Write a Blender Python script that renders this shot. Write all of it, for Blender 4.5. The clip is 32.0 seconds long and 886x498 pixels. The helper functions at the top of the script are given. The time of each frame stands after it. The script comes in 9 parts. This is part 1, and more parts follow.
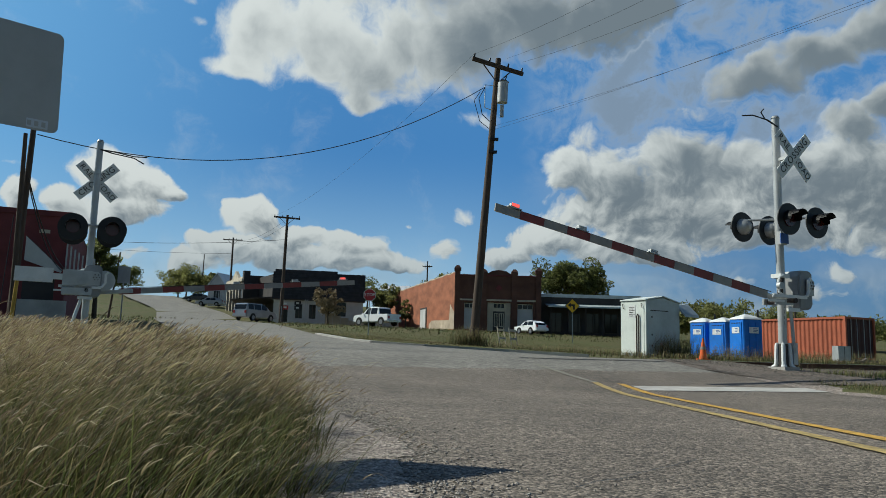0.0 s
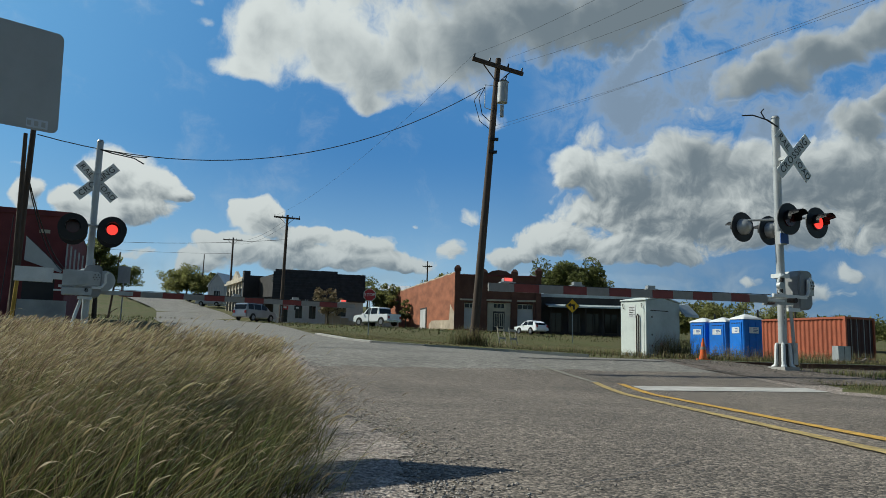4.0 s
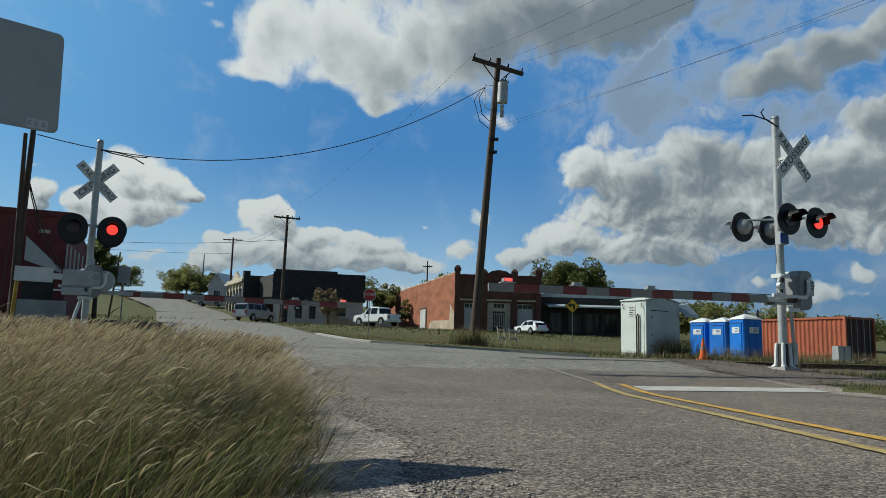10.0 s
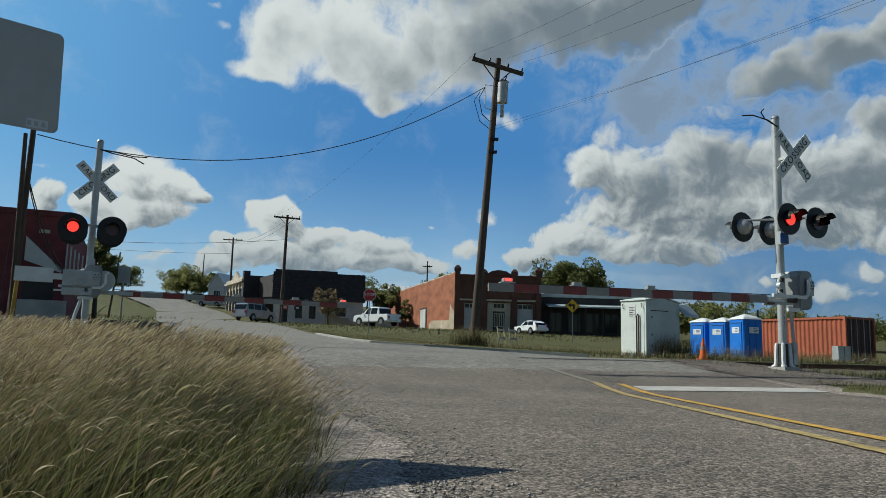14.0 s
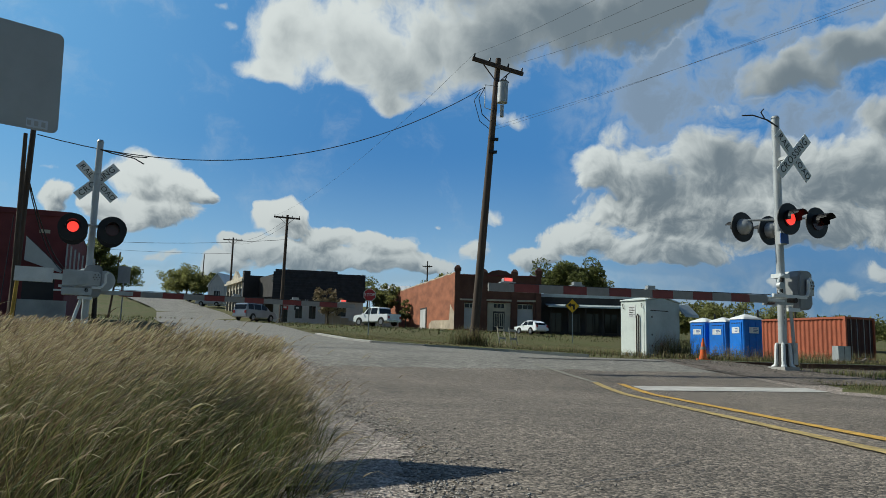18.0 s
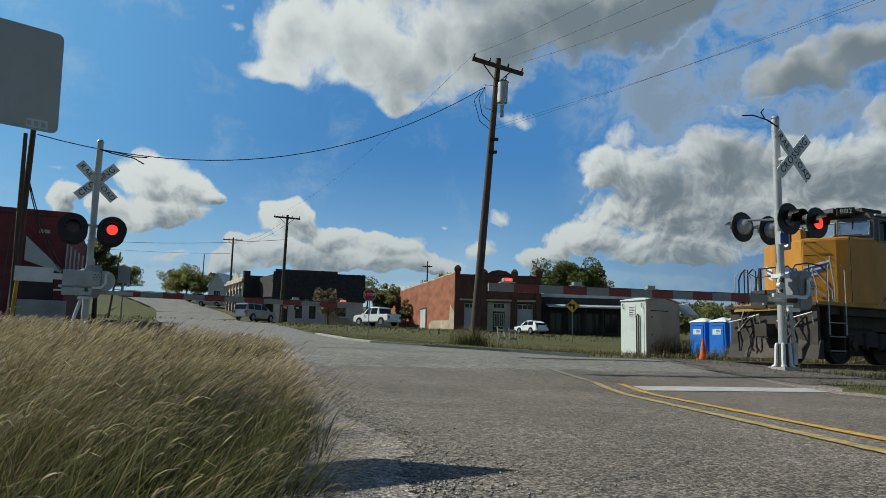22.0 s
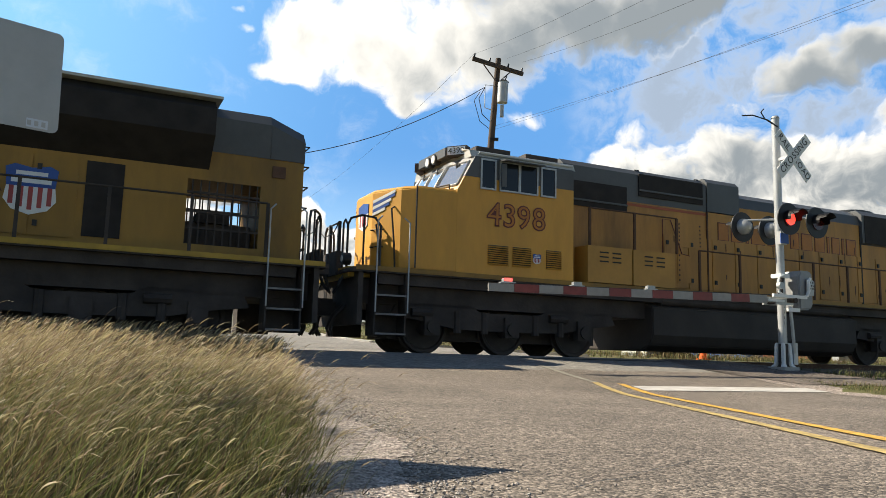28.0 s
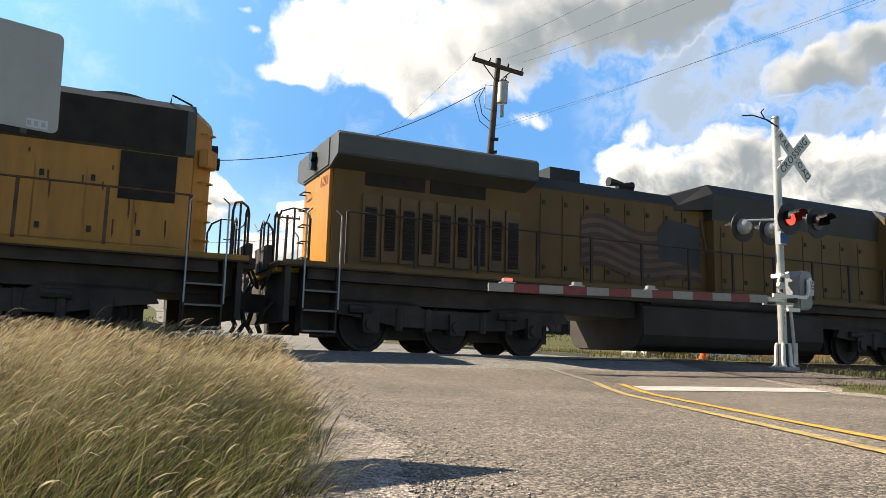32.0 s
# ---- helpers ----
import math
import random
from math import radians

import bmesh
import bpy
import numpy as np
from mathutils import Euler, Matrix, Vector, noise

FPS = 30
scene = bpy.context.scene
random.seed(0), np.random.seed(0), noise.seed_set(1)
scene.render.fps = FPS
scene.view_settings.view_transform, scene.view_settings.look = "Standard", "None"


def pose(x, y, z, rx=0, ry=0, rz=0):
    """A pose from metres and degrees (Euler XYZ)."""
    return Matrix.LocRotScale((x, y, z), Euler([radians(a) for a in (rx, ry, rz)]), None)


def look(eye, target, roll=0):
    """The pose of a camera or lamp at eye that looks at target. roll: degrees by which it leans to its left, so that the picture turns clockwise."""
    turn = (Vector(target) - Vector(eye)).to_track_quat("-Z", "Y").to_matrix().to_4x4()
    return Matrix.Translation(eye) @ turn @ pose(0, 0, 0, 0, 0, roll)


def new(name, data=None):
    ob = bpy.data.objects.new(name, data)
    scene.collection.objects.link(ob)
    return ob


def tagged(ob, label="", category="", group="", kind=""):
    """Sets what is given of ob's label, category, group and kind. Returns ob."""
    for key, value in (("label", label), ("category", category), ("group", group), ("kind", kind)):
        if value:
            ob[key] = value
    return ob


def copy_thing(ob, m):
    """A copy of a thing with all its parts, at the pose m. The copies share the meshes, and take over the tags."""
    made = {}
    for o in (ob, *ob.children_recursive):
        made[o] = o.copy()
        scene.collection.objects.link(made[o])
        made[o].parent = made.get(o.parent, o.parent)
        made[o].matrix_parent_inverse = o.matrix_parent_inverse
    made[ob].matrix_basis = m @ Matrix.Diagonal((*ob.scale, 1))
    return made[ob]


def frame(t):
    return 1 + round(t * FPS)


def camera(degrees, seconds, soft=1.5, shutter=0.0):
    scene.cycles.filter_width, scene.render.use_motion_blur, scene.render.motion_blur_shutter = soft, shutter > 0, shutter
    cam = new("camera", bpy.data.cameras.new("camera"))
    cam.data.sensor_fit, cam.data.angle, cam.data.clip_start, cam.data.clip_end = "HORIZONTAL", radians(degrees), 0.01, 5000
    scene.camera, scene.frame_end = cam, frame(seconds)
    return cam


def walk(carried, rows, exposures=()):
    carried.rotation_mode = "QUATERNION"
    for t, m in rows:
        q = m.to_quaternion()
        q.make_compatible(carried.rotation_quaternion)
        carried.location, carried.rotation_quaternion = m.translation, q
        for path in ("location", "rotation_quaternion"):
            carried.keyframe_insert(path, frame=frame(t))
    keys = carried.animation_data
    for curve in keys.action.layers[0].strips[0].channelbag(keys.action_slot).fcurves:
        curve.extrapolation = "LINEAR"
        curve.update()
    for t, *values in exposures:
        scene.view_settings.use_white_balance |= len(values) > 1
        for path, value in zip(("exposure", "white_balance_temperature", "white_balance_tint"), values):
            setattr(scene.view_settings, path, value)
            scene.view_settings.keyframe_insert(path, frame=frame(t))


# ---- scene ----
import itertools
import functools

cam = camera(60.8, 32.0, soft=0.75)
EYE = (0, 0, 0.37)
VIEW = look(EYE, (0, 10, 0.37 + 1.3847), 1.547)
walk(cam, [(0, VIEW), (32, VIEW)],
     [(0, 0.03, 6120, 0), (22.4, 0.03, 6120, 0), (23.0, 0.06, 6150, 0), (23.5, 0.1, 6200, 0), (24.0, 0.3, 6250, 1), (24.5, 0.7, 6800, 6), (25.0, 1.33, 6950, 7), (25.5, 1.48, 7050, 8),
      (26.4, 1.6, 7400, 10), (27.5, 1.7, 7450, 10), (27.6, 1.35, 7300, 9), (27.75, 1.05, 7100, 8), (28.0, 0.97, 7050, 8), (28.5, 1.0, 7200, 9), (29.0, 1.32, 7200, 9), (29.5, 1.52, 7550, 11), (30.0, 1.68, 7600, 12), (31.0, 1.55, 7500, 11), (31.5, 1.08, 7300, 9), (32, 1.12, 7250, 9)])

# ---- world and sun ----
SUN_AZ, SUN_EL = radians(-73.5), radians(39.9)
world = bpy.data.worlds.new("world")
scene.world = world
world.use_nodes = True
wn = world.node_tree.nodes
sky = wn.new("ShaderNodeTexSky")
sky.sky_type = "NISHITA"
sky.sun_disc = False
sky.sun_elevation, sky.sun_rotation = SUN_EL, SUN_AZ % (2 * math.pi)
sky.air_density, sky.dust_density, sky.ozone_density = 1.0, 0.15, 4.0
wn["Background"].inputs["Strength"].default_value = 0.058
world.node_tree.links.new(sky.outputs[0], wn["Background"].inputs["Color"])
sun_dir = Vector((math.sin(SUN_AZ) * math.cos(SUN_EL), math.cos(SUN_AZ) * math.cos(SUN_EL), math.sin(SUN_EL)))
sun = new("sun", bpy.data.lights.new("sun", "SUN"))
sun.data.energy, sun.data.angle, sun.data.color = 4.6, radians(0.53), (1.0, 0.93, 0.82)
sun.matrix_world = look(sun_dir * 100, (0, 0, 0))
# ---- materials ----
def material(name, color, rough=0.7, metal=0.0, vary=0.25, scale=3.0, fine=40.0, bump=0.2, second=None, stain=0.0,
             spec=0.4, object_random=0.0, island_random=0.0, stretch=(1, 1, 1), emit=0.0):
    """A surface in its real colour, broken up at two scales, with fine relief."""
    m = bpy.data.materials.new(name)
    m.use_nodes = True
    n, l = m.node_tree.nodes, m.node_tree.links
    p = n["Principled BSDF"]
    p.inputs["Metallic"].default_value = metal
    p.inputs["Specular IOR Level"].default_value = spec
    co = n.new("ShaderNodeTexCoord")
    mp = n.new("ShaderNodeMapping")
    mp.inputs["Scale"].default_value = stretch
    l.new(co.outputs["Object"], mp.inputs["Vector"])
    big = n.new("ShaderNodeTexNoise")
    big.inputs["Scale"].default_value, big.inputs["Detail"].default_value = scale, 5
    small = n.new("ShaderNodeTexNoise")
    small.inputs["Scale"].default_value, small.inputs["Detail"].default_value = fine, 4
    for t in (big, small):
        l.new(mp.outputs[0], t.inputs["Vector"])
    mix = n.new("ShaderNodeMix")
    mix.data_type = "RGBA"
    dark = second or tuple(c * (1 - vary) for c in color)
    light = tuple(min(1, c * (1 + vary * 0.6)) for c in color)
    mix.inputs["A"].default_value, mix.inputs["B"].default_value = (*dark, 1), (*light, 1)
    ramp = n.new("ShaderNodeMapRange")
    ramp.inputs["From Min"].default_value, ramp.inputs["From Max"].default_value = 0.3, 0.7
    l.new(big.outputs["Fac"], ramp.inputs["Value"])
    l.new(ramp.outputs[0], mix.inputs["Factor"])
    col = mix.outputs["Result"]
    gray = n.new("ShaderNodeMapRange")
    gray.inputs["To Min"].default_value, gray.inputs["To Max"].default_value = 1 - vary * 0.7, 1 + vary * 0.7
    l.new(small.outputs["Fac"], gray.inputs["Value"])
    fac = gray.outputs[0]
    if object_random or island_random:
        src = n.new("ShaderNodeObjectInfo") if object_random else n.new("ShaderNodeNewGeometry")
        amount = object_random or island_random
        r = n.new("ShaderNodeMapRange")
        r.inputs["To Min"].default_value, r.inputs["To Max"].default_value = 1 - amount, 1 + amount
        l.new(src.outputs["Random" if object_random else "Random Per Island"], r.inputs["Value"])
        mu = n.new("ShaderNodeMath")
        mu.operation = "MULTIPLY"
        l.new(fac, mu.inputs[0]), l.new(r.outputs[0], mu.inputs[1])
        fac = mu.outputs[0]
    scale_c = n.new("ShaderNodeVectorMath")
    scale_c.operation = "SCALE"
    l.new(col, scale_c.inputs[0]), l.new(fac, scale_c.inputs["Scale"])
    col = scale_c.outputs[0]
    if stain:
        st = n.new("ShaderNodeTexNoise")
        st.inputs["Scale"].default_value, st.inputs["Detail"].default_value, st.inputs["Roughness"].default_value = scale * 0.45, 8, 0.7
        l.new(mp.outputs[0], st.inputs["Vector"])
        sr = n.new("ShaderNodeMapRange")
        sr.inputs["From Min"].default_value, sr.inputs["From Max"].default_value = 0.46, 0.7
        sr.inputs["To Max"].default_value = stain
        l.new(st.outputs["Fac"], sr.inputs["Value"])
        sm = n.new("ShaderNodeMix")
        sm.data_type = "RGBA"
        sm.inputs["B"].default_value = (*[c * 0.35 + 0.01 for c in color], 1)
        l.new(sr.outputs[0], sm.inputs["Factor"]), l.new(col, sm.inputs["A"])
        col = sm.outputs["Result"]
    l.new(col, p.inputs["Base Color"])
    rr = n.new("ShaderNodeMapRange")
    rr.inputs["To Min"].default_value, rr.inputs["To Max"].default_value = max(0.02, rough - 0.12), min(1, rough + 0.12)
    l.new(small.outputs["Fac"], rr.inputs["Value"]), l.new(rr.outputs[0], p.inputs["Roughness"])
    if bump:
        b = n.new("ShaderNodeBump")
        b.inputs["Strength"].default_value, b.inputs["Distance"].default_value = bump, 0.3 / fine
        l.new(small.outputs["Fac"], b.inputs["Height"]), l.new(b.outputs[0], p.inputs["Normal"])
    if emit:
        p.inputs["Emission Color"].default_value, p.inputs["Emission Strength"].default_value = (*color, 1), emit
    return m


def plain(name, color, rough=0.5, metal=0.0, emit=0.0, transmission=0.0, spec=0.5):
    m = bpy.data.materials.new(name)
    m.use_nodes = True
    p = m.node_tree.nodes["Principled BSDF"]
    for key, value in (("Base Color", (*color, 1)), ("Roughness", rough), ("Metallic", metal), ("Transmission Weight", transmission),
                       ("Emission Color", (*color, 1)), ("Emission Strength", emit), ("Specular IOR Level", spec)):
        p.inputs[key].default_value = value
    return m


def leafy(m, share):
    """Lets part of the light through, as thin leaves do."""
    n, l = m.node_tree.nodes, m.node_tree.links
    p, t, x = n["Principled BSDF"], n.new("ShaderNodeBsdfTranslucent"), n.new("ShaderNodeMixShader")
    x.inputs[0].default_value = share
    l.new(p.inputs["Base Color"].links[0].from_socket, t.inputs["Color"])
    l.new(p.outputs[0], x.inputs[1]), l.new(t.outputs[0], x.inputs[2]), l.new(x.outputs[0], n["Material Output"].inputs["Surface"])


YELLOW_CAB = material("bleached_yellow_cab_paint", (0.66, 0.33, 0.05), 0.5, vary=0.14, scale=0.9, fine=9, bump=0.03, stain=0.3, stretch=(1, 1, 0.3))
YELLOW_WORN = material("rust_streaked_yellow_paint", (0.5, 0.24, 0.052), 0.55, vary=0.25, scale=1.1, fine=9, bump=0.04, stain=0.95, stretch=(1, 1, 0.22))
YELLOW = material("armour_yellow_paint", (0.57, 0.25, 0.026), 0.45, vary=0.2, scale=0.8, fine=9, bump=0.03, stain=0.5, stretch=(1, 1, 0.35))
YELLOW_DULL = material("faded_yellow_paint", (0.33, 0.18, 0.034), 0.6, vary=0.26, scale=0.9, fine=7, bump=0.04, stain=0.75, stretch=(1, 1, 0.3))
LOCO_GREY = material("locomotive_grey_paint", (0.09, 0.092, 0.092), 0.5, vary=0.2, scale=0.8, fine=8, bump=0.04, stain=0.3)
LOCO_EDGE = material("pale_grey_window_frame", (0.26, 0.265, 0.265), 0.5, vary=0.15, scale=2, fine=10, bump=0.02, stain=0.3)
LOCO_WHITE = material("pale_grey_roof_paint", (0.5, 0.5, 0.47), 0.5, vary=0.15, scale=1, fine=8, bump=0.03, stain=0.3)
BEIGE = material("beige_box_paint", (0.5, 0.26, 0.055), 0.55, vary=0.15, scale=1.2, fine=10, bump=0.03, stain=0.35)
# grime plus the shade of the third locomotive's side, both in the colour
YELLOW_GRIMY_SHADED = material("grimy_shaded_yellow_paint", (0.165, 0.095, 0.03), 0.65, vary=0.25, scale=0.9, fine=7, bump=0.04, stain=0.55, stretch=(1, 1, 0.3))
LETTER_FILL = material("faded_lettering_fill", (0.47, 0.17, 0.025), 0.5, vary=0.2, scale=2, fine=12, bump=0.02)
UNDER = material("grimy_black_steel", (0.056, 0.044, 0.038), 0.75, vary=0.4, scale=2, fine=14, bump=0.3, stain=0.2)
TANK = material("dusty_dark_tank", (0.047, 0.037, 0.031), 0.7, vary=0.3, scale=1.4, fine=10, bump=0.1, stain=0.2)
SCREEN = material("dark_screen_mesh", (0.026, 0.021, 0.018), 0.8, vary=0.4, scale=3, fine=70, bump=0.6)
BLACK = material("black_paint", (0.015, 0.015, 0.016), 0.5, vary=0.3, scale=4, fine=30, bump=0.05)
INK_BROWN = plain("brown_lettering", (0.09, 0.03, 0.012), 0.6)
RED_PAINT = material("red_lettering_paint", (0.36, 0.085, 0.03), 0.5, vary=0.25, scale=2, fine=14, bump=0.02)
RED_EDGE = plain("dark_red_outline", (0.12, 0.02, 0.012), 0.5)
BLUE_PAINT = material("blue_emblem_paint", (0.03, 0.09, 0.32), 0.45, vary=0.15, scale=2, fine=12, bump=0.02)
WHITE_PAINT = material("white_paint", (0.74, 0.75, 0.74), 0.45, vary=0.12, scale=3, fine=30, bump=0.03, stain=0.12)
SILVER = material("aluminium_paint", (0.46, 0.47, 0.47), 0.42, 0.25, vary=0.14, scale=3, fine=25, bump=0.05, stain=0.2)
SIGN_BACK = material("bare_sign_aluminium", (0.42, 0.43, 0.42), 0.55, 0.35, vary=0.1, scale=4, fine=30, bump=0.03, stain=0.15)
GALV = material("galvanised_steel", (0.42, 0.43, 0.43), 0.5, 0.5, vary=0.18, scale=5, fine=45, bump=0.06)
RUSTY_SCREEN = material("rust_brown_grille", (0.075, 0.042, 0.02), 0.8, vary=0.3, scale=3, fine=40, bump=0.3, stain=0.3)
DUSTY = material("dusty_brown_steel", (0.06, 0.048, 0.042), 0.8, vary=0.35, scale=3, fine=18, bump=0.15, stain=0.5)
PLOW_STEEL = material("scraped_plow_steel", (0.085, 0.064, 0.053), 0.7, 0.2, vary=0.4, scale=3, fine=20, bump=0.1, stain=0.6)
MECH_DULL = material("dull_worn_edge_paint", (0.2, 0.19, 0.18), 0.6, vary=0.25, scale=5, fine=40, bump=0.03, stain=0.3)
RUST = material("rusted_steel", (0.13, 0.07, 0.045), 0.8, 0.2, vary=0.35, scale=4, fine=40, bump=0.2)
RAIL_TOP = material("polished_rail_head", (0.4, 0.39, 0.37), 0.3, 0.9, vary=0.15, scale=5, fine=50, bump=0.03)
ARM_RED = material("red_reflective_sheet", (0.2, 0.036, 0.032), 0.45, vary=0.15, scale=8, fine=80, bump=0.03)
ARM_WHITE = material("white_reflective_sheet", (0.27, 0.26, 0.245), 0.45, vary=0.12, scale=8, fine=80, bump=0.03)
GLASS_DARK = plain("dark_window_glass", (0.012, 0.015, 0.018), 0.1, spec=0.3)
GLASS_SKY = plain("windscreen_glass", (0.6, 0.63, 0.65), 0.07, 0.85, spec=0.7)
LAMP_RED = plain("lit_red_lens", (1.0, 0.05, 0.035), 0.3, emit=1.15)
LAMP_DARK = plain("unlit_red_lens", (0.05, 0.006, 0.005), 0.25)
LAMP_ARM = plain("lit_arm_lamp", (1.0, 0.12, 0.1), 0.3, emit=0.9)
LAMP_LIT = plain("lit_headlight", (1.0, 0.93, 0.75), 0.2, emit=0.6)
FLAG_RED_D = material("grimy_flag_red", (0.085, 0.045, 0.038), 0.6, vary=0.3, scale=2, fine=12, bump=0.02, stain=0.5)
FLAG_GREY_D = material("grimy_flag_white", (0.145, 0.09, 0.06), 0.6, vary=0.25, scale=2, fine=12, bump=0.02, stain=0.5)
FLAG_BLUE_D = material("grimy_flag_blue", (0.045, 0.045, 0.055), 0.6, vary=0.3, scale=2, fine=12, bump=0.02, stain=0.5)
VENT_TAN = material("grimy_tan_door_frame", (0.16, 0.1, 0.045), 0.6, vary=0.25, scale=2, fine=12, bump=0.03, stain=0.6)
VENT_BROWN = material("oily_brown_vent", (0.035, 0.024, 0.017), 0.6, vary=0.3, scale=2, fine=20, bump=0.1, stain=0.3)
ROOF_SOOT = material("sooty_grey_roof", (0.05, 0.047, 0.045), 0.6, vary=0.3, scale=0.8, fine=8, bump=0.04, stain=0.5)
LAMP_WHITE = plain("headlight_glass", (0.75, 0.74, 0.68), 0.15)
ORANGE = material("orange_cone_plastic", (0.75, 0.13, 0.02), 0.5, vary=0.12, scale=6, fine=40, bump=0.03)
BLUE_PLASTIC = material("blue_plastic", (0.016, 0.18, 0.66), 0.5, vary=0.15, scale=2.5, fine=25, bump=0.05, stain=0.15)
CONTAINER_RED = material("orange_red_container_paint", (0.4, 0.105, 0.05), 0.6, vary=0.22, scale=0.7, fine=7, bump=0.05, stain=0.4)
# darkened red for the container ends: the end's shade is put into the colour
CONTAINER_SHADED = material("shaded_container_end", (0.08, 0.035, 0.03), 0.65, vary=0.25, scale=0.7, fine=7, bump=0.05, stain=0.3)
# cabinet front paler, side duller: sun and shade are put into both colours
CABINET = material("pale_cabinet_paint", (0.72, 0.76, 0.72), 0.5, vary=0.12, scale=1.5, fine=18, bump=0.03, stain=0.25)
CABINET_DULL = material("dull_metal_and_shaded_side", (0.5, 0.55, 0.55), 0.55, 0.2, vary=0.15, scale=1.5, fine=18, bump=0.03, stain=0.25)
WOOD_POLE = material("creosoted_pole_wood", (0.085, 0.06, 0.045), 0.85, vary=0.35, scale=2, fine=30, bump=0.4, stretch=(4, 4, 0.4))
TIE_WOOD = material("weathered_tie_wood", (0.13, 0.1, 0.08), 0.9, vary=0.35, scale=3, fine=30, bump=0.4, object_random=0.25)
WIRE = plain("black_cable", (0.012, 0.012, 0.014), 0.6)
DIAMOND = material("yellow_sign_sheet", (0.8, 0.47, 0.02), 0.45, vary=0.08, scale=5, fine=40, bump=0.02)
STOP_RED = material("red_sign_sheet", (0.4, 0.03, 0.035), 0.45, vary=0.1, scale=5, fine=40, bump=0.02)
LINE_YELLOW = material("worn_yellow_line", (0.58, 0.34, 0.06), 0.75, vary=0.3, scale=26, fine=120, bump=0.5, stain=0.45)
LINE_FAINT = material("almost_gone_line", (0.27, 0.25, 0.2), 0.8, vary=0.3, scale=7, fine=120, bump=0.5, stain=0.6)
LINE_PALE = material("bleached_yellow_line", (0.48, 0.35, 0.13), 0.75, vary=0.35, scale=26, fine=120, bump=0.5, stain=0.8)
BLACK_STRIP = material("dark_strip", (0.03, 0.028, 0.026), 0.8, vary=0.4, scale=5, fine=60, bump=0.3)
LINE_WHITE = material("worn_white_line", (0.52, 0.49, 0.45), 0.75, vary=0.2, scale=6, fine=120, bump=0.5, stain=0.35)
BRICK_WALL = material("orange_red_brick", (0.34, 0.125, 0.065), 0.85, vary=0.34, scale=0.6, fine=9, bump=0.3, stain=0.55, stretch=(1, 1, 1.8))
# darker copy of the side brick; the front's shade is put into its colour
BRICK_FRONT = material("shaded_front_brick", (0.13, 0.06, 0.042), 0.85, vary=0.3, scale=0.9, fine=12, bump=0.3, stain=0.3)
BRICK_FAR = material("maroon_brick_wall", (0.17, 0.042, 0.045), 0.85, vary=0.25, scale=1.2, fine=16, bump=0.3, stain=0.3)
STUCCO = material("grey_stucco", (0.55, 0.54, 0.52), 0.85, vary=0.15, scale=1, fine=18, bump=0.2, stain=0.25)
CREAM = material("cream_stone", (0.52, 0.46, 0.36), 0.8, vary=0.2, scale=1, fine=12, bump=0.2, stain=0.3)
PALE_WALL = material("pale_metal_wall", (0.5, 0.5, 0.5), 0.7, vary=0.12, scale=1, fine=12, bump=0.1, stain=0.2)
CHARCOAL = material("charcoal_shingles", (0.035, 0.035, 0.04), 0.85, vary=0.35, scale=2, fine=14, bump=0.4, island_random=0.25)
DARK_WALL = material("dark_board_wall", (0.045, 0.04, 0.038), 0.8, vary=0.3, scale=1, fine=12, bump=0.2)
METAL_ROOF = material("white_metal_roof", (0.7, 0.7, 0.7), 0.45, 0.2, vary=0.08, scale=1, fine=10, bump=0.05)
CONCRETE = material("pale_concrete", (0.42, 0.4, 0.37), 0.9, vary=0.2, scale=1.5, fine=25, bump=0.25, stain=0.3)
PLASTER = material("stained_render_base", (0.45, 0.37, 0.28), 0.9, vary=0.25, scale=1, fine=14, bump=0.25, stain=0.5)
BARK = material("grey_brown_bark", (0.1, 0.075, 0.055), 0.9, vary=0.35, scale=5, fine=40, bump=0.5)
LEAF = material("green_leaves", (0.24, 0.24, 0.085), 0.65, vary=0.3, scale=0.8, fine=6, bump=0.0, island_random=0.45)
LEAF_DARK = material("dark_green_leaves", (0.15, 0.165, 0.055), 0.65, vary=0.3, scale=0.8, fine=6, bump=0.0, island_random=0.45)
for leaf_m in (LEAF, LEAF_DARK):
    leafy(leaf_m, 0.6)
CAR_WHITE = plain("white_car_paint", (0.84, 0.85, 0.86), 0.25)
CAR_SILVER = plain("silver_car_paint", (0.3, 0.31, 0.33), 0.3, 0.4)
CAR_DARK = plain("dark_car_paint", (0.03, 0.032, 0.036), 0.28)
TYRE = material("black_tyre_rubber", (0.016, 0.016, 0.016), 0.85, vary=0.2, scale=9, fine=50, bump=0.1)
RIM = plain("grey_alloy_rim", (0.25, 0.25, 0.26), 0.4, 0.6)
CHROME = plain("chrome", (0.6, 0.6, 0.6), 0.2, 1.0)
TAIL_RED = plain("red_tail_lamp", (0.3, 0.01, 0.01), 0.3)
PALE_PANEL = material("pale_lettered_panel", (0.55, 0.6, 0.66), 0.5, vary=0.08, scale=5, fine=40, bump=0.02)
SHIELD_RED = plain("emblem_red", (0.36, 0.05, 0.045), 0.45)
FLAG_RED = material("faded_flag_red", (0.24, 0.085, 0.05), 0.55, vary=0.25, scale=2, fine=12, bump=0.02, stain=0.3)
FLAG_GREY = material("faded_flag_white", (0.4, 0.34, 0.27), 0.55, vary=0.2, scale=2, fine=12, bump=0.02, stain=0.3)
FLAG_BLUE = material("faded_flag_blue", (0.035, 0.04, 0.055), 0.55, vary=0.2, scale=2, fine=12, bump=0.02)
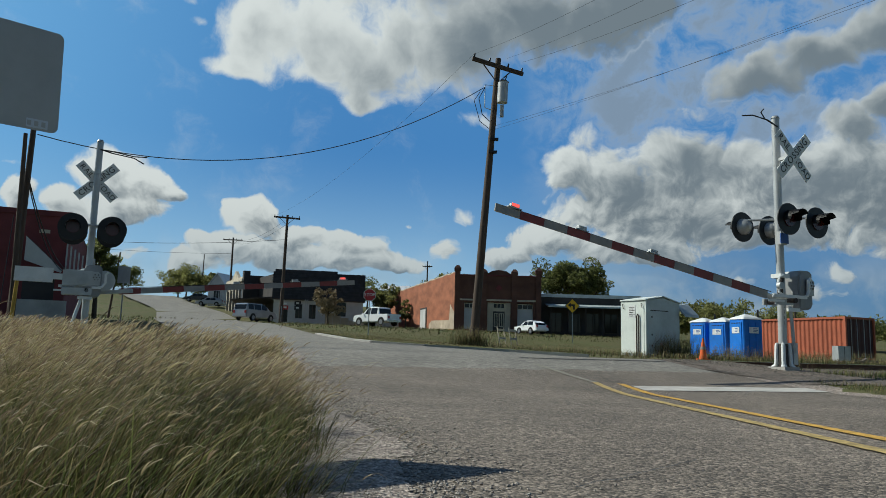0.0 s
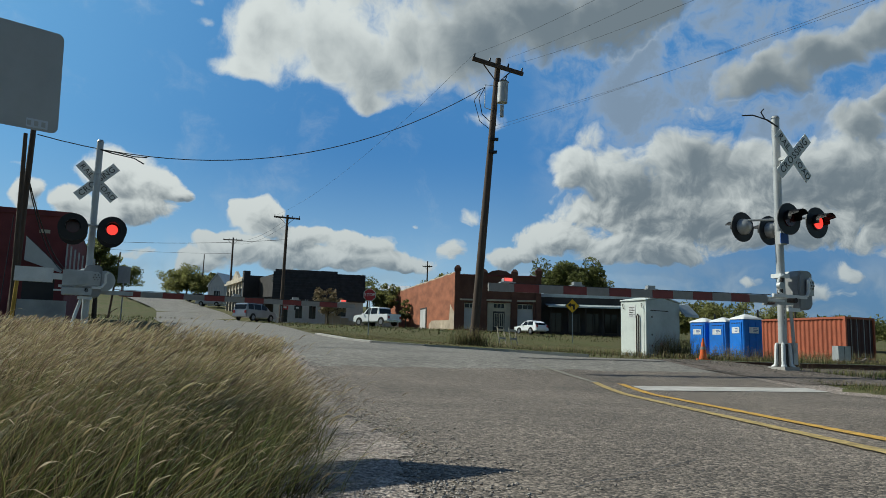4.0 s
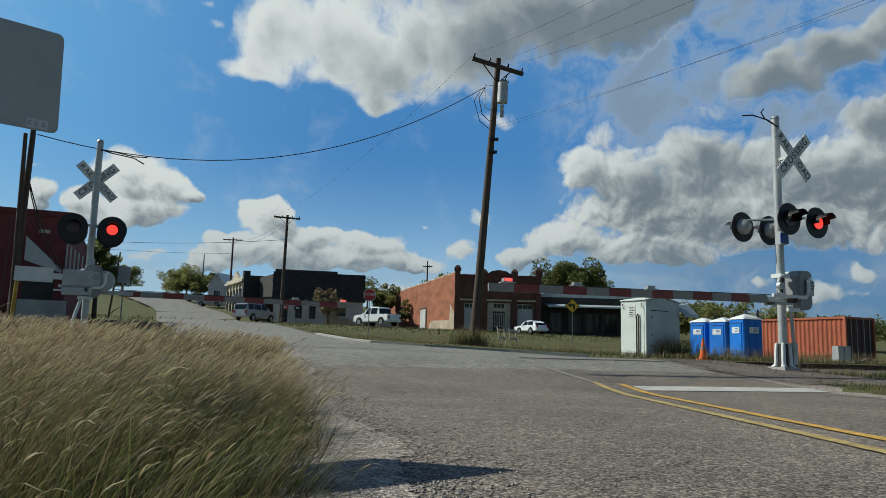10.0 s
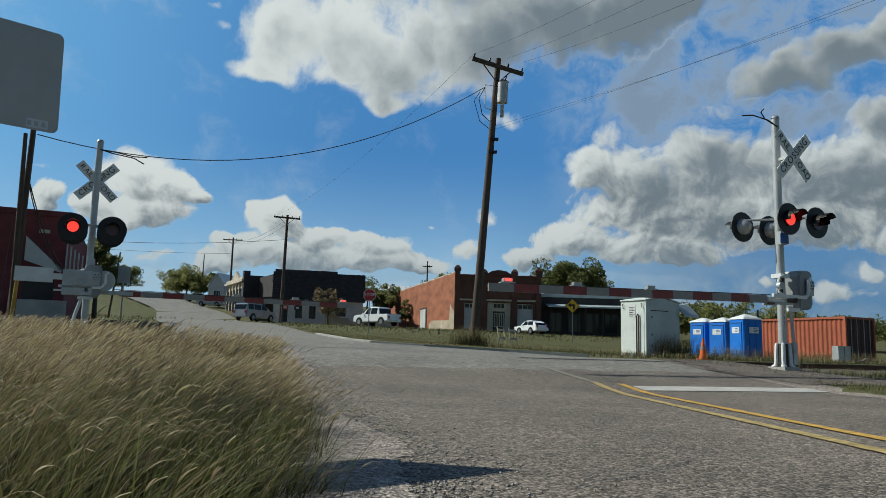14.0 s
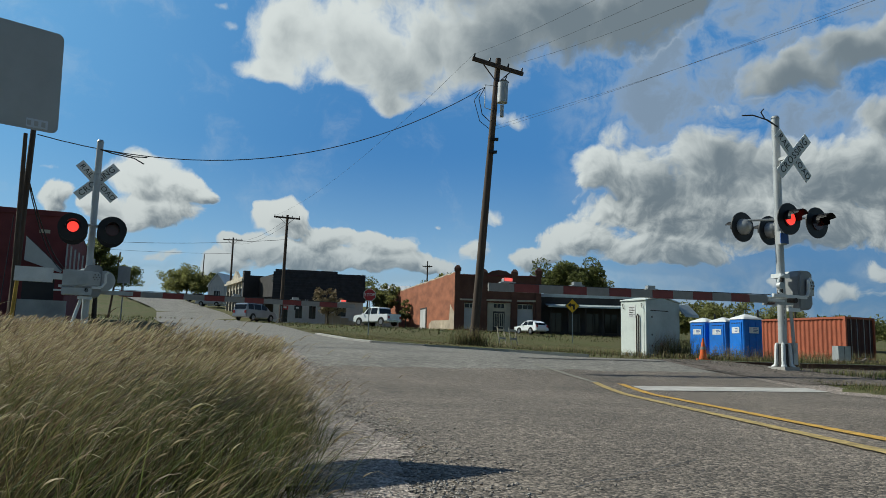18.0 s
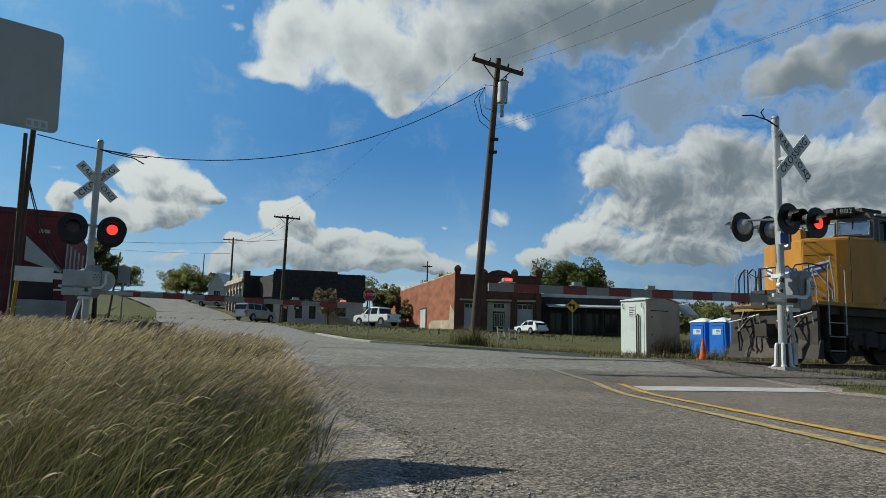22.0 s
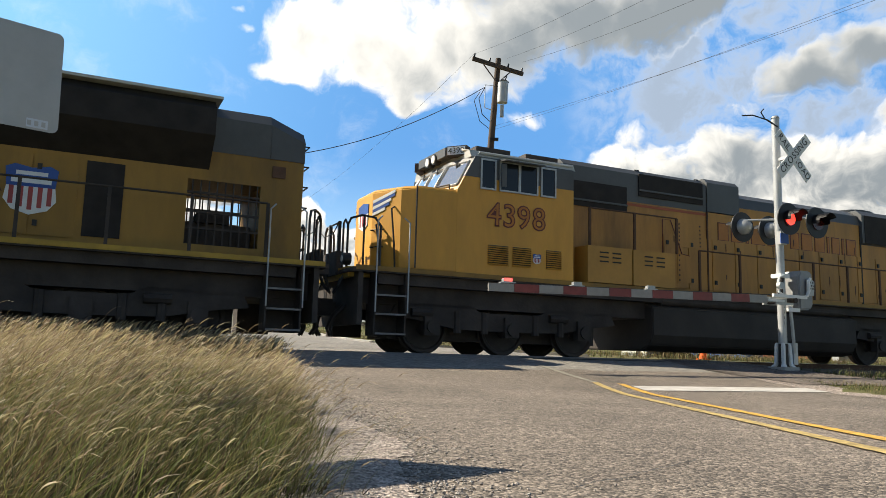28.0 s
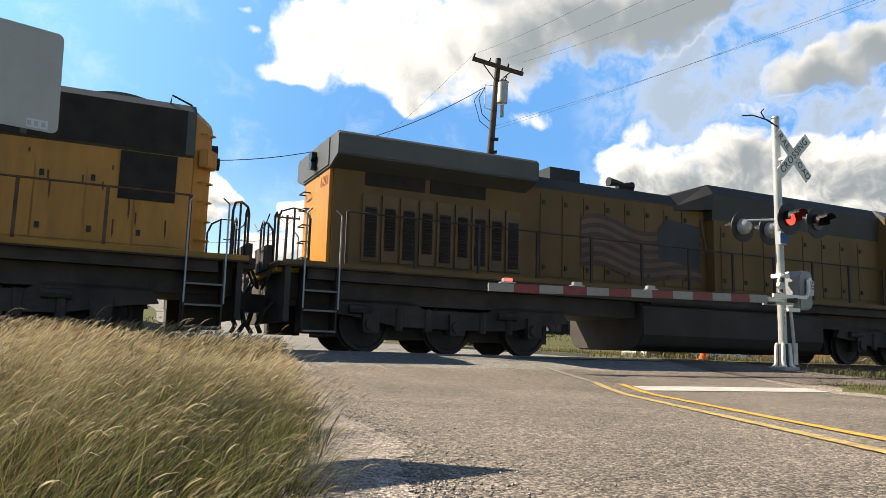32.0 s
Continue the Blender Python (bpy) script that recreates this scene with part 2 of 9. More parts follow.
SAFETY_YELLOW = material("yellow_stripe_paint", (0.44, 0.27, 0.035), 0.55, vary=0.2, scale=2, fine=14, bump=0.02, stain=0.4)


def ground_material(name, spots):
    """Noise-mixed soil, dry grass or stone colours: spots are (colour, noise scale, low, high) laid over one another."""
    m = bpy.data.materials.new(name)
    m.use_nodes = True
    n, l = m.node_tree.nodes, m.node_tree.links
    p = n["Principled BSDF"]
    p.inputs["Roughness"].default_value, p.inputs["Specular IOR Level"].default_value = 0.95, 0.15
    co = n.new("ShaderNodeTexCoord")
    col = None
    for color, scale, low, high in spots:
        if col is None:
            rgb = n.new("ShaderNodeRGB")
            rgb.outputs[0].default_value = (*color, 1)
            col = rgb.outputs[0]
            continue
        t = n.new("ShaderNodeTexNoise")
        t.inputs["Scale"].default_value, t.inputs["Detail"].default_value, t.inputs["Roughness"].default_value = scale, 7, 0.65
        l.new(co.outputs["Object"], t.inputs["Vector"])
        r = n.new("ShaderNodeMapRange")
        r.inputs["From Min"].default_value, r.inputs["From Max"].default_value = low, high
        l.new(t.outputs["Fac"], r.inputs["Value"])
        x = n.new("ShaderNodeMix")
        x.data_type = "RGBA"
        x.inputs["B"].default_value = (*color, 1)
        l.new(r.outputs[0], x.inputs["Factor"]), l.new(col, x.inputs["A"])
        col = x.outputs["Result"]
    l.new(col, p.inputs["Base Color"])
    t = n.new("ShaderNodeTexNoise")
    t.inputs["Scale"].default_value, t.inputs["Detail"].default_value = 12, 8
    l.new(co.outputs["Object"], t.inputs["Vector"])
    b = n.new("ShaderNodeBump")
    b.inputs["Strength"].default_value, b.inputs["Distance"].default_value = 0.6, 0.05
    l.new(t.outputs["Fac"], b.inputs["Height"]), l.new(b.outputs[0], p.inputs["Normal"])
    return m


GROUND = ground_material("dry_grass_and_soil", [((0.11, 0.10, 0.045), 1, 0, 1), ((0.09, 0.1, 0.035), 0.25, 0.42, 0.58), ((0.17, 0.14, 0.075), 1.3, 0.5, 0.7), ((0.05, 0.06, 0.02), 9, 0.5, 0.72)])
BALLAST = ground_material("brown_grey_ballast", [((0.16, 0.13, 0.11), 1, 0, 1), ((0.07, 0.06, 0.052), 0.8, 0.45, 0.62), ((0.28, 0.25, 0.22), 14, 0.5, 0.68), ((0.04, 0.035, 0.03), 26, 0.52, 0.66)])


def aggregate(name, base, light, dark, size, bump, patch):
    """Chip-sealed asphalt or gravel: stones as Voronoi cells of their own tint, with worn patches."""
    m = bpy.data.materials.new(name)
    m.use_nodes = True
    n, l = m.node_tree.nodes, m.node_tree.links
    p = n["Principled BSDF"]
    p.inputs["Roughness"].default_value, p.inputs["Specular IOR Level"].default_value = 0.82, 0.35
    co = n.new("ShaderNodeTexCoord")
    v = n.new("ShaderNodeTexVoronoi")
    v.inputs["Scale"].default_value = 1 / size
    l.new(co.outputs["Object"], v.inputs["Vector"])
    sep = n.new("ShaderNodeSeparateColor")
    l.new(v.outputs["Color"], sep.inputs[0])
    ramp = n.new("ShaderNodeValToRGB")
    e = ramp.color_ramp.elements
    e[0].color, e[1].color = (*dark, 1), (*light, 1)
    mid = e.new(0.5)
    mid.color = (*base, 1)
    l.new(sep.outputs[0], ramp.inputs[0])
    big = n.new("ShaderNodeTexNoise")
    big.inputs["Scale"].default_value, big.inputs["Detail"].default_value = 0.7, 6
    l.new(co.outputs["Object"], big.inputs["Vector"])
    r = n.new("ShaderNodeMapRange")
    r.inputs["From Min"].default_value, r.inputs["From Max"].default_value = 0.3, 0.7
    r.inputs["To Min"].default_value, r.inputs["To Max"].default_value = 1 - patch, 1 + patch
    l.new(big.outputs["Fac"], r.inputs["Value"])
    s = n.new("ShaderNodeVectorMath")
    s.operation = "SCALE"
    mid_n = n.new("ShaderNodeTexNoise")
    mid_n.inputs["Scale"].default_value, mid_n.inputs["Detail"].default_value, mid_n.inputs["Roughness"].default_value = 0.22 / size, 5, 0.7
    l.new(co.outputs["Object"], mid_n.inputs["Vector"])
    r_mid = n.new("ShaderNodeMapRange")
    r_mid.inputs["From Min"].default_value, r_mid.inputs["From Max"].default_value = 0.3, 0.7
    r_mid.inputs["To Min"].default_value, r_mid.inputs["To Max"].default_value = 0.62, 1.38
    l.new(mid_n.outputs["Fac"], r_mid.inputs["Value"])
    both = n.new("ShaderNodeMath")
    both.operation = "MULTIPLY"
    l.new(r.outputs[0], both.inputs[0]), l.new(r_mid.outputs[0], both.inputs[1])
    l.new(ramp.outputs[0], s.inputs[0]), l.new(both.outputs[0], s.inputs["Scale"])
    l.new(s.outputs[0], p.inputs["Base Color"])
    b = n.new("ShaderNodeBump")
    b.inputs["Strength"].default_value, b.inputs["Distance"].default_value = bump, size * 0.5
    b.invert = True
    l.new(v.outputs["Distance"], b.inputs["Height"]), l.new(b.outputs[0], p.inputs["Normal"])
    return m


ASPHALT = aggregate("chip_sealed_asphalt", (0.138, 0.115, 0.092), (0.33, 0.275, 0.222), (0.042, 0.036, 0.03), 0.011, 0.65, 0.24)
ASPHALT_FAR = aggregate("worn_grey_asphalt", (0.2, 0.185, 0.16), (0.29, 0.27, 0.235), (0.12, 0.11, 0.095), 0.025, 0.4, 0.15)
GRAVEL = aggregate("loose_gravel_bed", (0.25, 0.205, 0.172), (0.52, 0.44, 0.38), (0.07, 0.056, 0.047), 0.014, 0.9, 0.25)
# ---- building blocks ----
def part(name, bm, mat, parent=None, label="", bevel=0.0, smooth=False):
    if bevel:
        edges = [e for e in bm.edges if len(e.link_faces) == 2 and e.calc_face_angle(0) > 0.5]
        bmesh.ops.bevel(bm, geom=edges, offset=bevel, segments=2, affect="EDGES", clamp_overlap=True)
    me = bpy.data.meshes.new(name)
    bm.normal_update()
    bm.to_mesh(me)
    bm.free()
    if smooth:
        me.shade_smooth()
        me.set_sharp_from_angle(angle=radians(38))
    me.materials.append(mat)
    ob = new(name, me)
    ob.parent = parent
    if label:
        tagged(ob, label)
    return ob


def raw(name, verts, faces, mat, parent=None, label="", smooth=False):
    me = bpy.data.meshes.new(name)
    me.from_pydata([tuple(map(float, v)) for v in verts], [], faces)
    if smooth:
        me.shade_smooth()
    me.materials.append(mat)
    ob = new(name, me)
    ob.parent = parent
    if label:
        tagged(ob, label)
    return ob


def share(name, mesh, m, parent):
    """One more piece on a mesh that exists already."""
    ob = new(name, mesh)
    ob.parent = parent
    ob.matrix_basis = m
    return ob


def thing(name, m, label, category, group=""):
    ob = new(name)
    ob.empty_display_size = 0.2
    ob.matrix_basis = m
    return tagged(ob, label, category, group)


def box(bm, x0, x1, y0, y1, z0, z1):
    v = [bm.verts.new((x, y, z)) for x in (x0, x1) for y in (y0, y1) for z in (z0, z1)]
    for f in ((0, 1, 3, 2), (4, 6, 7, 5), (0, 4, 5, 1), (2, 3, 7, 6), (0, 2, 6, 4), (1, 5, 7, 3)):
        bm.faces.new([v[i] for i in f])
    return bm


def boxes(*rows):
    bm = bmesh.new()
    for r in rows:
        box(bm, *r)
    return bm


def prism(outline, a, b, axis="y", bm=None):
    """A closed outline pushed from a to b along an axis: outline points are (x, z) for y, (y, z) for x, (x, y) for z."""
    bm = bm or bmesh.new()
    put = {"y": lambda p, q, d: (p, d, q), "x": lambda p, q, d: (d, p, q), "z": lambda p, q, d: (p, q, d)}[axis]
    lo = [bm.verts.new(put(p, q, a)) for p, q in outline]
    hi = [bm.verts.new(put(p, q, b)) for p, q in outline]
    k = len(outline)
    fs = [bm.faces.new(lo), bm.faces.new(hi[::-1])]
    for i in range(k):
        fs.append(bm.faces.new((lo[i], hi[i], hi[(i + 1) % k], lo[(i + 1) % k])))
    bmesh.ops.recalc_face_normals(bm, faces=fs)
    return bm


def loft(rings, bm=None):
    """Rings of equal length joined one to the next, closed at both ends."""
    bm = bm or bmesh.new()
    vs = [[bm.verts.new(p) for p in r] for r in rings]
    k = len(rings[0])
    fs = [bm.faces.new(vs[0]), bm.faces.new(vs[-1][::-1])]
    for a, b in zip(vs, vs[1:]):
        for i in range(k):
            fs.append(bm.faces.new((a[i], b[i], b[(i + 1) % k], a[(i + 1) % k])))
    bmesh.ops.recalc_face_normals(bm, faces=fs)
    return bm


def rod(bm, p0, p1, r0, r1=None, seg=8):
    p0, p1 = Vector(p0), Vector(p1)
    r1 = r0 if r1 is None else r1
    d = (p1 - p0).normalized()
    a = d.orthogonal().normalized()
    b = d.cross(a)
    rings = [[p + (a * math.cos(2 * math.pi * i / seg) + b * math.sin(2 * math.pi * i / seg)) * r for i in range(seg)] for p, r in ((p0, r0), (p1, r1))]
    return loft(rings, bm)


def pipe(points, r, seg=6, bm=None):
    """A round bar along a run of points."""
    bm = bm or bmesh.new()
    pts = [Vector(p) for p in points]
    rings = []
    for i, p in enumerate(pts):
        d = (pts[min(i + 1, len(pts) - 1)] - pts[max(i - 1, 0)]).normalized()
        a = d.orthogonal().normalized() if i == 0 else (last - d * last.dot(d)).normalized()
        last = a
        b = d.cross(a)
        rings.append([p + (a * math.cos(2 * math.pi * k / seg) + b * math.sin(2 * math.pi * k / seg)) * r for k in range(seg)])
    return loft(rings, bm)


def disc(r, seg=24):
    return [(r * math.cos(2 * math.pi * i / seg), r * math.sin(2 * math.pi * i / seg)) for i in range(seg)]


def lettering(name, text, size, mat, parent, m, label="", depth=0.004, spacing=1.0, swell=0.0):
    """Writing in the built-in font, one raised letter after another, centred on m, reading along x with z up."""
    glyphs = []
    for ch in text:
        cu = bpy.data.curves.new(name, "FONT")
        cu.body, cu.size, cu.align_x, cu.align_y, cu.extrude = ch, size, "LEFT", "CENTER", depth
        cu.resolution_u, cu.offset = 3, swell
        tmp = bpy.data.objects.new(name, cu)
        scene.collection.objects.link(tmp)
        me = bpy.data.meshes.new_from_object(tmp.evaluated_get(bpy.context.evaluated_depsgraph_get()))
        bpy.data.objects.remove(tmp)
        xs = [v.co.x for v in me.vertices]
        for v in me.vertices:
            v.co.x -= min(xs)
        me.materials.clear()
        me.materials.append(mat)
        glyphs.append((me, max(xs) - min(xs)))
    gaps = [(w - 2 * swell + 0.1 * size) * spacing - w for _, w in glyphs]
    at = -(sum(w for _, w in glyphs) + sum(gaps[:-1]) - 2 * swell) / 2 - swell
    for (me, w), gap in zip(glyphs, gaps):
        ob = new(name, me)
        ob.parent = parent
        ob.matrix_basis = m @ pose(0, 0, 0, 90, 0, 0) @ Matrix.Translation((at, 0, 0))
        if label:
            tagged(ob, label)
        at += w + gap


def smoothstep(x, a, b):
    t = min(1.0, max(0.0, (x - a) / (b - a)))
    return t * t * (3 - 2 * t)


# ---- the plan: the track runs along U, its far side lies along N ----
TRACK_TURN = 25.5
U = Vector((math.cos(radians(TRACK_TURN)), math.sin(radians(TRACK_TURN)), 0))
N = Vector((-U.y, U.x, 0))
TRACK_OFF, RAIL_Z = 14.95, 0.37
RISE_Q = (0, 3, 11.6, 25, 53, 70, 110, 146, 200, 400, 3000)
RISE_Z = (0, 0, 0.43, 1.03, 2.36, 2.72, 6.13, 10.03, 12.1, 12.6, 12.6)


def height(x, y):
    """The lie of the land: flat by the near road, a ramp to the rails, a hill beyond."""
    q = TRACK_OFF - (N.x * x + N.y * y)
    s = U.x * x + U.y * y
    if q > 0:
        dip = 0.15 * smoothstep(s, 12.8, 14.0) * (1 - smoothstep(q, 3.0, 6.5))
        return -0.03 + 0.40 * smoothstep(8.5 - q, 0, 7) - dip
    rise = float(np.interp(-q, RISE_Q, RISE_Z))
    return 0.37 + rise * (1 - 0.85 * smoothstep(s, 8, 26) * (1 - smoothstep(-q, 14, 42)))


def on_track(s, off=0.0, z=RAIL_Z):
    p = U * s + N * (TRACK_OFF + off)
    return pose(p.x, p.y, z, 0, 0, TRACK_TURN)


def stand(x, y, turn=0, lift=0.0):
    return pose(x, y, height(x, y) + lift, 0, 0, turn)
# ---- sky backdrop with drifting clouds ----
BIG_CLOUD = ((-14.3, 22.8, 4.3, 3.2), (-10.4, 22.8, 6.2, 3.7), (-6.4, 21.3, 4.9, 3.4), (-1.5, 23.4, 8.1, 4.3), (4.7, 24.6, 8.8, 3.8), (10.9, 24.5, 6.4, 3.0), (-4.5, 29.0, 18.9, 4.7), (-15.8, 20.5, 2.7, 1.2), (-6.5, 18.9, 2.6, 1.3), (14.0, 26.2, 5.8, 3.0))
RIGHT_CLOUD = ((22.8, 19.7, 4.1, 1.9), (26.9, 20.8, 3.8, 1.6), (31.5, 21.9, 3.8, 2.1), (9.7, 13.8, 2.5, 2.0), (13.0, 13.2, 3.3, 2.4), (17.6, 14.1, 4.3, 2.7), (16.7, 10.9, 8.4, 2.9), (22.6, 12.7, 4.3, 2.9), (28.8, 15.9, 2.3, 1.8), (31.1, 17.3, 1.6, 1.5), (28.0, 13.0, 4.6, 3.0), (31.2, 11.3, 3.4, 4.0), (24.0, 9.4, 5.9, 2.2), (8.6, 8.7, 4.6, 1.5), (14.7, 8.1, 5.9, 1.5), (4.6, 7.5, 3.0, 1.1))
LOW_CLOUD = ((-14.4, 9.6, 2.0, 1.7), (-16.8, 7.5, 2.4, 1.1), (-11.3, 8.3, 2.8, 1.3), (-6.9, 8.0, 2.8, 1.4), (-18.5, 6.3, 2.4, 1.0), (-7.9, 6.7, 6.9, 1.1), (-3.4, 6.6, 2.4, 0.9), (-12.9, 6.8, 5.0, 1.3))
LEFT_CLOUD = ((-24.0, 11.8, 2.7, 1.8), (-21.8, 11.2, 2.4, 1.7), (-20.1, 10.8, 1.3, 0.9), (-27.1, 10.0, 1.3, 0.9), (-30.0, 9.9, 1.5, 1.6), (-24.0, 9.4, 4.1, 1.2))
WISPS = ((10.9, 16.5, 3.0, 2.1), (2.0, 17.7, 3.5, 1.0), (0.0, 7.7, 1.3, 1.3), (1.2, 10.3, 1.3, 0.9), (-2.6, 9.5, 0.7, 0.5), (-19.5, 23.1, 1.4, 0.7), (-30.6, 12.0, 1.4, 0.4), (-22.5, 6.5, 3.8, 0.8), (-20.2, 24.1, 1.2, 0.4), (22.2, 5.5, 1.2, 0.9), (25.6, 4.7, 3.7, 0.9), (18.6, 18.3, 3.1, 2.0), (27.7, 6.3, 1.4, 1.1))
SKY_RIGHT = (0.13, 0.225, 0.35)
CLOUD_WHITE, CLOUD_GREY, CLOUD_GAIN = (1.0, 0.985, 0.965), (0.25, 0.29, 0.335), 0.69
SKY_DEEP, SKY_SUNWARD, SKY_LOW = (0.075, 0.215, 0.48), (0.18, 0.4, 0.69), (0.36, 0.54, 0.69)


def cloud_material():
    m = bpy.data.materials.new("sunlit_cumulus")
    m.use_nodes = True
    n, l = m.node_tree.nodes, m.node_tree.links
    n.clear()
    out, uv = n.new("ShaderNodeOutputMaterial"), n.new("ShaderNodeUVMap")
    uv.uv_map = "sky"

    def math_node(op, a, b=None, clamp=False):
        k = n.new("ShaderNodeMath")
        k.operation, k.use_clamp = op, clamp
        for i, v in enumerate((a, b)):
            if v is None:
                continue
            if isinstance(v, (int, float)):
                k.inputs[i].default_value = v
            else:
                l.new(v, k.inputs[i])
        return k.outputs[0]

    def noise_at(vec, scale, detail, rough):
        t = n.new("ShaderNodeTexNoise")
        t.noise_dimensions = "2D"
        t.inputs["Scale"].default_value, t.inputs["Detail"].default_value, t.inputs["Roughness"].default_value = scale, detail, rough
        l.new(vec, t.inputs["Vector"])
        return t

    def ranged(v, a, b, c=0.0, d=1.0, smooth=True):
        k = n.new("ShaderNodeMapRange")
        k.interpolation_type = "SMOOTHSTEP" if smooth else "LINEAR"
        for key, value in (("From Min", a), ("From Max", b), ("To Min", c), ("To Max", d)):
            k.inputs[key].default_value = value
        l.new(v, k.inputs["Value"])
        return k.outputs[0]

    warp = noise_at(uv.outputs[0], 0.2, 3, 0.5)
    wv = n.new("ShaderNodeVectorMath")
    wv.operation = "MULTIPLY_ADD"
    l.new(warp.outputs["Color"], wv.inputs[0])
    wv.inputs[1].default_value, wv.inputs[2].default_value = (3.4, 2.6, 0), (-1.7, -1.3, 0)
    pos = n.new("ShaderNodeVectorMath")
    l.new(uv.outputs[0], pos.inputs[0]), l.new(wv.outputs[0], pos.inputs[1])
    def shifted(vec, by):
        k = n.new("ShaderNodeVectorMath")
        l.new(vec, k.inputs[0])
        k.inputs[1].default_value = by
        return k.outputs[0]

    def body_at(vec):
        """How deep a spot lies inside the heaps: 1 in a heart, 0 at a rim."""
        body = None
        for az, el, ra, re, peak in [(*c, 1.0) for c in itertools.chain(BIG_CLOUD, RIGHT_CLOUD, LOW_CLOUD, LEFT_CLOUD)] + [(*c, 0.3) for c in WISPS]:
            k = n.new("ShaderNodeVectorMath")
            k.operation = "MULTIPLY_ADD"
            l.new(vec, k.inputs[0])
            k.inputs[1].default_value, k.inputs[2].default_value = (1 / ra, 1 / re, 0), (-az / ra, -el / re, 0)
            d = n.new("ShaderNodeVectorMath")
            d.operation = "DOT_PRODUCT"
            l.new(k.outputs[0], d.inputs[0]), l.new(k.outputs[0], d.inputs[1])
            b = math_node("SUBTRACT", peak, d.outputs["Value"])
            if body is None:
                body = b
            else:
                body = math_node("SMOOTH_MAX", body, b)
                body.node.inputs[2].default_value = 0.4
        return math_node("MAXIMUM", body, -1.0)

    SUNWARD = (-0.9, 1.3, 0)
    low = n.new("ShaderNodeSeparateXYZ")
    l.new(uv.outputs[0], low.inputs[0])
    high = ranged(low.outputs["Y"], 9.0, 20.0)

    def heaps(vec):
        """Rounded heads on heads, as cumulus has; 0 in the folds, 1 on the tops."""
        v = n.new("ShaderNodeTexVoronoi")
        v.voronoi_dimensions, v.feature, v.normalize = "2D", "SMOOTH_F1", True
        for key, value in (("Scale", 0.42), ("Smoothness", 0.45), ("Detail", 3.2), ("Roughness", 0.52), ("Lacunarity", 2.3)):
            v.inputs[key].default_value = value
        l.new(vec, v.inputs["Vector"])
        return math_node("SUBTRACT", 1.0, math_node("MULTIPLY", v.outputs["Distance"], 1.7))

    def fluff(vec, scale, detail, rough):
        return math_node("SUBTRACT", noise_at(vec, scale, detail, rough).outputs["Fac"], 0.5)

    def thickness(vec):
        """Body, heads and ragged fringe of the heaps."""
        d = math_node("ADD", body_at(vec), math_node("MULTIPLY", fluff(vec, 0.3, 9, 0.6), 1.5))
        return math_node("ADD", d, math_node("MULTIPLY", math_node("SUBTRACT", heaps(vec), 0.45), ranged(high, 0.0, 1.0, 0.75, 0.3, False)))

    here = thickness(pos.outputs[0])
    near_sun, far_sun = thickness(shifted(pos.outputs[0], (-0.3, 0.4, 0))), body_at(shifted(pos.outputs[0], SUNWARD))
    # low heaps have crisp rims, the high sheet frays out slowly
    alpha = ranged(math_node("DIVIDE", here, ranged(high, 0.0, 1.0, 0.42, 0.75, False)), 0.0, 1.0)
    # torn veil between the heaps, thicker high up on the side away from the sun
    veil = ranged(fluff(pos.outputs[0], 0.11, 9, 0.68), 0.02, 0.3, 0.0, 0.2)
    sheet = math_node("MULTIPLY", ranged(low.outputs["X"], 4.0, 13.0), ranged(low.outputs["Y"], 9.0, 17.0))
    sheet = math_node("MULTIPLY", sheet, ranged(fluff(pos.outputs[0], 0.17, 8, 0.62), -0.14, 0.14, 0.0, 0.68))
    haze = math_node("MULTIPLY", ranged(low.outputs["Y"], 9.5, 3.0, 0.0, 0.55), ranged(fluff(pos.outputs[0], 0.14, 6, 0.6), -0.16, 0.12))
    cover = math_node("MAXIMUM", alpha, math_node("MAXIMUM", math_node("MAXIMUM", veil, sheet), haze))
    # faces turned to the sun are white, thick hearts and the faces behind them grey
    relief = math_node("MULTIPLY", math_node("SUBTRACT", here, near_sun), ranged(high, 0.0, 1.0, 1.2, 0.34, False))
    lee = math_node("MULTIPLY", math_node("MAXIMUM", far_sun, 0.0), ranged(high, 0.0, 1.0, -0.48, -0.5, False))
    heart = math_node("MULTIPLY", ranged(here, 0.35, 1.5, 0.0, -0.6, False), ranged(high, 0.0, 1.0, 0.6, 1.2, False))
    drift = math_node("MULTIPLY", fluff(uv.outputs[0], 0.22, 3, 0.5), 0.9)
    side = ranged(low.outputs["X"], -4.0, 18.0, 0.05, -0.26)
    side = math_node("ADD", side, math_node("MULTIPLY", high, ranged(low.outputs["X"], -12.0, 6.0, 0.42, -0.22)))
    lit = math_node("ADD", math_node("ADD", math_node("ADD", relief, lee), math_node("ADD", drift, side)), heart)
    shade = ranged(lit, 0.12, -1.22)
    shade = math_node("MULTIPLY", shade, ranged(alpha, 0.0, 0.8, 0.45, 1.0))
    shade = math_node("MAXIMUM", shade, math_node("MULTIPLY", sheet, ranged(alpha, 0.9, 0.1, 0.0, 1.15)))
    mix = n.new("ShaderNodeMix")
    mix.data_type = "RGBA"
    mix.inputs["A"].default_value, mix.inputs["B"].default_value = (*CLOUD_WHITE, 1), (*CLOUD_GREY, 1)
    l.new(shade, mix.inputs["Factor"])
    # clear sky behind them: deep blue, paler sunward and towards the horizon
    def blend(fac, ca, cb):
        k = n.new("ShaderNodeMix")
        k.data_type = "RGBA"
        l.new(fac, k.inputs["Factor"])
        for key, v in (("A", ca), ("B", cb)):
            if isinstance(v, tuple):
                k.inputs[key].default_value = (*v, 1)
            else:
                l.new(v, k.inputs[key])
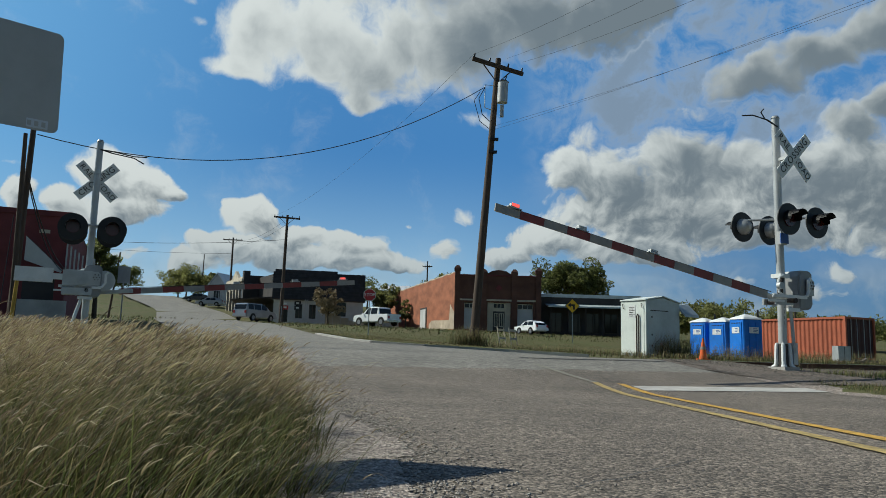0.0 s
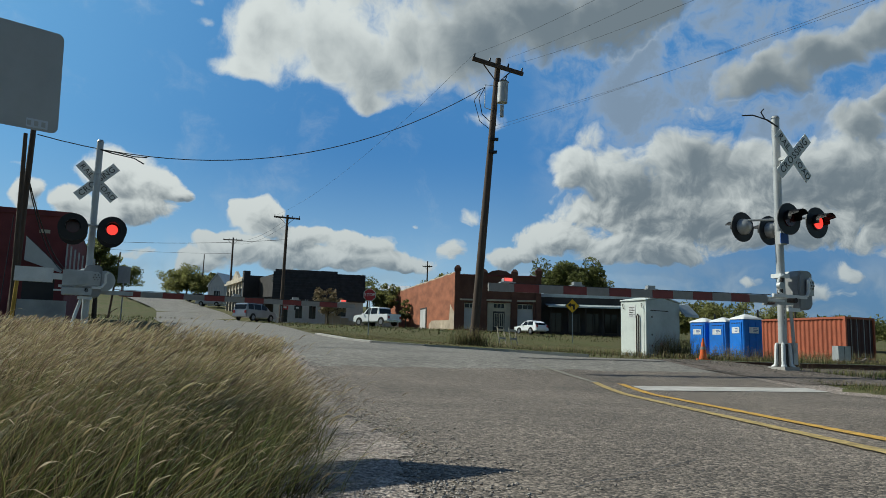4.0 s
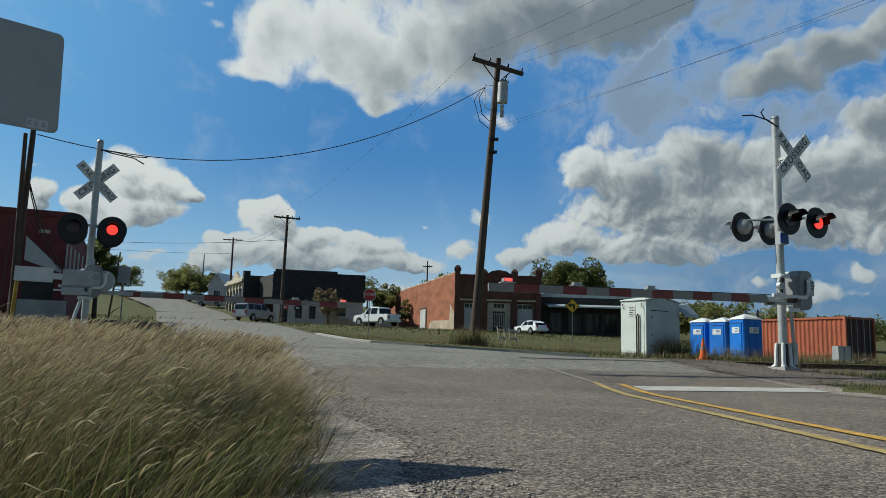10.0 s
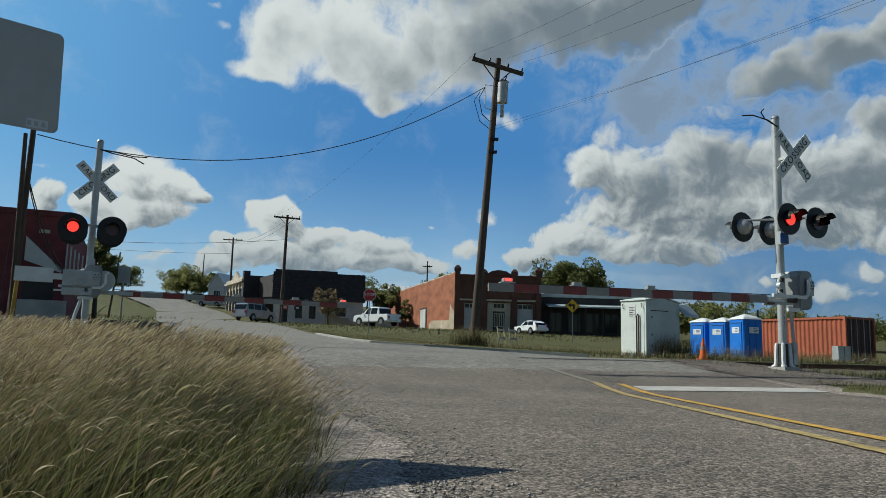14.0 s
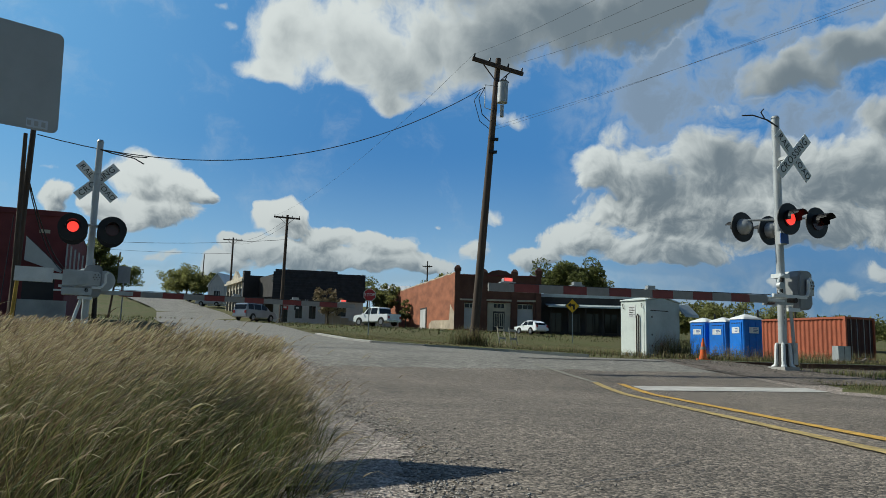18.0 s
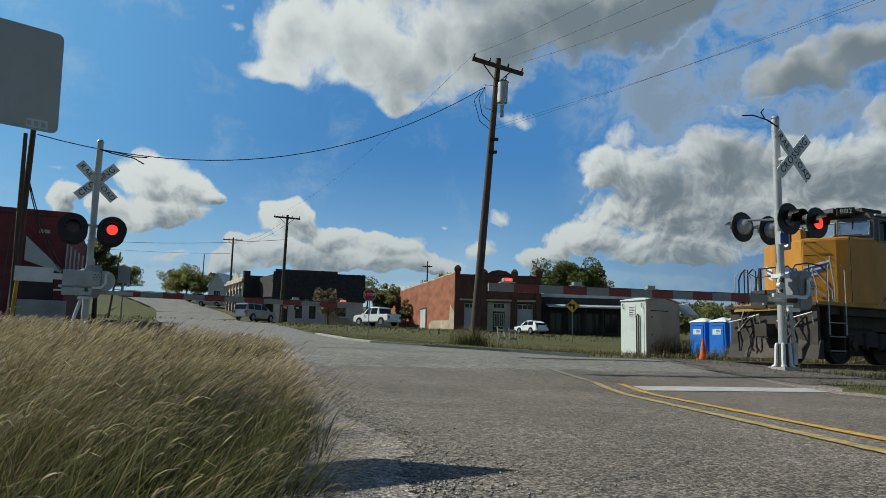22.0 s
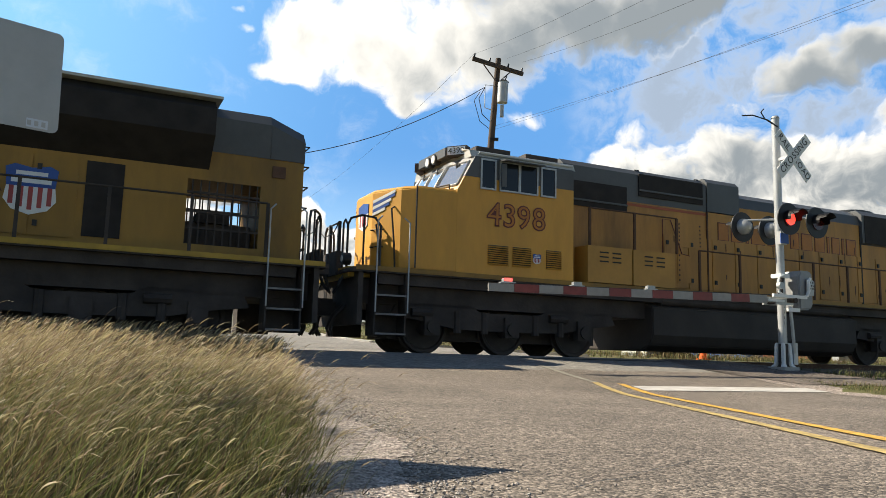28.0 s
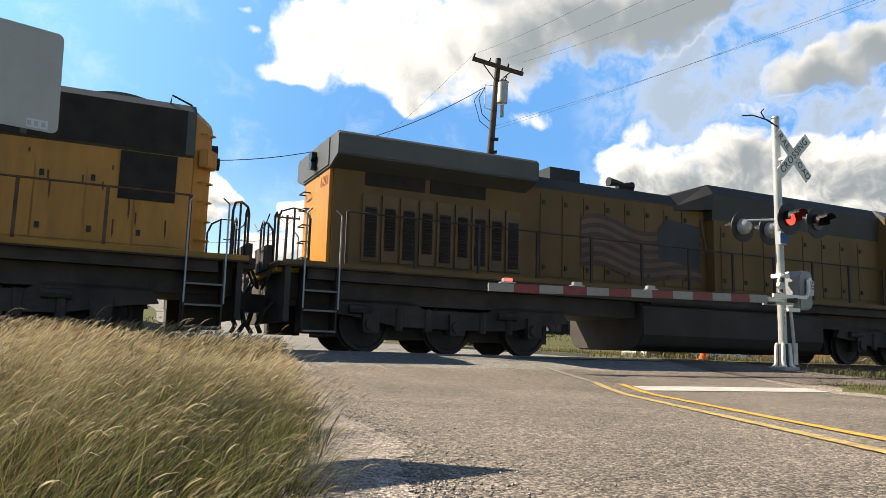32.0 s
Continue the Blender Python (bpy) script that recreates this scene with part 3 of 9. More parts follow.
        return k.outputs["Result"]

    blue = blend(ranged(low.outputs["X"], -5.0, -45.0), SKY_DEEP, SKY_SUNWARD)
    blue = blend(ranged(low.outputs["Y"], 16.0, 0.0), blue, blend(ranged(low.outputs["X"], -2.0, 22.0), SKY_LOW, SKY_RIGHT))
    heap = n.new("ShaderNodeVectorMath")
    heap.operation = "SCALE"
    l.new(ranged(low.outputs["Y"], 2.0, 15.0, CLOUD_GAIN * 0.74, CLOUD_GAIN), heap.inputs["Scale"])
    l.new(blend(ranged(low.outputs["Y"], 11.0, 1.0, 0.0, 0.5), mix.outputs["Result"], (0.55, 0.68, 0.82)), heap.inputs[0])
    em = n.new("ShaderNodeEmission")
    l.new(blend(cover, blue, heap.outputs[0]), em.inputs["Color"])
    l.new(em.outputs[0], out.inputs["Surface"])
    return m


def sky_sheet(name, az0, az1, el0, el1, radius):
    """Part of a far sphere round the place; its map is degrees of bearing and elevation."""
    bm = bmesh.new()
    lay = bm.loops.layers.uv.new("sky")
    na, ne = 60, 24
    at = lambda i, j: (az0 + (az1 - az0) * i / na, el0 + (el1 - el0) * j / ne)
    spot = lambda a, e: (radius * math.sin(radians(a)) * math.cos(radians(e)), radius * math.cos(radians(a)) * math.cos(radians(e)), radius * math.sin(radians(e)))
    vs = {(i, j): bm.verts.new(spot(*at(i, j))) for i in range(na + 1) for j in range(ne + 1)}
    for i in range(na):
        for j in range(ne):
            ks = ((i, j), (i + 1, j), (i + 1, j + 1), (i, j + 1))
            f = bm.faces.new([vs[k] for k in ks])
            for loop, k in zip(f.loops, ks):
                loop[lay].uv = at(*k)
    ob = part(name, bm, cloud_material(), smooth=True)
    ob.matrix_basis = pose(0, 0, 0.37)
    return ob


cloud_sheet = tagged(sky_sheet("cloud_backdrop", -58, 50, -1.5, 37, 2300), "drifting white and grey cumulus clouds far away", "clouds", kind="structure")

# ---- ground ----
EDGES = [((0.0, -9), (5.4, -9)), ((-0.1, 2.2), (5.38, 2.5)), ((-0.62, 4.84), (5.36, 6.0)), ((-1.4, 8.7), (5.35, 10.4)), ((-2.1, 11.5), (5.1, 12.6)),
         ((-2.9, 14.2), (4.7, 14.4)), ((-4.2, 17.2), (4.7, 18.6)), ((-6.6, 19.6), (3.4, 22.5)), ((-8.2, 23.0), (-0.5, 24.7)), ((-9.2, 26.0), (-3.0, 26.4)),
         ((-13, 36), (-5.5, 33.6)), ((-22.7, 60), (-12.0, 56)), ((-41, 108), (-31, 108)), ((-57, 137), (-46, 137)), ((-72, 165), (-60, 165))]


def edge_pair(t):
    """Both edges of the road at t pairs along it, rounded through the corners."""
    i = min(int(t), len(EDGES) - 2)
    f = t - i
    out = []
    for k in (0, 1):
        p = [Vector(EDGES[min(max(i + d, 0), len(EDGES) - 1)][k]) for d in (-1, 0, 1, 2)]
        out.append(0.5 * (2 * p[1] + (p[2] - p[0]) * f + (2 * p[0] - 5 * p[1] + 4 * p[2] - p[3]) * f * f + (3 * p[1] - p[0] - 3 * p[2] + p[3]) * f ** 3))
    return out


def track_q(x, y):
    return TRACK_OFF - (N.x * x + N.y * y)


def strip(name, rows, mat, lift, label, keep=None, kind="structure", category="road"):
    """A sheet laid on the land over rows of plan points."""
    verts, faces = [], []
    w = len(rows[0])
    for row in rows:
        verts += [(p[0], p[1], height(p[0], p[1]) + lift) for p in row]
    for i in range(len(rows) - 1):
        for j in range(w - 1):
            a = i * w + j
            c = (Vector(verts[a]) + Vector(verts[a + w + 1])) / 2
            if keep is None or keep(c.x, c.y):
                faces.append((a, a + 1, a + w + 1, a + w))
    return tagged(raw(name, verts, faces, mat, smooth=True), label, category, kind=kind)


ROAD_ROWS = []
for k in range(14 * 12 + 1):
    a, b = edge_pair(k / 12)
    ROAD_ROWS.append([a.lerp(b, j / 16) for j in range(17)])


def under_road(x, y):
    for k in range(0, 14 * 12, 3):
        a, b = ROAD_ROWS[k][0], ROAD_ROWS[k][16]
        if abs(y - (a.y + b.y) / 2) < 4 + abs(a.y - b.y) and (a.x - 0.3 < x < b.x + 0.3) and abs(y - a.lerp(b, (x - a.x) / (b.x - a.x)).y) < 2.5 + 0.03 * y:
            return True
    return False


def build_ground():
    rings = [0.0] + [0.35 * 1.052 ** i for i in range(178)]
    count = 220
    verts, faces = [(0, 0, -0.03)], []
    for r in rings[1:]:
        for j in range(count):
            a = 2 * math.pi * j / count
            x, y = r * math.sin(a), r * math.cos(a)
            z = height(x, y)
            q = abs(track_q(x, y))
            if r > 2:
                z += 0.03 * noise.noise((x * 0.5, y * 0.5, 0)) * smoothstep(q, 4, 7)
            z -= 0.18 * (1 - smoothstep(q, 1.8, 2.8))
            if r < 190 and under_road(x, y):
                z -= 0.1 + 0.002 * r
            verts.append((x, y, z))
    for j in range(count):
        faces.append((0, 1 + (j + 1) % count, 1 + j))
    for i in range(len(rings) - 2):
        for j in range(count):
            a, b = 1 + i * count + j, 1 + i * count + (j + 1) % count
            faces.append((a, b, b + count, a + count))
    tagged(raw("ground", verts, faces, GROUND, smooth=True), "dry grassy ground rising to a low hill", "ground", kind="structure")


build_ground()
strip("road", ROAD_ROWS, ASPHALT, 0.0, "chip-sealed grey asphalt road leading up to the crossing", lambda x, y: track_q(x, y) > 5.0)
strip("road_crossing", ROAD_ROWS, ASPHALT_FAR, 0.0, "worn pale asphalt over the crossing and up the hill", lambda x, y: track_q(x, y) <= 5.0 and abs(track_q(x, y)) > 0.9)
strip("crossing_panel", [[U * s + N * (TRACK_OFF + o) for o in (-0.63, 0, 0.63)] for s in np.linspace(1.4, 12.2, 28)], ASPHALT_FAR, -0.006, "asphalt fill between the rails at the crossing")
for off in (-0.84, 0.84):
    strip("rail_fill", [[U * s + N * (TRACK_OFF + off + o) for o in (-0.1, 0.1)] for s in np.linspace(1.4, 12.2, 28)], ASPHALT_FAR, -0.005, "asphalt edge beside the rail")
# pale gravel shoulders
shoulder = []
for k in range(0, 62 * 12):
    a, b = edge_pair(k / 144)
    out = 0.35 + 0.12 * noise.noise((k * 0.025, 1, 0)) + 0.02 * k / 72
    ragged = 0.09 * noise.noise((a.y * 1.7, 0, 0)) + 0.07 * noise.noise((a.y * 6, 4, 0)) + 0.04 * noise.noise((a.y * 22, 8, 0))
    shoulder.append([Vector((a.x - out - 0.4, a.y + 0.1)), Vector((a.x - out * 0.5, a.y)), Vector((a.x + 0.02 + ragged, a.y))])
strip("gravel_shoulder", shoulder, GRAVEL, 0.004, "pale loose gravel shoulder beside the asphalt", category="gravel")
shoulder = []
for k in range(0, 50):
    a, b = edge_pair(k / 12)
    shoulder.append([Vector((b.x - 0.05 + 0.08 * noise.noise((k * 0.5, 5, 0)), b.y)), Vector((b.x + 0.4, b.y)), Vector((b.x + 0.9, b.y))])
strip("gravel_shoulder", shoulder, GRAVEL, 0.004, "narrow gravel strip along the road edge", category="gravel")
shoulder = []
for k in range(49, 84):
    a, b = edge_pair(k / 12)
    shoulder.append([Vector((b.x - 0.04, b.y)), Vector((b.x + 0.5, b.y + 0.05)), Vector((b.x + 1.1 + 0.15 * noise.noise((k * 0.4, 2, 0)), b.y + 0.1)), Vector((b.x + 1.7 + 0.3 * noise.noise((k * 0.4, 9, 0)), b.y + 0.15))])
strip("crossing_shoulder", shoulder, BALLAST, 0.003, "stony ground packed against the crossing edge", lambda x, y: abs(track_q(x, y)) > 0.95, category="gravel")
# painted lines
for x0 in (2.075, 2.42):
    strip("yellow_line", [[Vector((x0 + o + 0.012 * noise.noise((y * 5, o * 40 + x0, 0)) + 0.008 * noise.noise((y * 19, o * 40 + x0, 3)), y)) for o in (-0.05, 0, 0.05)] for y in np.linspace(-8.8, 10.2, 560)], LINE_YELLOW if x0 > 2.2 else LINE_PALE, 0.007, "worn yellow centre line painted on the asphalt", category="road marking")
strip("stop_line", [[Vector((x, 9.3 + (x - 2.5) * 0.42 + d)) for x in np.linspace(2.5, 5.36, 12)] for d in (0, 0.32, 0.66)], LINE_WHITE, 0.007, "white stop line painted across the lane", category="road marking")
strip("worn_line", [[Vector((2.075 - 0.2 * (y - 10.2) + o, y)) for o in (-0.05, 0.05)] for y in np.linspace(10.25, 12.6, 12)], LINE_FAINT, 0.007, "faint worn centre line towards the rails", category="road marking")
# dark strip added on the asphalt to draw the dark flangeway gaps
strip("flangeway_strip", [[U * s + N * (TRACK_OFF - 3.0 - 0.06 * noise.noise((s, 7, 0)) + o) for o in (0, 0.2)] for s in np.linspace(7.4, 10.8, 24)], BLACK_STRIP, 0.006, "dark strip laid for the flangeway line before the rails", category="seam")
strip("road_crack", [[Vector((x, 2.39 + 1.17 * (x - 0.43) + 0.05 * noise.noise((x * 9, 3, 0)) + 0.02 * noise.noise((x * 40, 3, 0)) + d)) for x in np.linspace(0.42, 1.1, 60)] for d in (0, 0.008)], BLACK, 0.006, "thin dark crack in the asphalt", category="crack")

# ---- track ----
def build_track():
    s0, s1, step = -60.0, 160.0, 1.0
    rows = []
    verts, faces = [], []
    prof = [(-3.0, -0.14), (-2.3, -0.04), (-1.5, 0.19), (-0.9, 0.2), (0, 0.19), (0.9, 0.2), (1.5, 0.19), (2.3, -0.02), (3.0, -0.14)]
    n = int((s1 - s0) / 0.5)
    for i in range(n + 1):
        s = s0 + 0.5 * i
        for o, z in prof:
            p = U * s + N * (TRACK_OFF + o)
            zz = z + 0.03 * noise.noise((s * 2, o * 3, 0)) if abs(o) > 1 else z
            if abs(o) > 1.7:
                zz = height(p.x, p.y) + (z - 0.02 if abs(o) > 2 else z)
            verts.append((p.x, p.y, zz - (0.25 if 1.2 < s < 12.1 + 0.47 * o else 0)))
    w = len(prof)
    for i in range(n):
        for j in range(w - 1):
            a = i * w + j
            faces.append((a, a + w, a + w + 1, a + 1))
    tagged(raw("ballast", verts, faces, BALLAST, smooth=False), "brown-grey stone ballast under the track", "ballast", kind="structure")
    outline = [(-0.07, -0.17), (0.07, -0.17), (0.07, -0.155), (0.012, -0.13), (0.012, -0.045), (0.036, -0.035), (0.036, -0.004), (-0.036, -0.004), (-0.036, -0.035), (-0.012, -0.045), (-0.012, -0.13), (-0.07, -0.155)]
    for off in (-0.755, 0.755):
        rail = part("rail", prism(outline, s0, s1, "x"), RUST)
        rail.matrix_basis = on_track(0, off)
        tagged(rail, "rusty steel running rail with a polished head", "rail", "rails of the track", "structure")
        head = part("rail_head", boxes((s0, s1, -0.03, 0.03, -0.004, 0.0)), RAIL_TOP, rail)
    tie = boxes((-0.11, 0.11, -1.3, 1.3, -0.34, -0.165))
    me = bpy.data.meshes.new("tie")
    tie.to_mesh(me)
    tie.free()
    me.materials.append(TIE_WOOD)
    base = thing("track_ties", on_track(0), "weathered wooden ties under the rails", "track ties")
    tagged(base, kind="structure")
    for i in range(170):
        s = -20 + 0.53 * i
        if not 1.0 < s < 12.5:
            share("tie", me, pose(s, random.uniform(-0.04, 0.04), random.uniform(-0.01, 0.004), 0, 0, random.uniform(-1, 1)), base)


build_track()
# stony ground between the road and the track
strip("stony_bank", [[U * s + N * (TRACK_OFF - o) for o in np.linspace(2.2, 7.2 - 0.10 * abs(s - 16), 10)] for s in np.linspace(10.2, 30, 60)], BALLAST, 0.012, "brown stony bank beside the track", lambda x, y: x > 5.0, category="gravel")
# ---- locomotives: x runs from the leading coupler back, -y is the side towards the road ----
SPEED = 5.86
LEAD_AT = {"first": 4.306 - 22.6, "second": 4.306, "third": 4.306 + 22.05}  # place of each leading coupler at 28 s


def train_pose(which, t):
    return on_track(LEAD_AT[which] - SPEED * (t - 28))


WHEELSETS = []


def wheelset_meshes():
    bm = bmesh.new()
    for y in (-0.755, 0.755):
        out = 1 if y > 0 else -1
        rings = []
        for r, d in ((0.10, -0.09), (0.44, -0.07), (0.47, -0.09), (0.56, -0.09), (0.565, -0.06), (0.525, -0.05), (0.52, 0.07), (0.46, 0.07), (0.43, 0.03), (0.17, 0.045), (0.13, 0.1), (0.05, 0.1)):
            rings.append([(r * math.cos(2 * math.pi * i / 28), y + out * d, r * math.sin(2 * math.pi * i / 28)) for i in range(28)])
        loft(rings, bm)
    rod(bm, (0, -0.75, 0), (0, 0.75, 0), 0.1, seg=10)
    return bm


_wheel = wheelset_meshes()
WHEEL_ME = bpy.data.meshes.new("wheelset")
_wheel.to_mesh(WHEEL_ME)
_wheel.free()
WHEEL_ME.materials.append(UNDER)
_latch = boxes((-0.035, 0.035, -0.016, 0.016, -0.05, 0.05))
LATCH_ME = bpy.data.meshes.new("latch")
_latch.to_mesh(LATCH_ME)
_latch.free()
LATCH_ME.materials.append(BLACK)


def truck(loco, cx):
    for y in (-1.08, 1.08):
        o = 1 if y > 0 else -1
        bm = prism([(cx - 2.75, 0.72), (cx - 2.6, 0.98), (cx - 1.0, 1.0), (cx - 0.7, 0.85), (cx + 0.7, 0.85), (cx + 1.0, 1.0), (cx + 2.6, 0.98), (cx + 2.75, 0.72),
                    (cx + 2.2, 0.66), (cx + 1.3, 0.5), (cx + 0.5, 0.48), (cx - 0.5, 0.48), (cx - 1.3, 0.5), (cx - 2.2, 0.66)], y - 0.07, y + 0.07)
        for dx in (-1.85, 0, 1.85):
            box(bm, cx + dx - 0.17, cx + dx + 0.17, y + o * 0.05 - 0.1, y + o * 0.05 + 0.1, 0.36, 0.78)
            rod(bm, (cx + dx, y + o * 0.1, 0.53), (cx + dx, y + o * 0.2, 0.53), 0.13, seg=12)
        for dx in (-1.25, -0.62, 0.62, 1.25):
            rod(bm, (cx + dx, y + o * 0.06, 0.42), (cx + dx, y + o * 0.06, 0.86), 0.085, seg=8)
        for dx in (-2.3, 0.95):
            rod(bm, (cx + dx, y + o * 0.1, 0.8), (cx + dx + 0.45, y + o * 0.1, 0.8), 0.09, seg=8)
        part("truck_frame", bm, UNDER, loco)
    part("traction_gear", boxes((cx - 2.55, cx + 2.55, -0.6, 0.6, 0.26, 1.0)), UNDER, loco)
    for dx in (-1.85, 0, 1.85):
        w = new("wheelset", WHEEL_ME)
        w.parent = loco
        w.matrix_basis = pose(cx + dx, 0, 0.525)
        WHEELSETS.append((w, cx + dx))


def railing(loco, x0, x1, y, z0, z1, step, ends=True, mat=None):
    """Stanchions and a top rail along the walkway."""
    mat = mat or UNDER
    o = 1 if y > 0 else -1
    n = max(1, round((x1 - x0) / step))
    for i in range(n + 1):
        x = x0 + (x1 - x0) * i / n
        bm = boxes((x - 0.028, x + 0.028, y - 0.02, y + 0.02, z0, z1))
        part("stanchion", bm, mat, loco)
    part("handrail", pipe([(x0, y, z1), (x1, y, z1)], 0.018), mat, loco)


def steps(loco, x0, x1, mat=None):
    for y in (-1, 1):
        bm = boxes((x0, x0 + 0.03, min(y * 1.1, y * 1.5), max(y * 1.1, y * 1.5), 0.3, 1.5), (x1 - 0.03, x1, min(y * 1.1, y * 1.5), max(y * 1.1, y * 1.5), 0.3, 1.5))
        box(bm, x0, x1, min(y * 1.05, y * 1.1), max(y * 1.05, y * 1.1), 0.3, 1.5)
        part("step_well", bm, UNDER, loco)
        for z in (0.33, 0.7, 1.06):
            st = part("step", boxes((x0, x1, min(y * 1.1, y * 1.54), max(y * 1.1, y * 1.54), z, z + 0.025)), UNDER, loco)
            part("step_edge", boxes((x0 + 0.02, x1 - 0.02, y * 1.54 - 0.008, y * 1.54 + 0.008, z - 0.005, z + 0.03)), MECH_DULL, st, "worn step edge")


def grab(parent, pts, mat=GALV, r=0.016, name="grab_iron"):
    return part(name, pipe(pts, r, 6), mat, parent)


def coupler_gear(loco, x, way):
    """Coupler, hoses and anticlimber at one end; way is -1 at the leading end."""
    bm = boxes((min(x, x - way * 0.75), max(x, x - way * 0.75), -0.1, 0.1, 0.76, 0.98))
    box(bm, min(x + way * 0.05, x - way * 0.3), max(x + way * 0.05, x - way * 0.3), -0.2, 0.2, 0.7, 1.04)
    part("coupler", bm, UNDER, loco, bevel=0.02)
    for y in (-0.75, -0.5, 0.4, 0.65):
        part("air_hose", pipe([(x - way * 0.45, y, 0.95), (x - way * 0.2, y * 0.95, 0.7), (x - way * 0.12, y * 0.8, 0.45), (x - way * 0.2, y * 0.7, 0.3)], 0.03), UNDER, loco)


def frame_parts(loco, length, tank0, tank1, t0, t1, stripe):
    part("walkway", boxes((0.25, length - 0.25, -1.52, 1.52, 1.5, 1.58)), UNDER, loco)
    for y in (-1.53, 1.53):
        part("sill_stripe", boxes((0.3, length - 0.3, y - 0.012, y + 0.012, 1.53, 1.62)), stripe, loco, "yellow stripe along the walkway edge")
    part("underframe", boxes((0.5, length - 0.5, -1.15, 1.15, 0.92, 1.5), (0.8, length - 0.8, -1.4, 1.4, 1.3, 1.5)), UNDER, loco)
    prof = [(-1.42, 1.18), (-1.42, 0.55), (-1.3, 0.32), (-1.0, 0.2), (1.0, 0.2), (1.3, 0.32), (1.42, 0.55), (1.42, 1.18), (1.2, 1.3), (-1.2, 1.3)]
    part("fuel_tank", prism(prof, tank0, tank1, "x"), TANK, loco, "dusty dark fuel tank", bevel=0.03)
    for y in (-1.3, 1.3):
        part("air_reservoir", rod(bmesh.new(), (tank0 + 0.3, y, 1.36), (tank1 - 0.5, y, 1.36), 0.12, seg=12), UNDER, loco)
    truck(loco, t0)
    truck(loco, t1)
    for end, way in ((0.0, -1), (length, 1)):
        a, b = sorted((end - way * 0.38, end - way * 0.48))
        part("pilot_plate", boxes((a, b, -1.45, 1.45, 0.5, 1.5)), DUSTY, loco, "dusty brown end plate")
        coupler_gear(loco, end, way)
        a, b = sorted((end - way * (0.26 if way < 0 else 0.12), end - way * 0.75))
        part("anticlimber", boxes((a, b, -1.2, 1.2, 1.42, 1.62)), SAFETY_YELLOW if way < 0 else UNDER, loco, bevel=0.03)
        s0, s1 = sorted((end - way * 0.7, end - way * 1.36))
        steps(loco, s0, s1)
        for y in (-1.56, 1.56):
            for xx in (s0, s1):
                grab(loco, [(xx, y, 0.75), (xx, y, 1.7), (xx, y, 2.5), (xx + (0.1 if xx == s0 else -0.1), y * 0.97, 2.6)])
        for y in (-0.95, 0.95):
            e = lambda d: end - way * (d + (0.16 if way < 0 else 0.0))
            part("end_rail", pipe([(e(0.2), y * 0.8, 1.6), (e(0.2), y * 0.8, 2.5), (e(0.24), y * 0.86, 2.62), (e(0.4), y * 1.1, 2.66), (e(0.56), y * 1.4, 2.58), (e(0.62), y * 1.56, 2.4), (e(0.62), y * 1.56, 1.6)], 0.024), BLACK, loco)
            part("end_rail", pipe([(e(0.2), y * 0.5, 1.6), (e(0.2), y * 0.5, 2.55), (e(0.2), y * 0.62, 2.62), (e(0.2), y * 0.78, 2.5)], 0.022), BLACK, loco)
            part("end_rail", pipe([(e(0.42), y * 1.15, 1.6), (e(0.42), y * 1.15, 2.64)], 0.02), BLACK, loco)
            part("control_hose", pipe([(e(0.14), y * 0.9, 1.5), (e(0.02), y * 0.88, 1.25), (e(-0.04), y * 0.8, 1.12), (e(0.06), y * 0.72, 1.25), (e(0.14), y * 0.7, 1.45)], 0.03), BLACK, loco)
            part("drop_step", boxes((min(e(0.05), e(0.16)), max(e(0.05), e(0.16)), y * 0.3 - 0.25, y * 0.3 + 0.25, 1.5, 1.98)), UNDER, loco)
        part("safety_chain", pipe([(end - way * 0.2, -0.7, 2.55), (end - way * 0.2, -0.3, 2.35), (end - way * 0.2, 0.3, 2.35), (end - way * 0.2, 0.7, 2.55)], 0.012), BLACK, loco)


def plow(loco):
    bm = loft([[(0.28, -1.5, 0.12), (0.28, 1.5, 0.12), (0.52, 1.5, 0.12), (0.52, -1.5, 0.12)], [(0.42, -1.5, 0.62), (0.42, 1.5, 0.62), (0.52, 1.5, 0.62), (0.52, -1.5, 0.62)]])
    part("snow_plow", bm, DUSTY, loco, "worn steel snow plow")
    for y, b in ((-1.1, 0.2), (-0.75, -0.15), (0.7, 0.2), (1.05, -0.2)):
        part("brake_hose", pipe([(0.36, y, 1.25), (0.2, y + b * 0.4, 1.05), (0.08, y + b, 0.85), (0.14, y + b * 1.2, 0.55), (0.1, y + b, 0.3)], 0.028), BLACK, loco)
    for y0, y1, z in ((-1.4, -0.3, 1.32), (0.3, 1.4, 1.32)):
        part("cut_lever", pipe([(0.3, y0, z - 0.3), (0.24, y0, z), (0.2, (y0 + y1) / 2, z - 0.12), (0.24, y1, z - 0.2)], 0.022), GALV, loco)
    bm = loft([[(0.14, 0.0, 0.12), (0.36, -1.46, 0.12), (0.4, -1.46, 0.12), (0.4, 0.0, 0.12)], [(0.3, 0.0, 0.66), (0.44, -1.46, 0.66), (0.48, -1.46, 0.66), (0.48, 0.0, 0.66)]])
    loft([[(0.14, 0.0, 0.12), (0.4, 0.0, 0.12), (0.4, 1.46, 0.12), (0.36, 1.46, 0.12)], [(0.3, 0.0, 0.66), (0.48, 0.0, 0.66), (0.48, 1.46, 0.66), (0.44, 1.46, 0.66)]], bm)
    part("plow_blade", bm, PLOW_STEEL, loco, "scraped dusty plow blade")


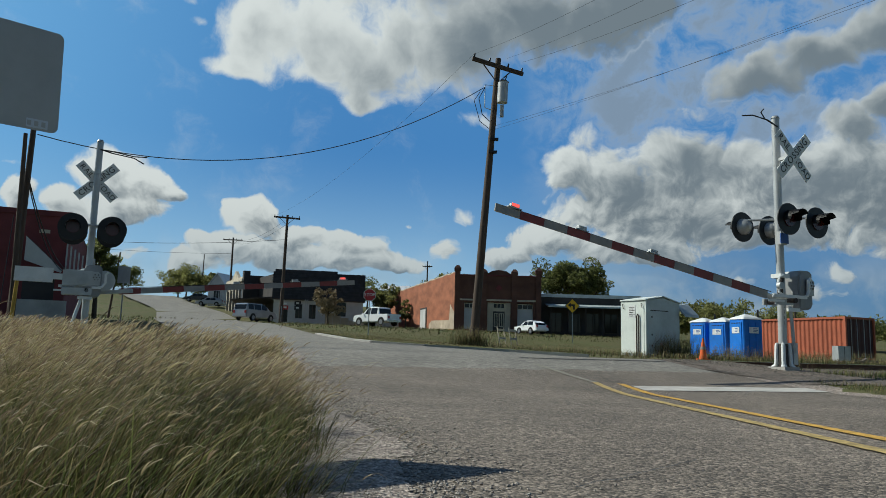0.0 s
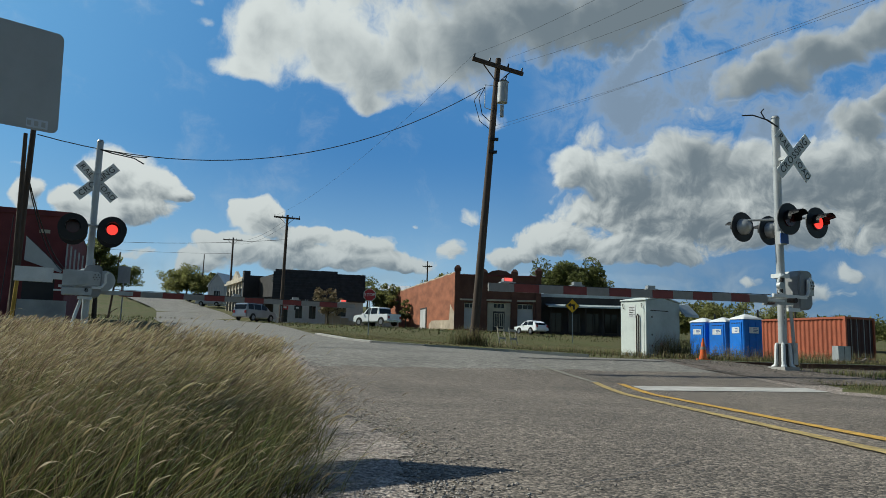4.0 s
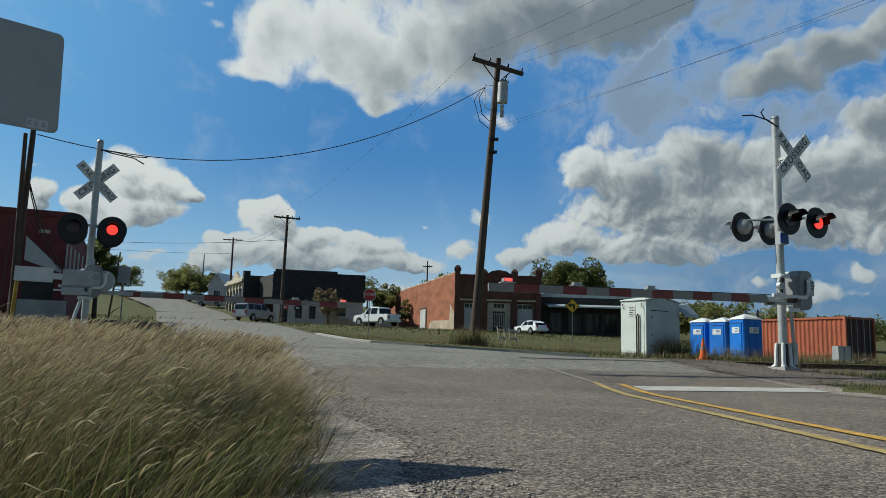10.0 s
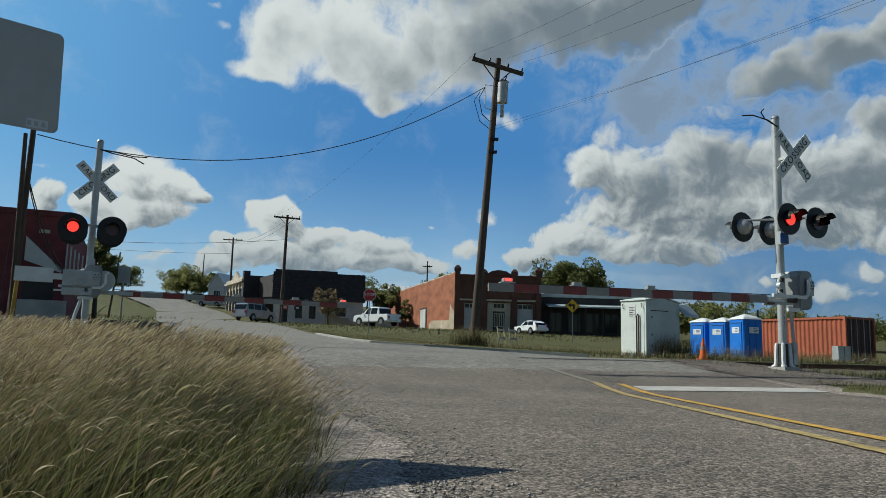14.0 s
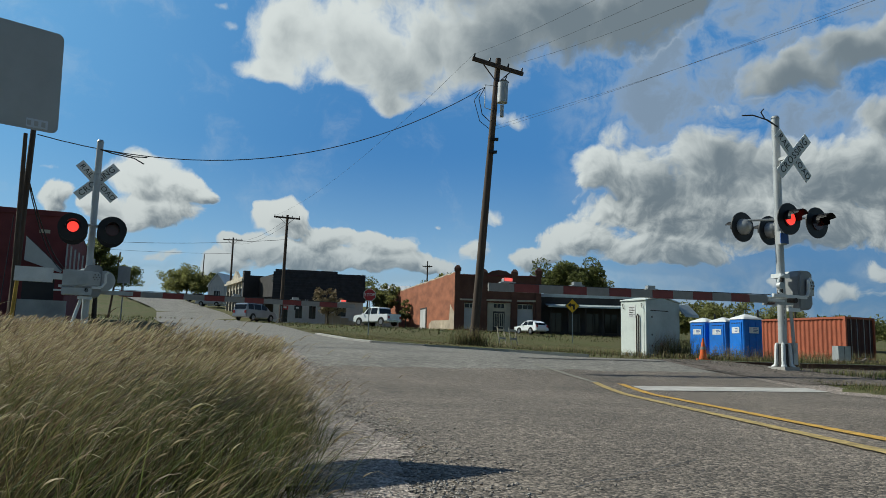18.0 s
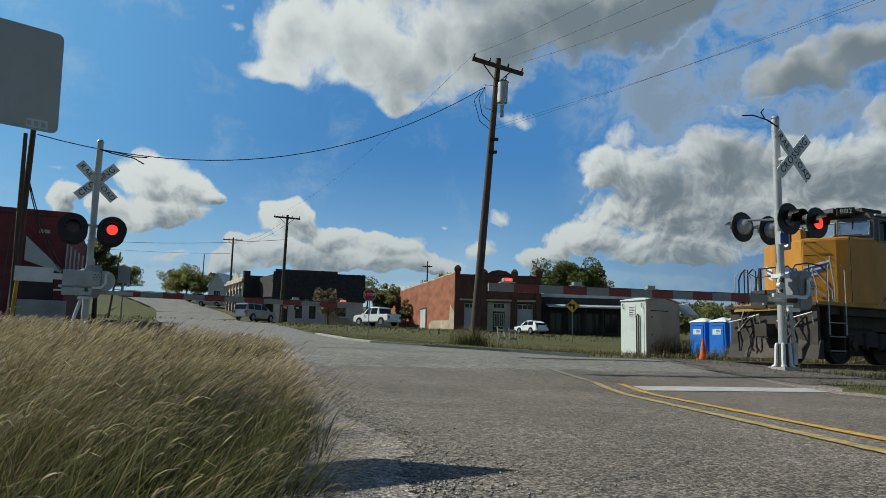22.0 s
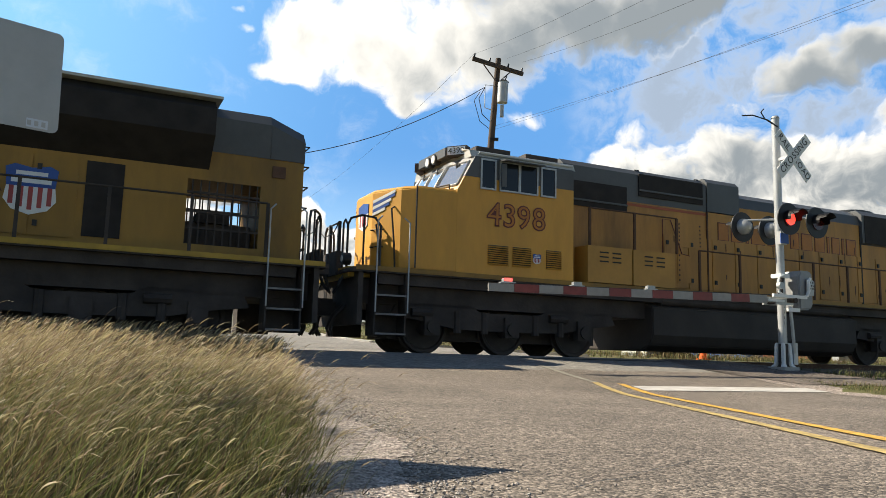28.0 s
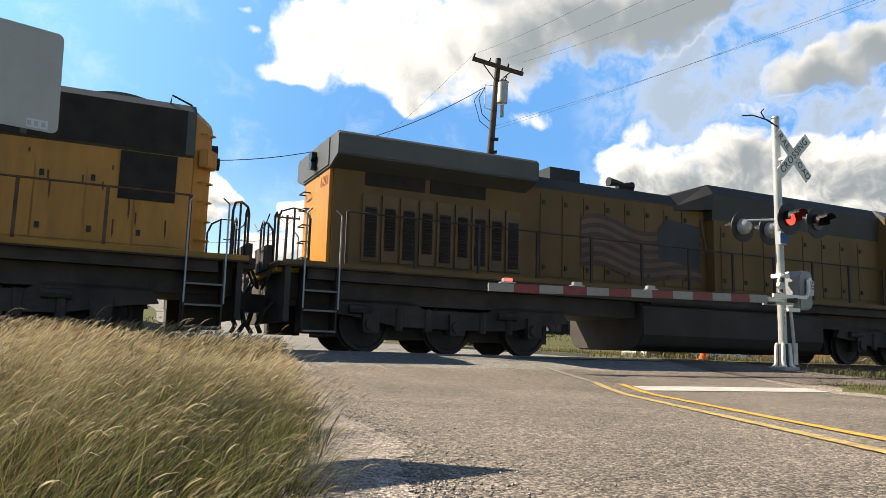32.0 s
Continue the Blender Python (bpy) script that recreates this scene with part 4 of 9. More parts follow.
def window(loco, x0, x1, z0, z1, y, frame_mat, glass=None):
    o = -1 if y < 0 else 1
    f = 0.035
    bm = boxes((x0 - f, x1 + f, min(y, y + o * 0.03), max(y, y + o * 0.03), z1, z1 + f), (x0 - f, x1 + f, min(y, y + o * 0.03), max(y, y + o * 0.03), z0 - f, z0),
               (x0 - f, x0, min(y, y + o * 0.03), max(y, y + o * 0.03), z0, z1), (x1, x1 + f, min(y, y + o * 0.03), max(y, y + o * 0.03), z0, z1))
    w = part("window_frame", bm, frame_mat, loco)
    part("pane", boxes((x0, x1, min(y, y + o * 0.012), max(y, y + o * 0.012), z0, z1)), glass or GLASS_DARK, w)


def louvre(loco, x0, x1, z0, z1, y, count, mat, back=None):
    o = -1 if y < 0 else 1
    base = part("vent", boxes((x0, x1, min(y, y + o * 0.012), max(y, y + o * 0.012), z0, z1)), back or BLACK, loco)
    h = (z1 - z0) / count
    bm = bmesh.new()
    for i in range(count):
        z = z0 + h * i
        prism([(y + o * 0.012, z), (y + o * 0.045, z), (y + o * 0.012, z + h * 0.6)], x0, x1, "x", bm)
    part("slats", bm, mat, base)


def panel(loco, name, x0, x1, z0, z1, y, mat, label="", depth=0.02):
    o = -1 if y < 0 else 1
    return part(name, boxes((x0, x1, min(y, y + o * depth), max(y, y + o * depth), z0, z1)), mat, loco, label)


def door_row(loco, x0, x1, z0, z1, y, count, mat, latch=True):
    """Hinged hood doors with thin gaps and small latches."""
    w = (x1 - x0) / count
    for i in range(count):
        d = panel(loco, "hood_door", x0 + i * w + 0.015, x0 + (i + 1) * w - 0.015, z0, z1, y, mat, depth=0.022)
        if latch:
            o = -1 if y < 0 else 1
            for z in (z0 + 0.2, z1 - 0.2):
                share("latch", LATCH_ME, pose(x0 + i * w + 0.1, y + o * 0.034, z), d)


def fan(loco, x, z, r=0.62):
    bm = bmesh.new()
    for a, b, rr in ((0, 0.12, r), (0.12, 0.17, r * 0.8)):
        prism(disc(rr, 28), z + a, z + b, "z", bm)
    bmesh.ops.translate(bm, vec=(x, 0, 0), verts=bm.verts)
    part("roof_fan", bm, LOCO_GREY, loco, bevel=0.015)


def flag_mural(loco, x0, x1, z0, z1, y, flip=False, mats=(FLAG_RED, FLAG_GREY, FLAG_BLUE)):
    """A faded waving flag painted on the hood: plain wavy stripes and a dark canton."""
    o = -1 if y < 0 else 1
    rows, n = 11, 26
    for k in range(rows):
        verts, faces = [], []
        for i in range(n + 1):
            f = i / n
            x = x0 + (x1 - x0) * f
            u = 1 - f if flip else f
            wave = 0.13 * math.sin(u * 8.5 + 0.6) * (0.35 + u) - 0.25 * (1 - u) * 0.3
            top = z0 + (z1 - z0) * (k + 1) / rows + wave
            bot = z0 + (z1 - z0) * k / rows + wave
            verts += [(x, y + o * 0.026, max(1.72, bot)), (x, y + o * 0.026, max(1.74, top))]
        for i in range(n):
            faces.append((2 * i, 2 * i + 2, 2 * i + 3, 2 * i + 1))
        raw("flag_stripe", verts, faces, mats[k % 2], loco, "faded painted flag stripe")
    a, b = ((x1 - 1.35, x1 - 0.05) if flip else (x0 + 0.15, x0 + 1.45))
    outline = [(a, z1 - 0.75), (b, z1 - 0.95), (b + (0.1 if not flip else 0.0), z1 + 0.12), (a + 0.3, z1 + 0.22), (a, z1 - 0.05)]
    part("flag_canton", prism(outline, min(y + o * 0.027, y + o * 0.031), max(y + o * 0.027, y + o * 0.031)), mats[2], loco, "dark blue painted flag corner")
    pole_x = x1 + 0.05 if flip else x0
    part("flag_pole", pipe([(pole_x + (0.35 if flip else -0.35), y + o * 0.03, 1.72), (pole_x + (-0.05 if flip else 0.1), y + o * 0.03, z1 + 0.3)], 0.025), mats[1], loco, "painted pale flag staff")


def shield(loco, x, z, y, w, axis="y"):
    """A plain emblem: blue top with bars for its writing, red and white stripes below."""
    o = -1 if y < 0 else 1
    h = w * 1.05
    out = [(x - w * .5, z + h * .42), (x - w * .33, z + h * .5), (x, z + h * .44), (x + w * .33, z + h * .5), (x + w * .5, z + h * .42), (x + w * .46, z + h * .05), (x - w * .46, z + h * .05)]
    low = [(x - w * .46, z + h * .05), (x + w * .46, z + h * .05), (x + w * .5, z - h * .22), (x + w * .34, z - h * .42), (x, z - h * .52), (x - w * .34, z - h * .42), (x - w * .5, z - h * .22)]
    e = part("emblem", prism(low, *sorted((y + o * 0.024, y + o * 0.03))), WHITE_PAINT, loco, "red, white and blue shield emblem")
    part("emblem_top", prism(out, *sorted((y + o * 0.024, y + o * 0.034))), BLUE_PAINT, e)
    bm = bmesh.new()
    for i in range(-2, 3):
        box(bm, x + i * w * 0.18 - w * 0.045, x + i * w * 0.18 + w * 0.045, *sorted((y + o * 0.03, y + o * 0.034)), z - h * (0.42 - 0.05 * abs(i)), z + h * 0.05)
    part("emblem_stripes", bm, SHIELD_RED, e)
    bm = boxes((x - w * .3, x + w * .3, *sorted((y + o * 0.034, y + o * 0.037)), z + h * .28, z + h * .36), (x - w * .38, x + w * .38, *sorted((y + o * 0.034, y + o * 0.037)), z + h * .12, z + h * .22))
    part("emblem_bars", bm, WHITE_PAINT, e)


def nose_facet(nf, f2, sgn):
    """Pose on a slanting nose facet: x runs to the right along it, -y looks out."""
    a, b = Vector((nf, sgn * 0.5)), Vector((f2, sgn * 1.2))
    if sgn > 0:
        a, b = b, a
    mid, d = (a + b) / 2, b - a
    return pose(mid.x, mid.y, 0, 0, 0, math.degrees(math.atan2(d.y, d.x))), d.length


def wing_emblem(nose, nf, f2, zc):
    """Blue and white wing bars on both facets and a small striped shield between them."""
    for sgn in (-1, 1):
        m, w = nose_facet(nf, f2, sgn)
        for k, (z, reach, mat) in enumerate(((0.17, 0.8, WHITE_PAINT), (0.105, 0.78, BLUE_PAINT), (0.04, 0.66, WHITE_PAINT), (-0.025, 0.6, BLUE_PAINT), (-0.09, 0.46, WHITE_PAINT))):
            x0, x1 = (-w / 2 + 0.02, -w / 2 + reach * w) if sgn < 0 else (w / 2 - reach * w, w / 2 - 0.02)
            tip = x1 if sgn < 0 else x0
            root = x0 if sgn < 0 else x1
            bar = part("wing_bar", prism([(root, z), (tip, z + 0.22 * reach), (tip, z + 0.22 * reach + 0.055), (root, z + 0.06)], -0.012, 0.0), mat, nose, "painted wing emblem bar")
            bar.matrix_basis = m @ pose(0, 0, zc)
    bm = prism([(-0.3, zc + 0.2), (0, zc + 0.25), (0.3, zc + 0.2), (0.3, zc), (-0.3, zc)], nf - 0.02, nf, "x")
    part("emblem_top", bm, BLUE_PAINT, nose)
    bm = prism([(-0.3, zc), (0.3, zc), (0.25, zc - 0.25), (0, zc - 0.34), (-0.25, zc - 0.25)], nf - 0.02, nf, "x")
    e = part("emblem_base", bm, WHITE_PAINT, nose)
    bm = bmesh.new()
    for i in (-1, 0, 1):
        box(bm, nf - 0.024, nf - 0.02, i * 0.16 - 0.035, i * 0.16 + 0.035, zc - 0.24, zc)
    part("emblem_stripes", bm, SHIELD_RED, e)


def number_outline(loco, text, x, z, y, size, face):
    o = -1 if y < 0 else 1
    turn = 0 if y < 0 else 180
    lettering("road_number", text, size, RED_EDGE, loco, pose(x, y + o * 0.012, z, 0, 0, turn), "dark red outlined number", 0.002, 1.05, 0.02)
    lettering("road_number", text, size, face, loco, pose(x, y + o * 0.017, z, 0, 0, turn), "red painted number", 0.002, 1.05, -0.008)


def nose_and_cab(loco, spec):
    """The wide nose with slanting facets and the cab behind it."""
    nf, f2, f3, nb, zt = spec["nose"]
    c0, c1, slope, bow, zr = spec["cab"]
    z0 = 1.62
    plan = [(nf, -0.5), (nf, 0.5), (f2, 1.2), (f3, 1.43), (nb, 1.5), (nb, -1.5), (f3, -1.43), (f2, -1.2)]
    rings = []
    for z, k in ((z0, 0.0), (zt - 0.07, 0.0), (zt, 0.07)):
        rings.append([(max(x, x + k if x < nb else x), y * (1 - 0.6 * k), z) for x, y in plan])
    nose = part("nose", loft(rings), spec["paint"], loco, bevel=0.02)
    if spec.get("black_top"):
        part("nose_lamp_box", boxes((nf + 0.24, nf + 0.78, -0.42, 0.42, zt - 0.02, zt + 0.24)), BLACK, nose, "black lamp box on the nose", bevel=0.03)
        part("nose_lamp_plate", boxes((nf + 0.02, nf + 0.25, -0.46, 0.46, zt - 0.06, zt + 0.24)), spec["paint"], nose, bevel=0.03)
    part("seam", boxes((f3 - 0.012, f3 + 0.012, -1.447, -1.42, 1.65, zt - 0.03)), BLACK, nose)
    # cab shell, its front bowed in plan and leaning back under the windscreen
    def front(y, z):
        return c0 - bow * (1 - min(1.0, max(0.0, (abs(y) - 0.72) / 0.78))) + slope * max(0.0, (z - zt) / (zr - 0.3 - zt))
    rings = [[(front(y, z), y, z) for y in (-1.5, -0.72, 0.72, 1.5)] + [(c1, 1.5, z), (c1, -1.5, z)] for z in (z0, zt, zr - 0.3)]
    part("cab", loft(rings), spec["paint"], loco)
    up = spec["grey_from"]
    rings = [[(front(y, z) - 0.008, y * 1.006, z) for y in (-1.5, -0.72, 0.72, 1.5)] + [(c1 - 0.005, 1.508, z), (c1 - 0.005, -1.508, z)] for z in (up, zr - 0.29)]
    part("cab_top", loft(rings), LOCO_GREY, loco)
    top_front = c0 + slope - bow
    roof = [(-1.5, zr - 0.3), (-1.42, zr - 0.14), (-1.0, zr - 0.02), (0, zr + 0.03), (1.0, zr - 0.02), (1.42, zr - 0.14), (1.5, zr - 0.3)]
    rings = [[(c0 + slope - 0.08 - (bow + 0.04) * (1 - abs(y) / 1.5), y * (0.97 if k == 0 else 1), z) for y, z in roof] if k == 0 else [(c1 + 0.04, y, z) for y, z in roof] for k in (0, 1)]
    part("cab_roof", loft(rings), spec["roof"], loco)
    part("roof_edge", pipe([(c0 + slope + 0.1, -1.46, zr - 0.2), (c1, -1.46, zr - 0.2)], 0.03), LOCO_WHITE, loco, "pale roof gutter")
    for x in (c0 + slope + 0.3, c0 + slope + 1.55):
        part("roof_unit", boxes((x, x + 0.85, -0.95, -0.3, zr - 0.02, zr + 0.1)), UNDER, loco, bevel=0.02)
    # windscreen panes and wipers
    za, zc = zt + 0.12, zr - 0.4
    for ya, yb in ((-1.42, -0.78), (-0.66, -0.06), (0.06, 0.66), (0.78, 1.42)):
        verts = [(front(y, z) - 0.02, y, z) for y, z in ((ya, za), (yb, za), (yb, zc), (ya, zc))]
        w = raw("windscreen", verts, [(0, 1, 2, 3)], GLASS_SKY, loco, "windscreen reflecting the sky")
        part("windscreen_frame", pipe([*verts, verts[0]], 0.026), spec["frame"], w)
        ym = (ya + yb) / 2
        part("wiper", pipe([(front(ym, zc) - 0.07, ym, zc + 0.04), (front(ym, zc) - 0.07, ym + 0.04, (za + zc) / 2)], 0.016), BLACK, w)
    grab(loco, [(front(-1.3, za) - 0.1, -1.3, zt), (front(-1.3, za) - 0.1, -1.3, zt + 0.12), (front(-0.7, za) - 0.12, -0.7, zt + 0.12), (front(-0.7, za) - 0.12, -0.7, zt)], mat=BLACK)
    # side windows
    for y in (-1.508, 1.508):
        for a, b in spec["windows"]:
            window(loco, a, b, zr - 0.94, zr - 0.36, y, spec["frame"])
    for y in (-1.5, 1.5):
        o = 1 if y > 0 else -1
        part("sun_visor", prism([(y, zr - 0.3), (y + o * 0.3, zr - 0.36), (y + o * 0.3, zr - 0.38), (y, zr - 0.33)], spec["windows"][1][0] - 0.05, spec["windows"][2][1] + 0.05, "x"), LOCO_GREY, loco)
    part("mirror", boxes((spec["windows"][1][0] - 0.06, spec["windows"][1][0] + 0.06, -1.66, -1.63, zr - 0.9, zr - 0.42)), LOCO_GREY, loco)
    # number boards and lamps over the windscreen
    bx = top_front - 0.12
    part("board_housing", boxes((bx, bx + 0.35, -0.7, 0.7, zr - 0.16, zr + 0.03)), LOCO_GREY, loco, bevel=0.03)
    for sgn in (-1, 1):
        h = part("board_box", boxes((-0.23, 0.23, -0.09, 0.12, -0.12, 0.09)), UNDER, loco, bevel=0.03)
        h.matrix_basis = pose(bx + 0.18, sgn * 0.95, zr - 0.08, 0, 0, sgn * 48 if sgn < 0 else 180 + 48)
        b = part("number_board", boxes((-0.2, 0.2, -0.1, -0.09, -0.1, 0.07)), spec["board"], h, "lit number board")
        lettering("board_number", spec["number"], 0.18, spec["board_ink"], b, pose(0, -0.104, -0.02), depth=0.002)
    if spec.get("black_top"):
        recess = part("lamp_recess", boxes((nf - 0.01, nf + 0.02, -0.14, 0.14, zt - 0.28, zt + 0.2)), BLACK, nose, "black recess with two lit headlights")
        for z in (zt - 0.14, zt + 0.07):
            part("headlight", rod(bmesh.new(), (nf - 0.02, 0, z), (nf - 0.01, 0, z), 0.065, seg=16), LAMP_LIT, recess)
    for y in (() if spec.get("black_top") else (-0.16, 0.16)):
        lamp = part("headlight", rod(bmesh.new(), (spec["lamp"][0] - 0.05, y, spec["lamp"][1]), (spec["lamp"][0] + 0.1, y, spec["lamp"][1]), 0.12, seg=16), BLACK, loco)
        part("lens", rod(bmesh.new(), (spec["lamp"][0] - 0.06, y, spec["lamp"][1]), (spec["lamp"][0] - 0.05, y, spec["lamp"][1]), 0.09, seg=16), LAMP_WHITE, lamp)
    wing_emblem(nose, nf, f2, spec["wing_z"])
    m, w = nose_facet(nf, f2, -1)
    for z in spec["grabs"]:
        g = grab(nose, [(-w * 0.42, 0, z), (-w * 0.42, -0.1, z), (-w * 0.08, -0.1, z), (-w * 0.08, 0, z)], mat=BLACK, r=0.013)
        g.matrix_basis = m
    for k, xx in enumerate((-w * 0.1, w * 0.42)):
        g = grab(nose, [(xx, -0.06, 1.66), (xx, -0.1, 2.1), (xx - 0.1, -0.1, 2.55 + 0.3 * k), (xx - 0.1, 0, 2.6 + 0.3 * k)], r=0.018, name="nose_rail", mat=GALV if spec.get("black_top") else BLACK)
        g.matrix_basis = m
    for y in (-0.95, 0.95):
        d = part("ditch_lamp", rod(bmesh.new(), (0.2, y, 1.78), (0.36, y, 1.78), 0.12, seg=14), BLACK, loco)
        part("lens", rod(bmesh.new(), (0.19, y, 1.78), (0.2, y, 1.78), 0.06, seg=14), LAMP_LIT if spec.get("black_top") else LAMP_WHITE, d)
    for y in (-0.3, 0.3):
        part("nose_post", boxes((0.3, 0.36, y - 0.035, y + 0.035, 1.6, 2.62)), BLACK, loco)
    part("nose_post_rail", pipe([(0.33, -0.3, 2.6), (0.33, 0.3, 2.6)], 0.02), BLACK, loco)
    for sgn in ((-1, 1) if spec.get("black_top") else ()):
        grab(loco, [(0.4, sgn * 0.35, 2.62), (0.5, sgn * 0.5, 2.55), (nf - 0.02, sgn * 1.25, 1.75), (nf - 0.02, sgn * 1.28, 1.62)], r=0.02, name="slant_rail")
        grab(loco, [(nf - 0.08, sgn * 0.95, 2.5), (nf + 0.12, sgn * 1.3, 1.95), (nf + 0.12, sgn * 1.3, 1.64)], r=0.018, name="slant_rail")
def first_loco():
    loco = thing("locomotive", train_pose("first", 0), "yellow and grey freight locomotive leading the train, grimy underneath", "locomotive", "locomotives of the train")
    frame_parts(loco, 22.6, 7.0, 14.3, 3.9, 18.3, SAFETY_YELLOW)
    plow(loco)
    nose_and_cab(loco, {"nose": (1.08, 1.55, 1.79, 2.74, 3.46), "cab": (2.72, 5.1, 0.05, 0.48, 4.36), "board": BLACK, "board_ink": WHITE_PAINT, "grey_from": 3.42, "paint": YELLOW, "roof": LOCO_GREY, "frame": LOCO_EDGE,
                        "windows": ((2.93, 3.26), (3.4, 3.84), (3.88, 4.3), (4.45, 4.78)), "number": "8812", "lamp": (1.1, 3.6), "wing_z": 2.42, "grabs": (3.3, 2.95, 2.1), "black_top": True})
    number_outline(loco, "8812", 3.86, 2.88, -1.5, 0.7, RED_PAINT)
    number_outline(loco, "8812", 3.86, 2.88, 1.5, 0.7, RED_PAINT)
    part("seam", pipe([(3.0, -1.51, 1.75), (3.5, -1.51, 2.3), (5.08, -1.51, 2.36)], 0.012), BLACK, loco)
    louvre(loco, 3.75, 4.2, 1.85, 2.15, -1.505, 5, YELLOW)
    panel(loco, "seam", 5.08, 5.12, 1.64, 3.5, -1.49, BLACK)
    # equipment cabinet behind the cab, yellow below and grey above
    part("equipment_cabinet", boxes((5.1, 9.3, -1.3, 1.3, 1.6, 3.42)), YELLOW_DULL, loco, bevel=0.02)
    prof = [(-1.3, 3.42), (-1.3, 4.12), (-1.0, 4.36), (1.0, 4.36), (1.3, 4.12), (1.3, 3.42)]
    part("equipment_cabinet_top", prism(prof, 5.1, 9.3, "x"), LOCO_GREY, loco)
    for z0, z1 in ((2.7, 3.06), (1.92, 2.28)):
        g = panel(loco, "grille_frame", 5.42, 7.78, z0 - 0.12, z1 + 0.24, -1.3, YELLOW_DULL, depth=0.05)
        panel(g, "grille", 5.52, 7.62, z0, z1, -1.35, RUSTY_SCREEN, depth=0.012)
        louvre(g, 5.52, 7.62, z0, z1, -1.362, 9, RUSTY_SCREEN, back=SCREEN)
    part("panel_gap", boxes((5.2, 7.84, -1.304, -1.3, 2.52, 2.545)), BLACK, loco)
    part("panel_gap", boxes((7.81, 7.84, -1.304, -1.3, 1.64, 3.42)), BLACK, loco)
    frame = panel(loco, "intake_frame", 7.87, 9.05, 2.54, 3.34, -1.3, YELLOW_DULL, depth=0.03)
    panel(frame, "intake_screen", 7.95, 8.97, 2.64, 3.26, -1.33, SCREEN, "dark intake screen")
    panel(loco, "intake_screen", 7.74, 8.84, 3.64, 4.1, -1.3, SCREEN, "dark intake screen", depth=0.012)
    hatch = panel(loco, "hatch", 6.58, 7.52, 3.5, 4.08, -1.3, LOCO_GREY, depth=0.03)
    part("hatch_mark", boxes((6.95, 7.2, -1.336, -1.33, 3.72, 3.86)), LOCO_EDGE, hatch, "small pale worn label")
    for x in (6.7, 7.64, 8.9):
        grab(loco, [(x, -1.3, 3.55), (x, -1.36, 3.57), (x, -1.36, 4.05), (x, -1.3, 4.07)], mat=LOCO_EDGE, r=0.012)
    grab(loco, [(9.32, -1.06, 3.6), (9.32, -1.12, 3.5), (9.32, -1.12, 2.75), (9.5, -1.3, 2.6)], mat=UNDER, r=0.018)
    part("blower_housing", boxes((9.3, 10.55, -1.05, 1.05, 1.6, 3.6)), YELLOW_DULL, loco, bevel=0.02)
    part("blower_housing_top", prism([(-1.05, 3.6), (-1.05, 4.2), (-0.85, 4.42), (0.85, 4.42), (1.05, 4.2), (1.05, 3.6)], 9.3, 10.6, "x"), LOCO_GREY, loco)
    # long hood with its doors
    part("long_hood", boxes((10.55, 19.85, -0.97, 0.97, 1.6, 3.72)), YELLOW_DULL, loco)
    part("hood_end", boxes((21.15, 21.95, -0.97, 0.97, 1.6, 3.72)), YELLOW_DULL, loco)
    part("bay_sill", boxes((19.85, 21.15, -0.97, 0.97, 1.6, 1.82)), YELLOW_DULL, loco)
    part("bay_header", boxes((19.85, 21.15, -0.97, 0.97, 3.0, 3.72)), YELLOW_DULL, loco)
    part("hood_roof", prism([(-0.98, 3.7), (-0.8, 3.98), (0.8, 3.98), (0.98, 3.7)], 10.55, 14.7, "x"), LOCO_GREY, loco)
    door_row(loco, 10.7, 14.4, 1.75, 3.55, -0.97, 6, YELLOW_DULL)
    door_row(loco, 14.6, 18.1, 1.75, 3.1, -0.97, 5, YELLOW_DULL)
    flag_mural(loco, 10.6, 14.0, 1.95, 3.35, -0.99)
    # pale flat patches painted on for sky showing through open hood doors
    for a, b in ((10.75, 11.3), (11.4, 12.2)):
        part("sky_patch", prism([(a, 3.0), (a + .15, 2.92), (b - .05, 2.95), (b, 3.35), (b - .3, 3.6), (a, 3.58)], -1.028, -1.022), PALE_PANEL, loco, "pale sky-coloured patch on the hood")
    # flared radiator
    prof = [(-0.97, 3.2), (-1.48, 3.72), (-1.48, 4.2), (-1.2, 4.42), (1.2, 4.42), (1.48, 4.2), (1.48, 3.72), (0.97, 3.2)]
    part("radiator", prism(prof, 14.6, 20.2, "x"), SCREEN, loco, "flared dark radiator section")
    part("radiator_front", loft([[(14.0, -0.9, 3.98), (14.0, 0.9, 3.98), (14.0, 0.9, 3.9), (14.0, -0.9, 3.9)], [(14.6, -1.4, 4.4), (14.6, 1.4, 4.4), (14.6, 1.4, 3.9), (14.6, -1.4, 3.9)]]), LOCO_GREY, loco)
    part("radiator_lip", boxes((14.6, 20.3, -1.46, 1.46, 4.40, 4.45)), LOCO_WHITE, loco, "thin pale roof edge")
    part("hood_end_top", prism([(-0.98, 3.55), (-1.0, 4.2), (-0.8, 4.42), (0.8, 4.42), (1.0, 4.2), (0.98, 3.55)], 20.2, 21.3, "x"), LOCO_GREY, loco)
    rings = [[(x, -w, 3.55), (x, -w, z - 0.22), (x, -w * 0.8, z), (x, w * 0.8, z), (x, w, z - 0.22), (x, w, 3.55)] for x, w, z in ((21.3, 1.0, 4.42), (21.96, 0.985, 4.16))]
    part("hood_end_top", loft(rings), LOCO_GREY, loco)
    part("number_recess", boxes((21.35, 21.6, -1.0, -0.96, 3.2, 3.42)), RUST, loco)
    for x in (15.6, 17.2, 18.8):
        fan(loco, x, 4.44, 0.7)
